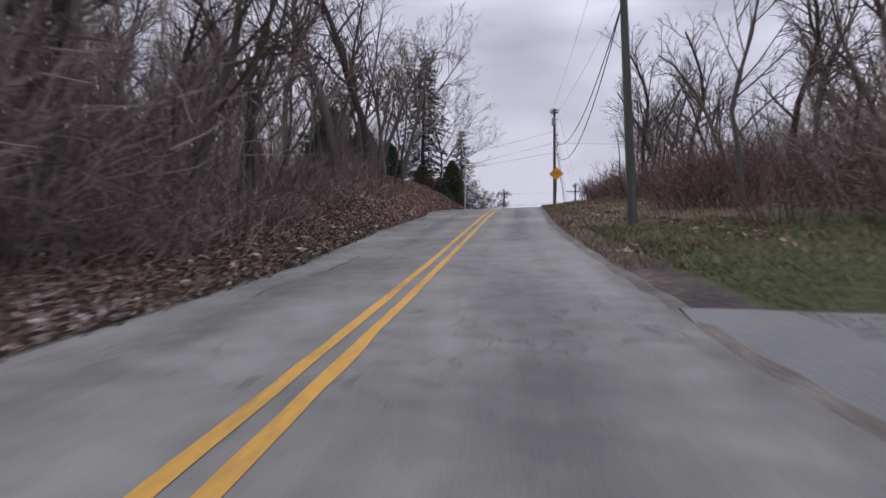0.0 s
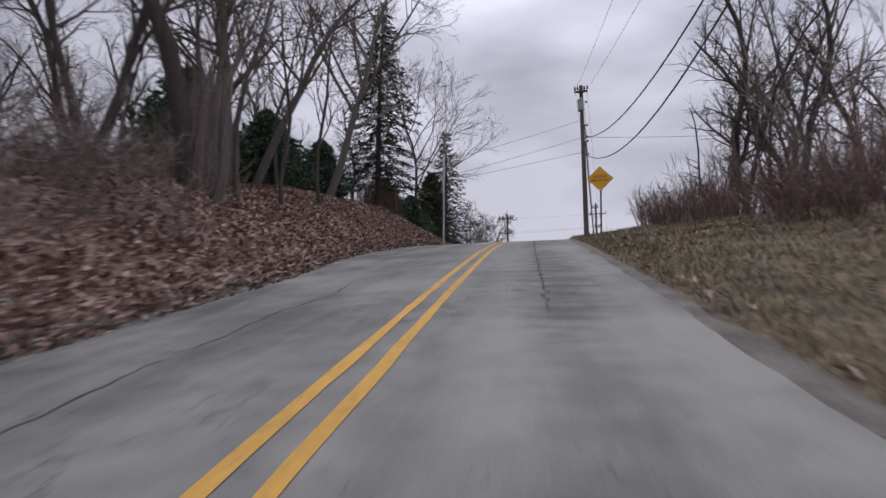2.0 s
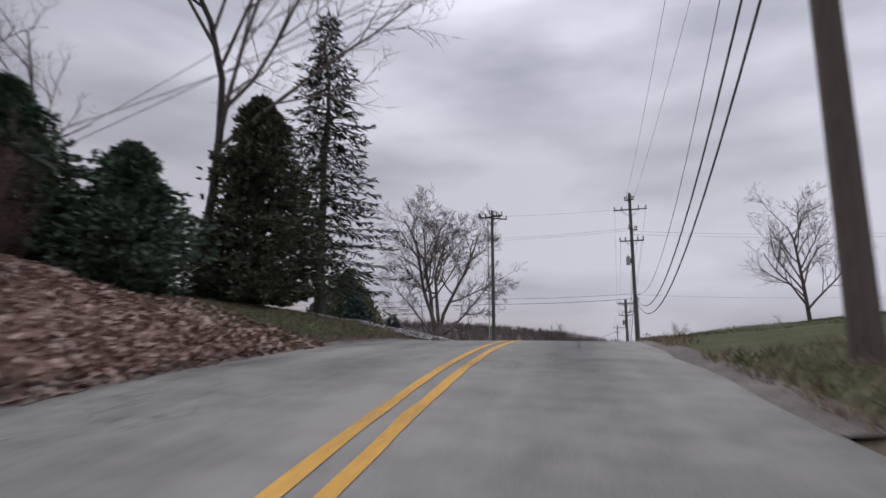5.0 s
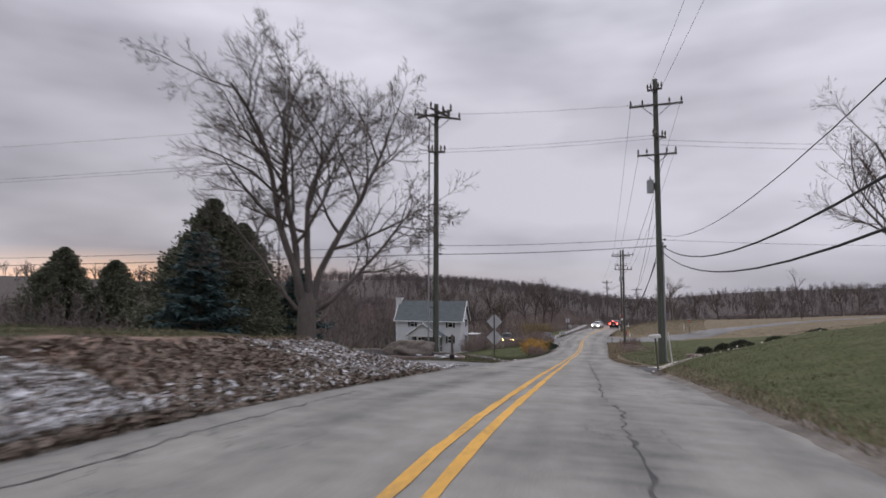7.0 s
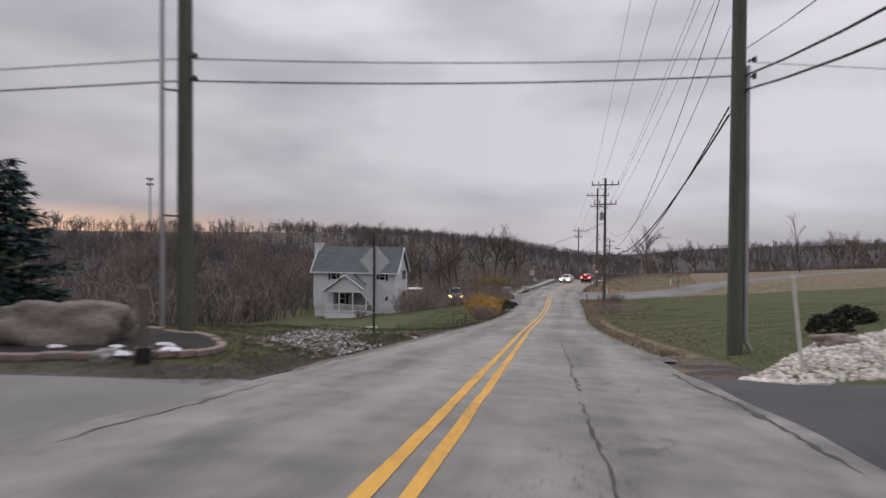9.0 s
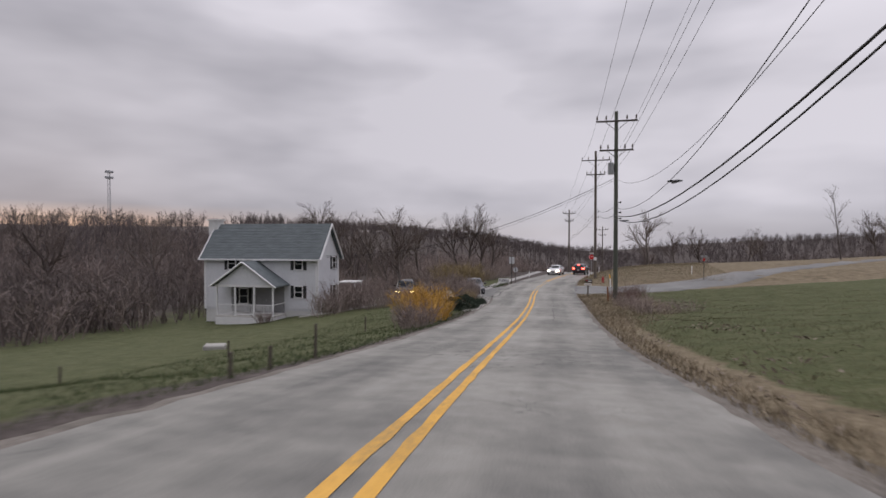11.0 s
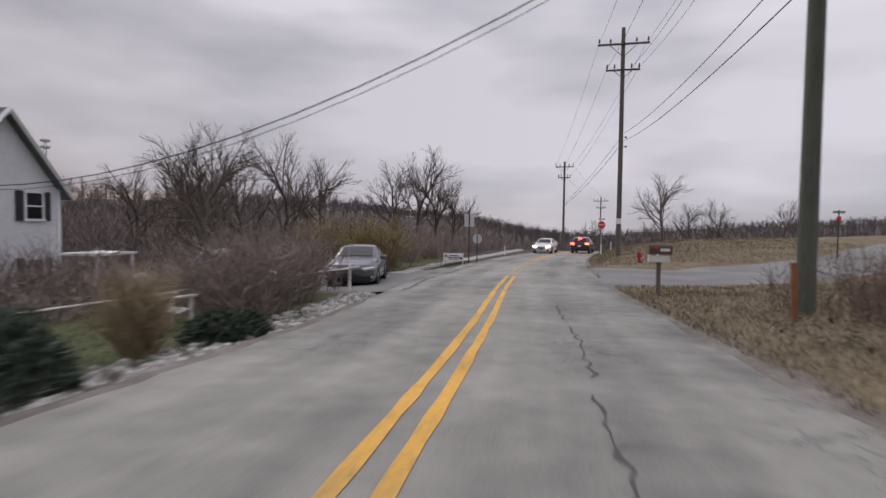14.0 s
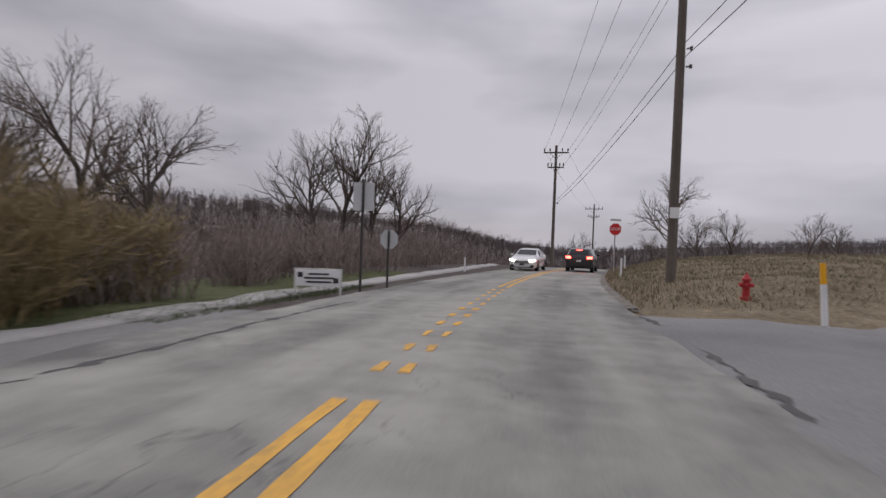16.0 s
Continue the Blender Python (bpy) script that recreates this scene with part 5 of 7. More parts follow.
# ---- poles and cables ----
def utility_pole(x, y, z0, z1, r, label, arms=(), wood=None, lean=0.0, transformer=None, riser=False, rack=(), tag=None, side=180):
    """A pole with crossarms (height, half length, turn), transformer height and spool racks."""
    e = thing("utility_pole", (x, y, z0), label, "utility pole", "utility poles")
    h = z1 - z0
    part("pole", rods(((0, 0, -0.4), (lean, 0, h), r, r * 0.72, 12)), wood or WOODPOLE, e, smooth=False)
    for za, half, tn in arms:
        zz = za - z0
        rot = Matrix.Rotation(radians(tn), 4, "Z")
        off = rot @ Vector((0, -r - 0.04, 0))
        part("crossarm", boxes(((off.x + lean * zz / h, off.y, zz), (2 * half, 0.09, 0.11), rot)), ARMWOOD, e)
        for s in (-1, 1):
            a = rot @ Vector((s * half * 0.55, -r - 0.05, zz - 0.03))
            part("brace", rods((a, rot @ Vector((0, -r - 0.02, zz - 0.5 * half)), 0.02, 0.02, 5)), DARKMETAL, e)
            for k in (0.94, 0.5):
                q = rot @ Vector((s * half * k, -r - 0.04, zz + 0.05))
                bm = rods((q, q + Vector((0, 0, 0.12)), 0.025, 0.025, 6), (q + Vector((0, 0, 0.1)), q + Vector((0, 0, 0.17)), 0.075, 0.06, 8), (q + Vector((0, 0, 0.18)), q + Vector((0, 0, 0.24)), 0.065, 0.05, 8), (q + Vector((0, 0, 0.25)), q + Vector((0, 0, 0.34)), 0.055, 0.03, 8))
                part("insulator", bm, PORCELAIN, e)
    if transformer:
        zt = transformer - z0
        out = Vector((math.cos(radians(side)), math.sin(radians(side)), 0))
        tc = out * (r + 0.22) + Vector((lean * zt / h, 0, zt))
        up = Vector((0, 0, 1))
        bm = rods((tc - 0.4 * up, tc + 0.35 * up, 0.2, 0.2, 14), (tc + 0.35 * up, tc + 0.42 * up, 0.2, 0.13, 14), (tc + 0.24 * up, tc + 0.27 * up, 0.215, 0.215, 14))
        t = part("transformer", bm, TANK, e)
        part("bushing", rods((tc + 0.42 * up, tc + 0.62 * up, 0.035, 0.025, 8)), PORCELAIN, t)
        part("bracket", boxes((tc - out * 0.22, (0.14, 0.14, 0.4))), DARKMETAL, t)
    for zr in rack:
        part("spool_rack", rods(((r, -0.05, zr - z0), (r + 0.14, -0.08, zr - z0), 0.03, 0.03, 6), ((r + 0.14, -0.08, zr - z0 - 0.06), (r + 0.14, -0.08, zr - z0 + 0.06), 0.05, 0.05, 8)), DARKMETAL, e)
    if riser:
        part("riser_pipe", rods(((r + 0.04, -0.06, 0.35), (r * 0.8 + 0.04, -0.06, h * 0.42), 0.055, 0.055, 8), ((r + 0.28, -0.1, -0.1), (r + 0.04, -0.06, 0.36), 0.055, 0.055, 8)), METAL, e, "pale grey conduit")
    if tag:
        part("notice", boxes(((-0.02, -r - 0.01, tag - z0), (0.3, 0.015, 0.36))), WHITE, e, "white paper notice")
    return e


PB = gz(8.52, 20.1)
utility_pole(8.52, 20.1, PB, PB + 11.2, 0.17, "tall weathered wooden utility pole in the grass verge", arms=((PB + 10.4, 0.9, 10),), wood=GREENPOLE, rack=(7.5, 7.1), lean=-0.25)
utility_pole(3.2, 54.5, gz(3.2, 54.5), 14.8, 0.165, "weathered wooden utility pole with a transformer on the crest", arms=((14.3, 0.42, 0),), transformer=13.3, side=262, rack=(11.2, 10.0, 12.0, 10.9, 13.6))
utility_pole(3.4, 100.3, gz(3.4, 100.3), 17.7, 0.19, "tall wooden utility pole with three crossarms and a conduit", arms=((17.0, 0.42, -16), (16.05, 1.5, -4), (14.15, 0.5, 40), (13.05, 1.1, -6)), wood=GREENPOLE, transformer=11.2, riser=True, rack=(8.0, 7.6))
utility_pole(-9.2, 96.5, gz(-9.2, 96.5), 16.0, 0.18, "tall wooden utility pole with skewed crossarms and a standoff pipe", arms=((15.2, 1.45, 35), (15.35, 1.25, -20), (15.5, 0.9, 70), (13.1, 0.5, 20)), wood=GREENPOLE, rack=(7.6, 7.1))
utility_pole(4.0, 142.5, gz(4.0, 142.5), 10.1, 0.16, "wooden utility pole with two crossarms and a transformer", arms=((9.4, 1.35, -3), (7.43, 1.1, -3)), transformer=6.2, rack=(3.2, 2.8, 3.9), wood=GREENPOLE, side=200)
utility_pole(5.2, 168.5, gz(5.2, 168.5), 11.65, 0.17, "wooden utility pole with two crossarms and a paper notice", arms=((10.55, 1.6, -4), (8.9, 1.05, -4)), rack=(4.6, 4.0), tag=-0.85)
utility_pole(3.7, 197.0, gz(3.7, 197), 6.5, 0.15, "distant wooden utility pole with two crossarms", arms=((5.85, 1.05, -6), (4.58, 0.7, -6)), rack=(1.5,))
utility_pole(13.9, 240.0, gz(13.9, 240), 4.7, 0.15, "distant wooden utility pole with two crossarms", arms=((3.9, 1.4, -10), (2.6, 0.9, -10)))
e = thing("riser_stand_pipe", (-9.55, 96.2, gz(-9.55, 96.2)), "thin grey pipe on standoff brackets beside a pole", "pipe")
part("pipe", rods(((0, 0, -0.2), (0, 0, 13.6), 0.05, 0.05, 8)), METAL, e)
for h in (2.6, 5.4, 8.2, 11):
    part("standoff", boxes(((0.26, 0.14, h), (0.6, 0.04, 0.04), Matrix.Rotation(0.54, 4, "Z"))), DARKMETAL, e)


def cable(a, b, sag, r=0.012, label="black overhead power line between wooden poles", group="overhead lines"):
    """A hanging line."""
    a, b = Vector(a), Vector(b)
    pts = [a.lerp(b, i / 20) - Vector((0, 0, 4 * sag * (i / 20) * (1 - i / 20))) for i in range(21)]
    vs, fs = [], []
    tube(vs, fs, pts, [r] * 21, 5)
    return tagged(raw("overhead_line", vs, fs, CABLE), label, "overhead line", group)


def spans(ends, r, sag, label="black overhead power line between wooden poles"):
    for a, b in zip(ends[:-1], ends[1:]):
        cable(a, b, sag, r, label)


# along the road: conductors on the arms, then thicker telephone lines below
P2, P3, P4, P5, P6, P7, P8 = (8.5, 20.1), (3.2, 54.5), (3.4, 100.3), (4.0, 142.5), (5.2, 168.5), (3.7, 197.0), (13.9, 240.0)
for s in (-1, 1):
    spans([(P4[0] + s * 1.4, P4[1], 16.25), (P5[0] + s * 1.27, P5[1], 9.6), (P6[0] + s * 1.5, P6[1], 10.75), (P7[0] + s * 1.0, P7[1], 6.05), (P8[0] + s * 1.3, P8[1], 4.1)], 0.009, 0.5)
    spans([(P4[0] + s * 1.0, P4[1], 13.25), (P5[0] + s * 1.03, P5[1], 7.63), (P6[0] + s * 0.98, P6[1], 9.1), (P7[0] + s * 0.65, P7[1], 4.78)], 0.009, 0.55)
    spans([(P4[0] + s * 0.35, P4[1], 17.2), (P3[0] + s * 0.38, P3[1], 14.5), (P2[0] + s * 0.8, P2[1], PB + 10.6)], 0.008, 0.5)
spans([(P4[0] + 0.5, P4[1], 13.25), (P5[0] + 0.5, P5[1], 7.63), (P6[0] + 0.5, P6[1], 9.1)], 0.009, 0.6)
TEL = "thick black telephone cable between wooden poles"
for za, zb, sa, zp, zc, sb in ((7.65, 12.0, 3.1, 11.2, 7.2, 2.4), (7.3, 10.9, 3.1, 10.0, 7.5, 3.2)):
    cable((P4[0] + 0.15, P4[1], za), (P3[0] + 0.15, P3[1], zb), sa, 0.026, TEL)
    cable((P3[0] + 0.15, P3[1], zp), (P2[0] + 0.3, P2[1], zc), sb, 0.026, TEL)
    cable((P2[0] + 0.3, P2[1], zc), (15.5, -18, zc - 5.0), 0.8, 0.026, TEL)
cable((P4[0] + 0.15, P4[1], 8.3), (P3[0] + 0.15, P3[1], 13.6), 2.9, 0.011)
for za, zb, sag, r in ((8.9, 5.6, 3.0, 0.009), (10.4, 3.6, 3.0, 0.012), (6.7, 3.05, 1.85, 0.026), (6.9, 2.85, 2.2, 0.02)):
    cable((P4[0] - 0.2, P4[1], za), (P5[0] - 0.15, P5[1], zb), sag, r, TEL)
spans([(P5[0] - 0.15, P5[1], 3.6), (P6[0] + 0.2, P6[1], 4.9), (P7[0] + 0.2, P7[1], 1.8)], 0.012, 0.35, TEL)
spans([(P5[0] - 0.15, P5[1], 3.0), (P6[0] + 0.2, P6[1], 4.4), (P7[0] + 0.2, P7[1], 1.5)], 0.014, 0.35, TEL)
# across the road to the other pole and beyond
for z, zl, zf, r in ((14.3, 13.3, 12.2, 0.009), (14.1, 13.1, 12.0, 0.009), (8.1, 7.6, 6.9, 0.014), (7.65, 7.1, 6.4, 0.02), (16.2, 15.4, 14.6, 0.008)):
    spans([(P4[0], P4[1], z), (-9.2, 96.5, zl), (-62, 92, zf)], r, 0.12)
for z, zf in ((14.0, 15.5), (13.7, 15.2), (8.0, 10.0)):
    cable((P4[0], P4[1], z), (60, 112, zf), 1.2, 0.009)
# service lines from the crest pole
for z, x2, y2, z2 in ((12.4, -34, 66, 11.0), (11.2, -32, 62, 8.6), (10.2, -36, 60, 8.8)):
    cable((P3[0], P3[1], z), (x2, y2, z2), 0.6, 0.011)
cable((P3[0], P3[1], 11.2), (38, 60, 12.5), 0.8, 0.011)
cable((P5[0], P5[1], 5.6), (-32, 151.4, 1.8), 3.5, 0.016)
cable((P5[0], P5[1], 5.45), (-32, 151.4, 1.8), 3.6, 0.009)
for x, y, z in ((3.0, 122, 3.1), (2.8, 130.6, 2.2)):       # loops of spare cable on the line
    bm = bmesh.new()
    for i in range(20):
        t0, t1 = 2 * math.pi * i / 20, 2 * math.pi * (i + 1) / 20
        rod(bm, (0.06 * math.cos(t0), 0.26 * math.sin(t0), 0), (0.06 * math.cos(t1), 0.26 * math.sin(t1), 0), 0.022, 0.022, 5)
        rod(bm, (0.2 * math.cos(t0), 0.2 * math.sin(t0), 0.03), (0.2 * math.cos(t1), 0.2 * math.sin(t1), 0.03), 0.02, 0.02, 5)
    tagged(part("cable_loop", bm, CABLE), "black flat loop of spare cable on the line", "cable loop", "cable loops").matrix_world = pose(x, y, z)
bpy.context.view_layer.update()

# fallen logs, sticks and pale stones on the wooded bank
PALELOG = shade("bleached_log", [(0.17, 0.145, 0.13), (0.4, 0.36, 0.335)], 3, 0.95, bump=0.02, stretch=(1, 1, 1))


def fallen_log(x, y, turn, length, r, seed, label, name="fallen_log"):
    """A crooked dead log with broken stubs, lying on the slope."""
    rnd = random.Random(seed)
    e = thing(name, (x, y, gz(x, y)), label, "log", "fallen logs")
    d = Vector((math.cos(radians(turn)), math.sin(radians(turn)), 0))
    pts = []
    for i in range(8):
        q = d * length * (i / 7 - 0.5) + Vector((rnd.gauss(0, 0.035), rnd.gauss(0, 0.035), 0))
        pts.append(Vector((q.x, q.y, gz(x + q.x, y + q.y) - gz(x, y) + r * 0.75)))
    vs, fs = [], []
    rad = [r * (1 - 0.07 * i) * (0.9 + 0.2 * rnd.random()) for i in range(8)]
    tube(vs, fs, [pts[0] - d * 0.02] + pts + [pts[-1] + d * 0.02], [0.01] + rad + [0.01], 8)
    raw("trunk", vs, fs, PALELOG, e, smooth=True)
    for k in range(3):
        i = rnd.randrange(1, 7)
        up = Vector((rnd.gauss(0, 0.6), rnd.gauss(0, 0.6), 0.9)).normalized()
        ln = 0.2 + 0.5 * rnd.random()
        vs, fs = [], []
        tube(vs, fs, [pts[i], pts[i] + up * ln * 0.5, pts[i] + up * ln + Vector((rnd.gauss(0, 0.08), rnd.gauss(0, 0.08), 0))], [rad[i] * 0.45, rad[i] * 0.3, 0.008], 5)
        raw("branch_stub", vs, fs, PALELOG, e, smooth=True)


fallen_log(-3.95, 19.2, 112, 1.5, 0.09, 1, "pale bleached log lying on the leafy bank")
fallen_log(-4.4, 18.5, 70, 1.9, 0.06, 2, "thin pale broken branch lying on the leafy bank")
fallen_log(-3.2, 15.2, 40, 1.3, 0.08, 3, "short grey log lying on the leafy bank")
fallen_log(-4.7, 23.4, 150, 2.2, 0.07, 4, "crooked grey branch lying on the leafy bank")
fallen_log(-2.6, 10.6, 95, 1.6, 0.05, 5, "thin grey branch lying in the leaf litter")
PALESTONE = shade("chalky_stone", [(0.45, 0.43, 0.4), (0.68, 0.66, 0.63)], 3, 0.9, bump=0.01)
for i, (x, y, k) in enumerate(((0.2, 12.6, 0.2), (0.15, 10.9, 0.18), (-0.95, 20.1, 0.16), (-1.35, 20.6, 0.22), (-1.8, 23.3, 0.14), (1.6, 5.2, 0.16), (1.1, 7.8, 0.15), (0.55, 11.7, 0.14), (-0.3, 9.8, 0.2), (-0.9, 14.5, 0.18), (-1.1, 12.2, 0.15), (4.3, 34.8, 0.09), (4.1, 35.6, 0.07), (4.8, 33.1, 0.07), (6.1, 23.2, 0.08))):
    bm = bmesh.new()
    bmesh.ops.create_icosphere(bm, subdivisions=2, radius=0.5)
    for v in bm.verts:
        v.co *= 1 + 0.35 * noise.noise(v.co * 2.5 + Vector((i * 3.1, 0, 0)))
        v.co = Vector((v.co.x * k * 1.5, v.co.y * k, v.co.z * k * 0.6))
    ob = tagged(part("roadside_stone", bm, PALESTONE, smooth=True), "small pale stone lying in the roadside litter", "stone", "roadside stones")
    ob.matrix_world = pose(x, y, gz(x, y) + k * 0.14, 0, 0, 57 * i)

# yard light post on the bank
e = thing("light_post", (-4.93, 49.9, gz(-4.93, 49.9)), "plain grey metal post on the leafy bank", "post")
part("post", rods(((0, 0, -0.3), (0, 0, 5.6), 0.07, 0.06, 12)), METAL, e)
part("cap", rods(((0, 0, 5.6), (0, 0, 5.66), 0.075, 0.05, 12)), METAL, e)


# ---- signs ----
def words(text, size, parent, loc, material, rot=(90, 0, 0)):
    """Raised lettering in the built-in font, as a mesh."""
    cu = bpy.data.curves.new("lettering", "FONT")
    cu.body, cu.size, cu.align_x, cu.align_y, cu.extrude = text, size, "CENTER", "CENTER", 0.002
    tmp = bpy.data.objects.new("lettering", cu)
    scene.collection.objects.link(tmp)
    me = bpy.data.meshes.new_from_object(tmp.evaluated_get(bpy.context.evaluated_depsgraph_get()))
    bpy.data.objects.remove(tmp)
    me.materials.append(material)
    ob = new("lettering", me)
    ob.parent = parent
    ob.matrix_local = pose(*loc, *rot)
    return ob


def plate(points, depth=0.012):
    """A flat sign blank in the x-z plane."""
    bm = bmesh.new()
    f = bm.faces.new([bm.verts.new((x, -depth / 2, z)) for x, z in points])
    r = bmesh.ops.extrude_face_region(bm, geom=[f])
    bmesh.ops.translate(bm, vec=(0, depth, 0), verts=[v for v in r["geom"] if isinstance(v, bmesh.types.BMVert)])
    bmesh.ops.recalc_face_normals(bm, faces=bm.faces)
    return bm


def ngon(n, r, turn=0.0):
    return [(r * math.cos(2 * math.pi * (i + turn) / n), r * math.sin(2 * math.pi * (i + turn) / n)) for i in range(n)]


e = thing("warning_sign", (4.16, 43.9, gz(4.16, 43.9)), "yellow diamond hidden driveway warning sign on a rusty post", "road sign", turn=5)
part("post", boxes(((-0.02, 0.03, 1.0), (0.07, 0.05, 2.6), Matrix.Rotation(0.03, 4, "Y"))), DARKMETAL, e)
p = part("sign_panel", plate(ngon(4, 0.55)), SIGNYELLOW, e, "yellow diamond panel")
p.location = (0, 0, 5.27 - gz(4.16, 43.9))
b = part("border", plate([(x * 1.04, z * 1.04) for x, z in ngon(4, 0.55)], 0.006), BLACK, p)
words("HIDDEN", 0.15, p, (0.0, -0.009, 0.1), BLACK)
words("DRIVEWAY", 0.15, p, (0.0, -0.009, -0.08), BLACK)

e = thing("road_sign", (-6.85, 102.7, gz(-6.85, 102.7)), "two diamond road signs seen from behind on one dark post", "road sign", turn=-8)
part("post", boxes(((0, -0.03, 1.5), (0.06, 0.05, 3.7))), DARKMETAL, e)
for z in (2.84, 1.78):
    part("sign_panel", plate(ngon(4, 0.55)), SIGNBACK, e, "bare metal sign back").location = (0, 0.01, z - gz(-6.85, 102.7))
e = thing("road_sign", (-4.2, 164.0, gz(-4.2, 164)), "rectangular road sign seen from behind on a dark post", "road sign", turn=-6)
part("post", boxes(((0, -0.03, 1.3), (0.06, 0.05, 3.5))), DARKMETAL, e)
part("sign_panel", plate([(-0.3, -0.38), (0.3, -0.38), (0.3, 0.38), (-0.3, 0.38)]), SIGNBACK, e, "bare metal sign back").location = (0, 0.01, -0.93 - gz(-4.2, 164))
e = thing("road_sign", (-3.86, 165.8, gz(-3.86, 165.8)), "octagonal stop sign seen from behind on a dark post", "road sign", turn=-10)
part("post", boxes(((0, -0.03, 0.7), (0.05, 0.05, 2.2))), DARKMETAL, e)
part("sign_panel", plate(ngon(8, 0.31, 0.5)), SIGNBACK, e, "bare metal octagon back").location = (0, 0.01, -2.07 - gz(-3.86, 165.8))
e = thing("stop_sign", (6.0, 182.0, gz(6, 182)), "red octagonal stop sign with a small plate above", "road sign", turn=8)
part("post", boxes(((0, 0.03, 0.9), (0.06, 0.05, 2.8))), METAL, e)
p = part("sign_panel", plate(ngon(8, 0.36, 0.5)), SIGNRED, e, "red octagon panel")
p.location = (0, 0, -1.05 - gz(6, 182))
part("border", plate([(x * 1.06, z * 1.06) for x, z in ngon(8, 0.36, 0.5)], 0.006), WHITE, p)
words("STOP", 0.24, p, (0, -0.009, 0), WHITE)
part("street_plate", plate([(-0.32, 0), (0.32, 0), (0.32, 0.14), (-0.32, 0.14)]), DIRTYWHITE, e).location = (0, 0, -0.58 - gz(6, 182))
e = thing("notice_board", (-5.0, 162.9, gz(-5.0, 162.9)), "low white lettered board on two posts by the sidewalk", "sign board", turn=14)
zt = -2.88 - gz(-5.0, 162.9)
for x in (-0.56, 0.56):
    part("post", boxes(((x, 0, zt / 2 - 0.1), (0.06, 0.06, zt + 0.24))), DIRTYWHITE, e)
b = part("board", boxes(((0, -0.04, zt - 0.22), (1.1, 0.03, 0.4))), WHITE, e)
for k, (w, z) in enumerate(((0.5, 0.1), (0.74, 0.0), (0.62, -0.1))):
    part("text_bar", boxes(((0.02, -0.06, zt - 0.22 + z), (w, 0.006, 0.045))), DARKMETAL, b)
part("emblem", boxes(((-0.44, -0.06, zt - 0.14), (0.12, 0.006, 0.13))), BLACK, b)
part("emblem", boxes(((0.44, -0.06, zt - 0.28), (0.13, 0.006, 0.13))), DARKMETAL, b)
part("top_rail", boxes(((0, 0, zt + 0.0), (1.2, 0.06, 0.04))), DIRTYWHITE, e)

# ---- roadside things ----
e = thing("marker_post", (6.05, 161.3, gz(6.05, 161.3)), "white marker post with a yellow top", "marker post", turn=0)
part("post", rods(((0, 0, -0.2), (-0.08, 0, 0.86), 0.06, 0.055, 10)), WHITE, e)
part("top_band", rods(((-0.08, 0, 0.86), (-0.11, 0, 1.28), 0.057, 0.05, 10)), SIGNYELLOW, e)
e = thing("fire_hydrant", (5.55, 163.7, gz(5.55, 163.7)), "red cast-iron fire hydrant in dry grass", "fire hydrant")
REDIRON = shade("red_iron", [(0.32, 0.025, 0.03), (0.45, 0.04, 0.045)], 4, 0.5)
part("barrel", rods(((0, 0, -0.1), (0, 0, 0.05), 0.13, 0.13, 12), ((0, 0, 0.05), (0, 0, 0.45), 0.085, 0.085, 12), ((0, 0, 0.45), (0, 0, 0.49), 0.12, 0.12, 12)), REDIRON, e)
part("bonnet", rods(((0, 0, 0.49), (0, 0, 0.6), 0.1, 0.03, 12), ((0, 0, 0.6), (0, 0, 0.65), 0.025, 0.025, 6)), REDIRON, e)
for a in (0, 180, 270):
    d = Vector((math.cos(radians(a)), math.sin(radians(a)), 0))
    part("outlet", rods((d * 0.05 + Vector((0, 0, 0.34)), d * 0.16 + Vector((0, 0, 0.34)), 0.055, 0.055, 10)), REDIRON, e)
RUSTBOX = shade("brown_mailbox", [(0.05, 0.04, 0.033), (0.1, 0.082, 0.07)], 4, 0.55)


def mailbox_shell(w, l, h):
    bm = bmesh.new()
    ring = [(-w / 2, 0), (w / 2, 0)] + [(w / 2 * math.cos(t), h - w / 2 + w / 2 * math.sin(t)) for t in [math.pi * i / 8 for i in range(9)]]
    a = [bm.verts.new((-l / 2, y, z)) for y, z in ring]
    b = [bm.verts.new((l / 2, y, z)) for y, z in ring]
    n = len(ring)
    for i in range(n):
        bm.faces.new((a[i], a[(i + 1) % n], b[(i + 1) % n], b[i]))
    bm.faces.new(a[::-1])
    bm.faces.new(b)
    bmesh.ops.recalc_face_normals(bm, faces=bm.faces)
    return bm


e = thing("mailbox", (2.55, 146.85, gz(2.55, 146.85)), "brown metal mailbox over a white newspaper tray on a post", "mailbox", turn=-4)
part("post", boxes(((0, 0, 0.45), (0.1, 0.1, 1.1))), WOODPOLE, e)
part("newspaper_tray", boxes(((0, 0, 0.98), (0.52, 0.2, 0.16))), DIRTYWHITE, e, "white newspaper tray")
p = part("box", mailbox_shell(0.22, 0.56, 0.27), RUSTBOX, e)
p.location = (0.03, 0, 1.1)
part("flag", boxes(((-0.12, -0.125, 0.17), (0.1, 0.01, 0.06))), SIGNRED, p, "red flag")
part("number_bar", boxes(((0.1, -0.118, 0.12), (0.24, 0.006, 0.075))), DIRTYWHITE, p)
e = thing("mailbox", (1.95, 90.0, gz(1.95, 90)), "white leaning mailbox on a thin dark post", "mailbox", turn=12)
part("post", rods(((0.05, 0, -0.2), (-0.06, 0, 1.36), 0.035, 0.035, 8)), WOODPOLE, e)
p = part("box", mailbox_shell(0.16, 0.46, 0.15), DIRTYWHITE, e)
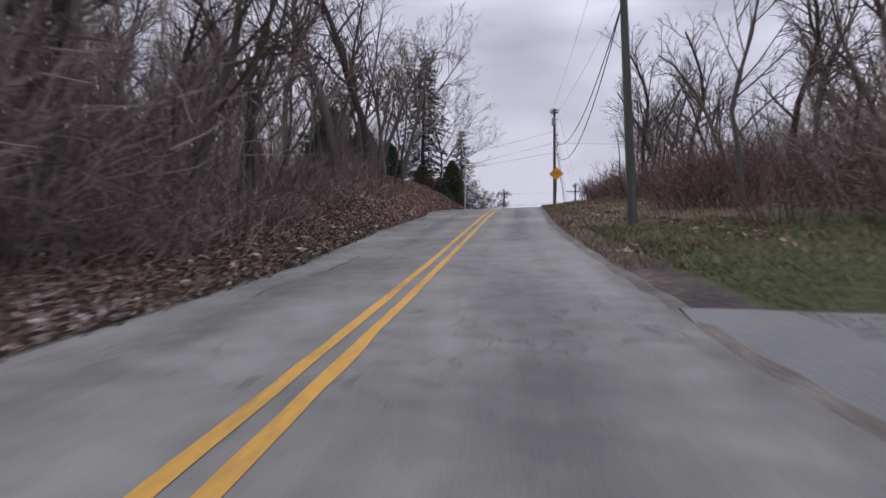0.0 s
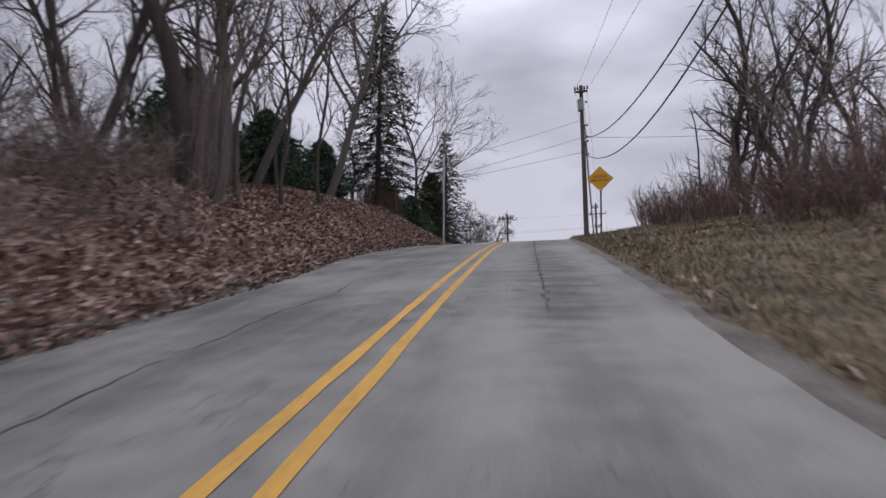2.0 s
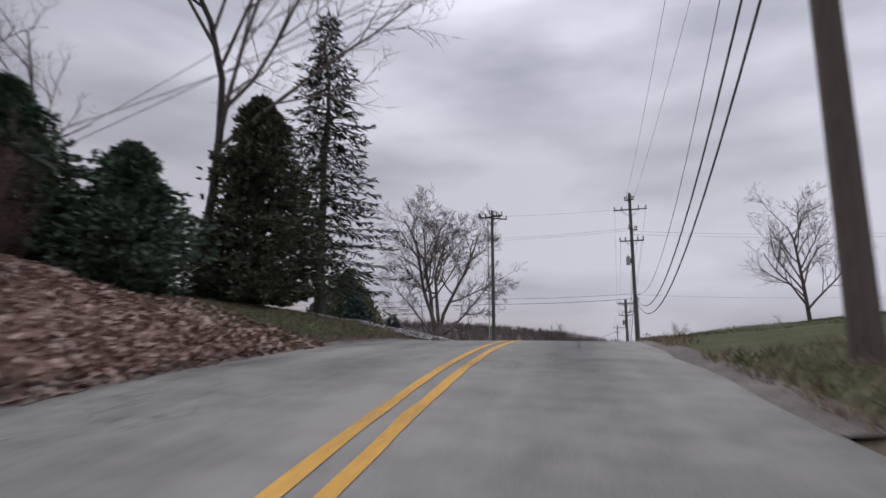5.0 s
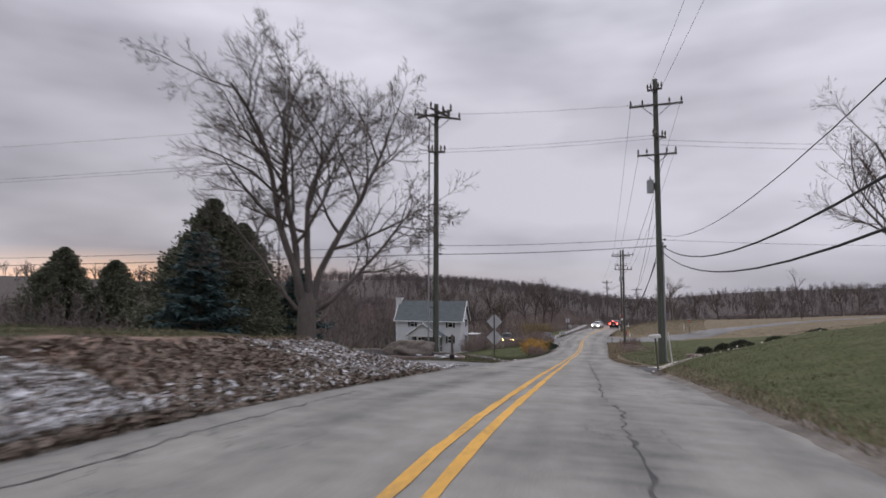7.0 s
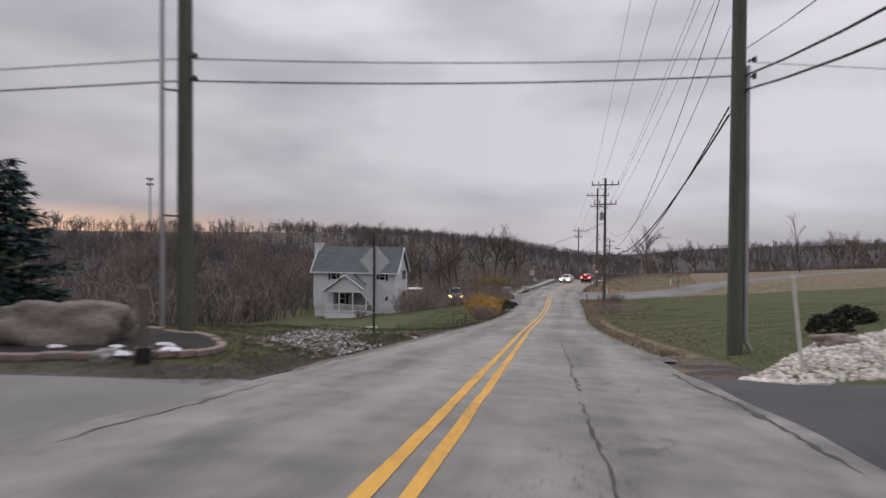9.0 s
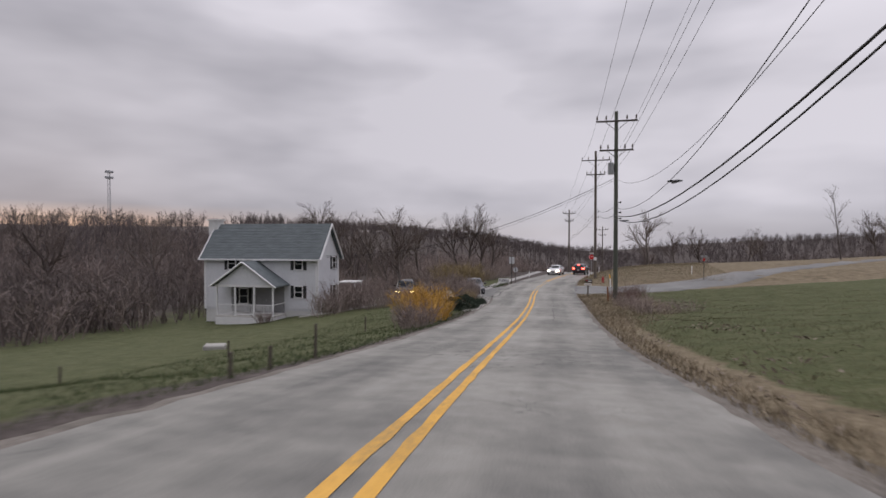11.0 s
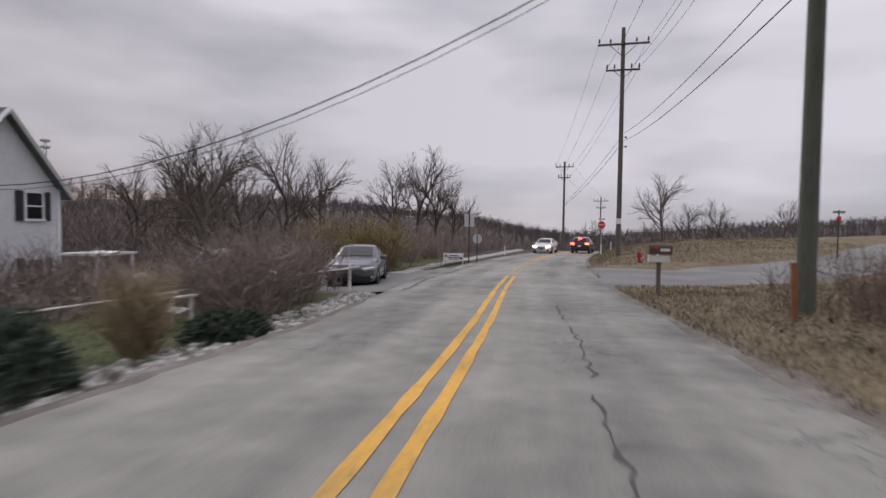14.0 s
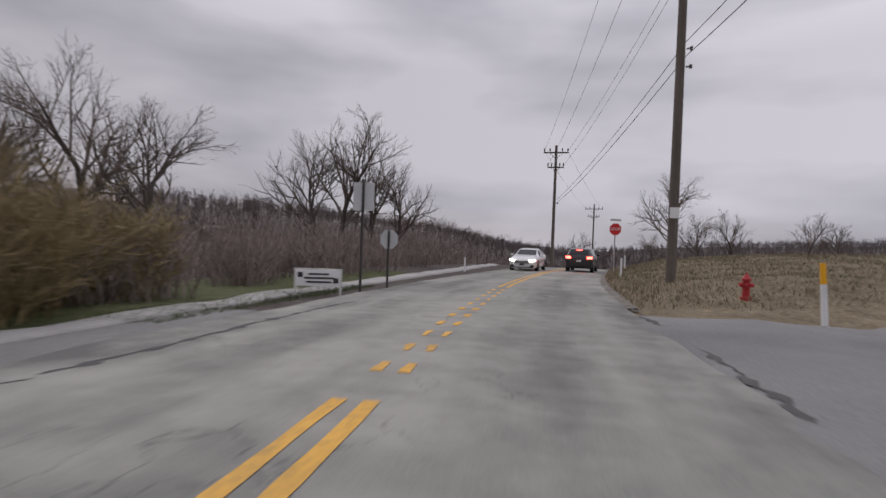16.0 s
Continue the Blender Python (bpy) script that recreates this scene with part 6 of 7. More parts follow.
p.matrix_local = pose(-0.08, 0, 1.34, 0, -4, 0)
e = thing("marker_stake", (3.4, 141.6, gz(3.4, 141.6)), "rusty orange leaning stake beside the utility pole", "stake")
RUST = shade("rust", [(0.16, 0.07, 0.035), (0.3, 0.14, 0.07)], 5, 0.9)
part("stake", boxes(((0, 0, 0.4), (0.09, 0.05, 1.1), Matrix.Rotation(-0.05, 4, "Y"))), RUST, e)
e = thing("driveway_marker", (3.5, 96.8, gz(3.5, 96.8)), "thin pale leaning driveway marker rod in the rocks", "marker rod")
part("rod", rods(((0, 0, -0.2), (-0.2, 0, 1.75), 0.035, 0.03, 8)), DIRTYWHITE, e)


def stones(name, spots, size, material, label, category, seed, kind="stuff"):
    """A bed of loose angular stones as one growth."""
    rnd = random.Random(seed)
    V, F = [], []
    for x, y in spots:
        s = size * (0.5 + 0.9 * rnd.random())
        z = gz(x, y) + s * 0.15
        o = len(V)
        for k in range(5):
            a = 2 * math.pi * (k + 0.6 * rnd.random()) / 5
            V.append((x + s * math.cos(a), y + s * math.sin(a) * 0.8, z - s * 0.3))
        for k in range(4):
            a = 2 * math.pi * (k + 0.6 * rnd.random()) / 4
            V.append((x + 0.6 * s * math.cos(a), y + 0.6 * s * math.sin(a), z + s * (0.35 + 0.3 * rnd.random())))
        F.append((o + 5, o + 6, o + 7, o + 8))
        for k in range(5):
            F.append((o + k, o + (k + 1) % 5, o + 5 + (k * 4 // 5 + 1) % 4, o + 5 + k * 4 // 5))
    return tagged(raw(name, V, F, material), label, category, kind=kind)


sp = []
while len(sp) < 6800:
    x, y = rw.uniform(2.2, 13), rw.uniform(95.6, 104)
    lo = 95.7 + (x - 2.2) * 0.16
    if lo < y < lo + min(0.5 + (x - 2.2) * 1.1, 3.6) and math.hypot(x - 3.4, y - 100.3) > 0.5:
        sp.append((x, y))
stones("rock_bed", sp, 0.06, STONE, "bed of pale broken landscape rock by the driveway", "rocks", 1)
sp = [(2.0 + t * 9.5 + rw.gauss(0, 0.15), 89.1 + t * 0.5 + rw.gauss(0, 0.14)) for t in [rw.random() for _ in range(1100)]]
stones("rock_border", sp, 0.055, STONE, "border of pale broken rock between lawn and driveway", "rocks", 2)
sp = [(rx(y, -(edge_l(y) + 0.15 + 0.9 * rw.random() ** 1.5)), y) for y in [134.5 + 11.5 * rw.random() for _ in range(620)]]
stones("gravel_edge", sp, 0.07, GREYSTONE, "grey broken rock along the road's edge", "rocks", 3)
DOMENEEDLE = shade("clipped_evergreen", [(0.022, 0.026, 0.018), (0.055, 0.06, 0.042)], 1.0, 0.85, island=0.5)


def clipped_dome(x, y, w, h, seed, name="clipped_shrub", label="low rounded dark evergreen shrub in the rock bed", group="rock bed shrubs", leaves=1500, mat=None):
    """A low evergreen mound of many short leaves."""
    rnd = random.Random(seed)
    e = thing(name, (x, y, gz(x, y)), label, "shrub", group)
    vs, fs = [], []
    for i in range(leaves):
        a, f = 2 * math.pi * rnd.random(), rnd.random()
        q = Vector((math.cos(a) * math.sqrt(1 - f * f), math.sin(a) * math.sqrt(1 - f * f), f))
        k = (0.9 + 0.16 * noise.noise(q * 3 + Vector((seed, 0, 0)))) * (0.75 + 0.25 * math.sqrt(rnd.random()))
        c = Vector((q.x * w / 2 * k, q.y * w / 2 * k, 0.02 + q.z * h * k))
        d = (q + Vector((rnd.gauss(0, .7), rnd.gauss(0, .7), rnd.gauss(0, .5)))).normalized() * 0.075
        t = d.cross(Vector((rnd.gauss(0, 1), rnd.gauss(0, 1), rnd.gauss(0, 1)))).normalized() * 0.028
        o = len(vs)
        vs.extend((c - d * 0.4, c + t, c + d, c - t))
        fs.append((o, o + 1, o + 2, o + 3))
    raw("foliage", vs, fs, mat or DOMENEEDLE, e)["kind"] = "stuff"
    part("stem", rods(((0, 0, -0.1), (0, 0, h * 0.6), 0.04, 0.02, 6)), BARK, e)


for i, (x, y, w, h) in enumerate(((5.9, 101.2, 1.15, 0.5), (7.7, 100.6, 1.5, 0.55), (9.9, 101.8, 1.5, 0.45), (12.2, 102.4, 1.7, 0.6), (7.4, 103.2, 1.3, 0.5))):
    clipped_dome(x, y, w, h, 100 + i)


def boulder(name, x, y, size, seed, material, label, turn=0.0, group=""):
    bm = bmesh.new()
    bmesh.ops.create_icosphere(bm, subdivisions=4, radius=0.5)
    for v in bm.verts:
        c = v.co.copy()
        d = noise.noise(c * 2.2 + Vector((seed, 0, 0))) * 0.5 + noise.noise(c * 5 + Vector((0, seed, 0))) * 0.2 - abs(noise.noise(c * 9 + Vector((0, 0, seed)))) * 0.14 + noise.noise(c * 22) * 0.03
        v.co *= 1 + d
        v.co.z = max(min(v.co.z, 0.33 + 0.1 * noise.noise(c * 3) + 0.05 * noise.noise(c * 11)), -0.3)
        v.co = Vector((v.co.x * size[0], v.co.y * size[1], v.co.z * size[2]))
    ob = part(name, bm, material, smooth=True)
    ob.matrix_world = pose(x, y, gz(x, y) + size[2] * 0.22, 0, 0, turn)
    return tagged(ob, label, "rock", group)


boulder("boulder", 5.0, 98.9, (0.9, 0.5, 0.45), 3.1, KERB, "reddish-brown rock in the pale rock bed", 15)

# mulched island with boulder and pedestal lamp
def ellipse(cx, cy, a, b, turn, n=44):
    c, s = math.cos(turn), math.sin(turn)
    return [(cx + a * math.cos(t) * c - b * math.sin(t) * s, cy + a * math.cos(t) * s + b * math.sin(t) * c) for t in [2 * math.pi * i / n for i in range(n)]]


isl = ellipse(-10.7, 94.3, 3.6, 1.7, 0.1)
bm = bmesh.new()
cv = bm.verts.new((-10.4, 94.3, gz(-10.4, 94.3) + 0.2))
rv = [bm.verts.new((x, y, gz(x, y) + 0.1)) for x, y in isl]
for i in range(len(rv)):
    bm.faces.new((cv, rv[i], rv[(i + 1) % len(rv)]))
tagged(part("mulch_bed", bm, MULCH, smooth=True), "dark mulch bed with snow remnants inside the island", "mulch bed", kind="structure")
e = thing("island_edging", (-10.4, 94.3, gz(-10.4, 94.3)), "low curved reddish block edging round the mulch island", "edging")
bz = e.matrix_world.translation
bmk = boxes(((0, 0, 0), (0.5, 0.16, 0.12)))
bmesh.ops.bevel(bmk, geom=bmk.edges[:], offset=0.015, segments=1, affect="EDGES")
first = part("block", bmk, KERB, e)
for i in range(len(isl)):
    (x0, y0), (x1, y1) = isl[i], isl[(i + 1) % len(isl)]
    ob = first if i == 0 else new("block", first.data)
    ob.parent = e
    ob.matrix_local = pose((x0 + x1) / 2 - bz.x, (y0 + y1) / 2 - bz.y, gz((x0 + x1) / 2, (y0 + y1) / 2) + 0.06 - bz.z, 0, 0, math.degrees(math.atan2(y1 - y0, x1 - x0))) @ Matrix.Diagonal((math.hypot(x1 - x0, y1 - y0) / 0.5 * 0.97, 1, 1, 1))
boulder("boulder", -9.95, 93.9, (2.5, 1.5, 1.45), 1.3, BOULDER, "large flat-topped brown boulder on the mulch island", 8)
boulder("boulder", -8.1, 93.2, (0.45, 0.4, 0.35), 5.3, GREYSTONE, "small grey rock on the mulch", 30)
SNOW = shade("old_snow", [(0.6, 0.62, 0.66), (0.8, 0.82, 0.86)], 2, 0.7, bump=0.01)
for x, y, a, b in ((-8.0, 93.3, 0.32, 0.13), (-9.2, 93.3, 0.2, 0.08), (-7.5, 93.9, 0.22, 0.12), (-8.4, 93.7, 0.16, 0.1), (-7.9, 94.3, 0.25, 0.08), (-12.2, 93.4, 0.3, 0.1)):
    bm = bmesh.new()
    cv = bm.verts.new((0, 0, 0.025))
    rv = []
    for i in range(22):
        t, k = 2 * math.pi * i / 22, 0.45 + 0.75 * rw.random()
        rv.append((bm.verts.new((a * k * 0.6 * math.cos(t), b * k * 0.6 * math.sin(t), 0.018)), bm.verts.new((a * k * math.cos(t), b * k * math.sin(t), -0.03))))
    for i in range(22):
        (p0, q0), (p1, q1) = rv[i], rv[(i + 1) % 22]
        bm.faces.new((cv, p0, p1))
        bm.faces.new((p0, q0, q1, p1))
    tagged(part("snow_patch", bm, SNOW, smooth=True), "small remnant of old snow on the mulch", "snow patch", "snow patches").matrix_world = pose(x, y, gz(x, y) + 0.14)
e = thing("pedestal_lamp", (-7.4, 93.2, gz(-7.4, 93.2) + 0.12), "short grey post lamp on the mulch island", "lamp")
part("base", rods(((0, 0, -0.1), (0, 0, 0.14), 0.13, 0.12, 12)), BLACK, e)
part("post", rods(((0, 0, 0.14), (0, 0, 0.95), 0.075, 0.065, 12)), WOODPOLE, e)
part("lantern", rods(((0, 0, 0.95), (0, 0, 1.08), 0.08, 0.085, 12), ((0, 0, 1.08), (0, 0, 1.16), 0.09, 0.03, 12)), WOODPOLE, e)
e = thing("hedge", (-15.6, 94.6, gz(-15.6, 94.6)), "low clipped dark evergreen hedge behind the island", "hedge")
vs, fs = shrub_mesh(77, 150, 0.7, 2.2, 12, 0.02)
hd = raw("foliage", vs, fs, NEEDLE, e)
hd.scale = (1.0, 0.55, 1)

# bushes along the yard
def bush(name, x, y, seed, stems, h, spread, twigs, mat, label, thick=0.012):
    ob = shrub(name, seed, stems, h, spread, twigs, mat, label, "shrub", "", thick)
    ob.matrix_world = pose(x, y, gz(x, y))
    return ob


bush("forsythia_bush", -6.9, 131.3, 81, 130, 1.75, 2.7, 24, FORSYTHIA, "orange-yellow forsythia bush with arching stems", 0.011)
bush("forsythia_bush", -6.45, 129.0, 82, 85, 1.5, 2.2, 22, FORSYTHIA, "orange-yellow forsythia bush with arching stems", 0.011)
for x, y, h, s, k in ((-6.0, 125.4, 1.0, 1.5, 83), (-6.4, 126.8, 1.25, 2.0, 84), (-6.9, 133.4, 1.3, 2.0, 86), (-8.0, 136.4, 1.1, 1.8, 90)):
    bush("bare_bush", x, y, k, 60, h, s, 22, BRUSH, "grey-brown bare bush at the road's edge", 0.008)
for x, y, w, h, k in ((-5.5, 135.8, 1.9, 0.95, 87), (-6.3, 136.6, 1.4, 0.8, 88), (-5.1, 139.2, 1.3, 0.42, 97)):
    clipped_dome(x, y, w, h, k, "evergreen_bush", "low dark green evergreen bush at the road's edge", "yard evergreens", 3400, NEEDLE)
bush("brown_bush", -6.4, 141.8, 88, 130, 1.45, 2.0, 30, BRUSH, "dense brown bare bush beside the pull-off", 0.009)
bush("brown_bush", -7.0, 144.2, 94, 150, 1.75, 2.2, 30, BRUSH, "dense brown bare bush beside the pull-off", 0.009)
bush("tan_bush", -9.0, 156.6, 89, 260, 2.5, 4.2, 40, YELLOWBRUSH, "large tan-yellow bare bush beside the pull-off", 0.012)
bush("tan_bush", -9.6, 160.4, 95, 200, 2.1, 3.6, 40, YELLOWBRUSH, "large tan-yellow bare bush beside the sidewalk", 0.012)
TANGRASS = shade("tan_grass", [(0.2, 0.155, 0.09), (0.38, 0.3, 0.19)], 1.0, 0.9, island=0.5)
ob = bush("ornamental_grass", -5.5, 137.9, 91, 420, 1.15, 0.42, 5, TANGRASS, "tall tan clump of ornamental grass", 0.008)
ob.scale = (0.75, 0.75, 1.0)
e = thing("garden_chair", (-7.05, 140.6, gz(-7.05, 140.6)), "white slatted wooden garden chair in the yard", "chair", turn=160)
for x in (-0.27, 0.27):
    part("leg", boxes(((x, -0.24, 0.28), (0.05, 0.05, 0.62)), ), DIRTYWHITE, e)
    part("leg", boxes(((x, 0.26, 0.2), (0.05, 0.05, 0.46))), DIRTYWHITE, e)
    part("armrest", boxes(((x, 0.0, 0.6), (0.1, 0.66, 0.03))), DIRTYWHITE, e)
part("seat", boxes(*[((0, -0.2 + 0.1 * k, 0.36 - 0.02 * k), (0.52, 0.085, 0.022)) for k in range(5)]), DIRTYWHITE, e)
for k in range(5):
    part("back_slat", boxes((((k - 2) * 0.105, 0.36, 0.66), (0.09, 0.022, 0.78 - 0.05 * abs(k - 2)), Matrix.Rotation(-0.25, 4, "X"))), DIRTYWHITE, e)
pl = [(-(7.0 + 2.6 * rw.random()), 142.5 + 4.6 * rw.random(), 0.75, 0.85 + 0.3 * rw.random()) for _ in range(16)] + [(-(10 + 8 * rw.random()), 143 + 18 * rw.random(), 1.0 + 0.4 * rw.random(), 1.0 + 0.4 * rw.random()) for _ in range(46)] + [(-(8.6 + 2.2 * rw.random()), 144.5 + 8 * rw.random(), 0.7, 0.95 + 0.3 * rw.random()) for _ in range(22)]
pl += [(rx(y, -(6.6 + 3 * rw.random())), y, 0.8, 0.8 + 0.3 * rw.random()) for y in [159 + 26 * rw.random() for _ in range(34)]]
pl = [(x, y, s, h * (0.5 if -14.5 < x < -7.4 and 143 < y < 153 and x < -7.4 - (y - 143) * 0.25 else 1)) for x, y, s, h in pl if math.hypot(x + 13.4, y - 152.6) > 2.4]
thicket("brush", pl, BRUSH, "dark brown bare brush beyond the pull-off", 7)
scatter("grass", 9000, (118, 149), (0.8, 7, "r"), "blade", 0.07, OLIVEGRASS, "patches of olive grass in the dry verge", "grass", 25, keep=patchy(0.7, 0.12))
scatter("fallen_leaves", 3500, (104, 149), (0.2, 4.0, "r"), "leaf", 0.05, DULLLEAF, "scattered grey-brown leaves in the verge", "leaf litter", 26, keep=patchy(0.9, 0.15))
pl = [(3.6 + 2.2 * rw.random(), 139 + 5 * rw.random(), 0.4, 0.55) for _ in range(7)]
thicket("weeds", pl, REDBRUSH, "tall dead brown weeds round the utility pole", 18)
pl = [(3.2 + 2.5 * rw.random(), 128 + 9 * rw.random(), 0.6, 0.35) for _ in range(8)]
thicket("brush", pl, BRUSH, "low brown weeds in the dry verge", 8)


# ---- the house ----
SIDING = shade("pale_siding", [(0.56, 0.57, 0.59), (0.68, 0.69, 0.71)], 0.7, 0.7, fine=8)
ROOF = shade("roof_shingles", [(0.085, 0.1, 0.105), (0.16, 0.18, 0.185)], 1.2, 0.9, fine=14, bump=0.01, stretch=(1, 3, 3))
SHUTTER = shade("dark_shutters", [(0.02, 0.021, 0.023), (0.04, 0.041, 0.044)], 3, 0.6)
# darker than the siding: the porch's shade is put into this colour
SHADEDPORCH = shade("shade_toned_porch_wall", [(0.2, 0.2, 0.205), (0.28, 0.28, 0.285)], 1.0, 0.8)
FOUND = shade("painted_block", [(0.55, 0.55, 0.54), (0.72, 0.72, 0.71)], 1.5, 0.85)
# near-black colour stands in for the unlit room; the window is a solid block
DARKROOM = shade("dark_interior", [(0.02, 0.02, 0.022), (0.035, 0.035, 0.037)], 2, 0.8)
GLASS = bpy.data.materials.new("window_glass")
GLASS.use_nodes = True
gb = GLASS.node_tree.nodes["Principled BSDF"]
gb.inputs["Base Color"].default_value = (0.012, 0.014, 0.016, 1)
gb.inputs["Roughness"].default_value = 0.06
gb.inputs["Specular IOR Level"].default_value = 0.3

HX0, HX1, HY0, HY1, EAVE, RIDGE, BASE = -29.9, -19.45, 146.5, 151.0, 0.0, 2.66, -4.85
house = thing("house", (HX0, HY0, BASE), "two-storey pale grey clapboard house with a gabled front porch", "house")
HO = Vector((HX0, HY0, BASE))


def hp(name, bm, mat, parent=None, label=""):
    """A part of the house from a bmesh in world places."""
    bmesh.ops.translate(bm, vec=-HO, verts=bm.verts)
    return part(name, bm, mat, parent or house, label)


def clapboards(ax, n, length, z0, z1, place, step=0.13, top=None):
    """Overlapping boards from z0 to z1; place(s, out, z) gives the world point; top(z) trims a gable."""
    bm = bmesh.new()
    z = z0
    while z < z1 - 1e-3:
        zt = min(z + step, z1)
        a, b = (0, length) if top is None else top(zt)
        if b - a > 0.05:
            quad(bm, place(a, 0.022, z), place(b, 0.022, z), place(b, 0.006, zt), place(a, 0.006, zt))
            quad(bm, place(a, 0.0, z), place(b, 0.0, z), place(b, 0.022, z), place(a, 0.022, z))
        z = zt
    bmesh.ops.recalc_face_normals(bm, faces=bm.faces)
    return bm


W, D = HX1 - HX0, HY1 - HY0
hp("wall", boxes((((HX0 + HX1) / 2, (HY0 + HY1) / 2, (BASE + EAVE) / 2 + 0.1), (W - 0.02, D - 0.02, EAVE - BASE - 0.1))), SIDING)
hp("front_siding", clapboards("x", 0, W, BASE + 0.35, EAVE - 0.05, lambda s, o, z: (HX0 + s, HY0 - o, z)), SIDING)
hp("side_siding", clapboards("y", 0, D, BASE + 0.35, EAVE, lambda s, o, z: (HX1 + o, HY0 + s, z)), SIDING)
gab = lambda z: ((z - EAVE) / (RIDGE - EAVE) * D / 2, D - (z - EAVE) / (RIDGE - EAVE) * D / 2)
hp("gable_siding", clapboards("y", 0, D, EAVE, RIDGE - 0.1, lambda s, o, z: (HX1 + o, HY0 + s, z), top=gab), SIDING)
bm = bmesh.new()
for xw in (HX0, HX1 - 0.02):
    vs = [bm.verts.new(p) for p in ((xw, HY0, EAVE), (xw, HY1, EAVE), (xw, (HY0 + HY1) / 2, RIDGE - 0.05))]
    r = bmesh.ops.extrude_face_region(bm, geom=[bm.faces.new(vs)])
    bmesh.ops.translate(bm, vec=(0.015, 0, 0), verts=[v for v in r["geom"] if isinstance(v, bmesh.types.BMVert)])
hp("gable_wall", bm, SIDING)
hp("foundation", boxes((((HX0 + HX1) / 2, (HY0 + HY1) / 2, BASE - 0.55), (W - 0.1, D - 0.1, 1.9))), FOUND, label="painted block foundation")
OV = 0.38
for name, ya, yb in (("roof_front", HY0 - OV, (HY0 + HY1) / 2), ("roof_back", HY1 + OV, (HY0 + HY1) / 2)):
    zlow = EAVE - OV * (RIDGE - EAVE) / (D / 2) + 0.12
    prof = []
    for i in range(22):          # courses of shingles, stepped in one sheet
        f0, f1 = i / 22, (i + 1) / 22
        z0, z1 = zlow + (RIDGE + 0.1 - zlow) * f0, zlow + (RIDGE + 0.1 - zlow) * f1
        prof += [(ya + (yb - ya) * f0, z0 + 0.03), (ya + (yb - ya) * f1, z1 + 0.01)]
    prof = [(ya, zlow - 0.08)] + prof + [(yb, RIDGE)]
    bm = bmesh.new()
    ra = [bm.verts.new((HX0 - OV, y, z)) for y, z in prof]
    rb = [bm.verts.new((HX1 + OV, y, z)) for y, z in prof]
    for i in range(len(prof)):
        j = (i + 1) % len(prof)
        bm.faces.new((ra[i], rb[i], rb[j], ra[j]))
    bm.faces.new(ra)
    bm.faces.new(rb)
    bmesh.ops.recalc_face_normals(bm, faces=bm.faces)
    hp("roof", bm, ROOF, label="dark grey-green shingle roof")
    hp("gutter", boxes((((HX0 + HX1) / 2, ya - (0.05 if ya < yb else -0.05), zlow - 0.03), (W + 2 * OV, 0.1, 0.13))), WHITE)
    for x in (HX1 + OV, HX0 - OV):
        hp("rake_trim", rods(((x, ya, zlow - 0.02), (x, yb, RIDGE + 0.06), 0.09, 0.09, 4)), WHITE)
for x, y in ((HX0, HY0), (HX1, HY0), (HX1, HY1)):
    hp("corner_board", boxes(((x, y, (BASE + EAVE) / 2 + 0.1), (0.14, 0.14, EAVE - BASE - 0.2))), WHITE)
hp("downspout", rods(((HX1 - 0.12, HY0 - 0.1, BASE), (HX1 - 0.12, HY0 - 0.1, EAVE - 0.2), 0.04, 0.04, 6)), WHITE)
ch = hp("chimney", boxes(((-30.3, 148.75, 0.4), (0.9, 0.9, 5.4))), FOUND, label="pale painted chimney")
hp("cap", boxes(((-30.3, 148.75, 3.14), (1.1, 1.1, 0.12))), FOUND, ch)


def house_window(c, w, h, axis):
    """A sash window with shutters on the front (x) or on the gable (y)."""
    sx = (lambda a, o, b: (a, o, b)) if axis == "x" else (lambda a, o, b: (o, a, b))
    out = Vector((0, -1, 0)) if axis == "x" else Vector((1, 0, 0))
    c = Vector(c)
    win = hp("window", boxes((c + out * 0.02, sx(w, 0.1, h))), DARKROOM)
    hp("pane", boxes((c + out * 0.075 + Vector((0, 0, h * 0.25)), sx(w - 0.08, 0.012, h * 0.46))), GLASS, win)
    hp("pane", boxes((c + out * 0.072 - Vector((0, 0, h * 0.25)), sx(w - 0.08, 0.012, h * 0.46))), GLASS, win)
    al = Vector((1, 0, 0)) if axis == "x" else Vector((0, 1, 0))
    bm = boxes((c + out * 0.06 + Vector((0, 0, h / 2)), sx(w + 0.1, 0.09, 0.07)), (c + out * 0.06 - Vector((0, 0, h / 2)), sx(w + 0.14, 0.12, 0.08)), (c + out * 0.08, sx(w, 0.03, 0.05)),
               (c + out * 0.06 + al * w / 2, sx(0.07, 0.09, h)), (c + out * 0.06 - al * w / 2, sx(0.07, 0.09, h)))
    hp("frame", bm, WHITE, win, "white frame")
    for s in (-1, 1):
        q = c + al * s * (w / 2 + 0.2) + out * 0.05
        bm = boxes((q, sx(0.3, 0.04, h + 0.08)))
        for k in range(7):
            box(bm, q + out * 0.025 + Vector((0, 0, (k - 3) * h / 7.5)), sx(0.23, 0.02, 0.06))
        hp("shutter", bm, SHUTTER, win, "dark louvred shutter")


for x, z in ((-27.3, -0.72), (-21.15, -0.7), (-21.15, -3.08)):
    house_window((x, HY0, z), 0.72, 0.98, "x")
house_window((HX1, 149.9, -0.7), 0.75, 1.05, "y")
house_window((HX1, 149.9, -3.45), 0.75, 1.5, "y")
house_window((-26.2, HY0, -3.5), 0.8, 1.3, "x")
dr = hp("door", boxes(((-24.4, HY0 - 0.02, -3.75), (0.95, 0.08, 2.05))), SHUTTER, label="dark front door")
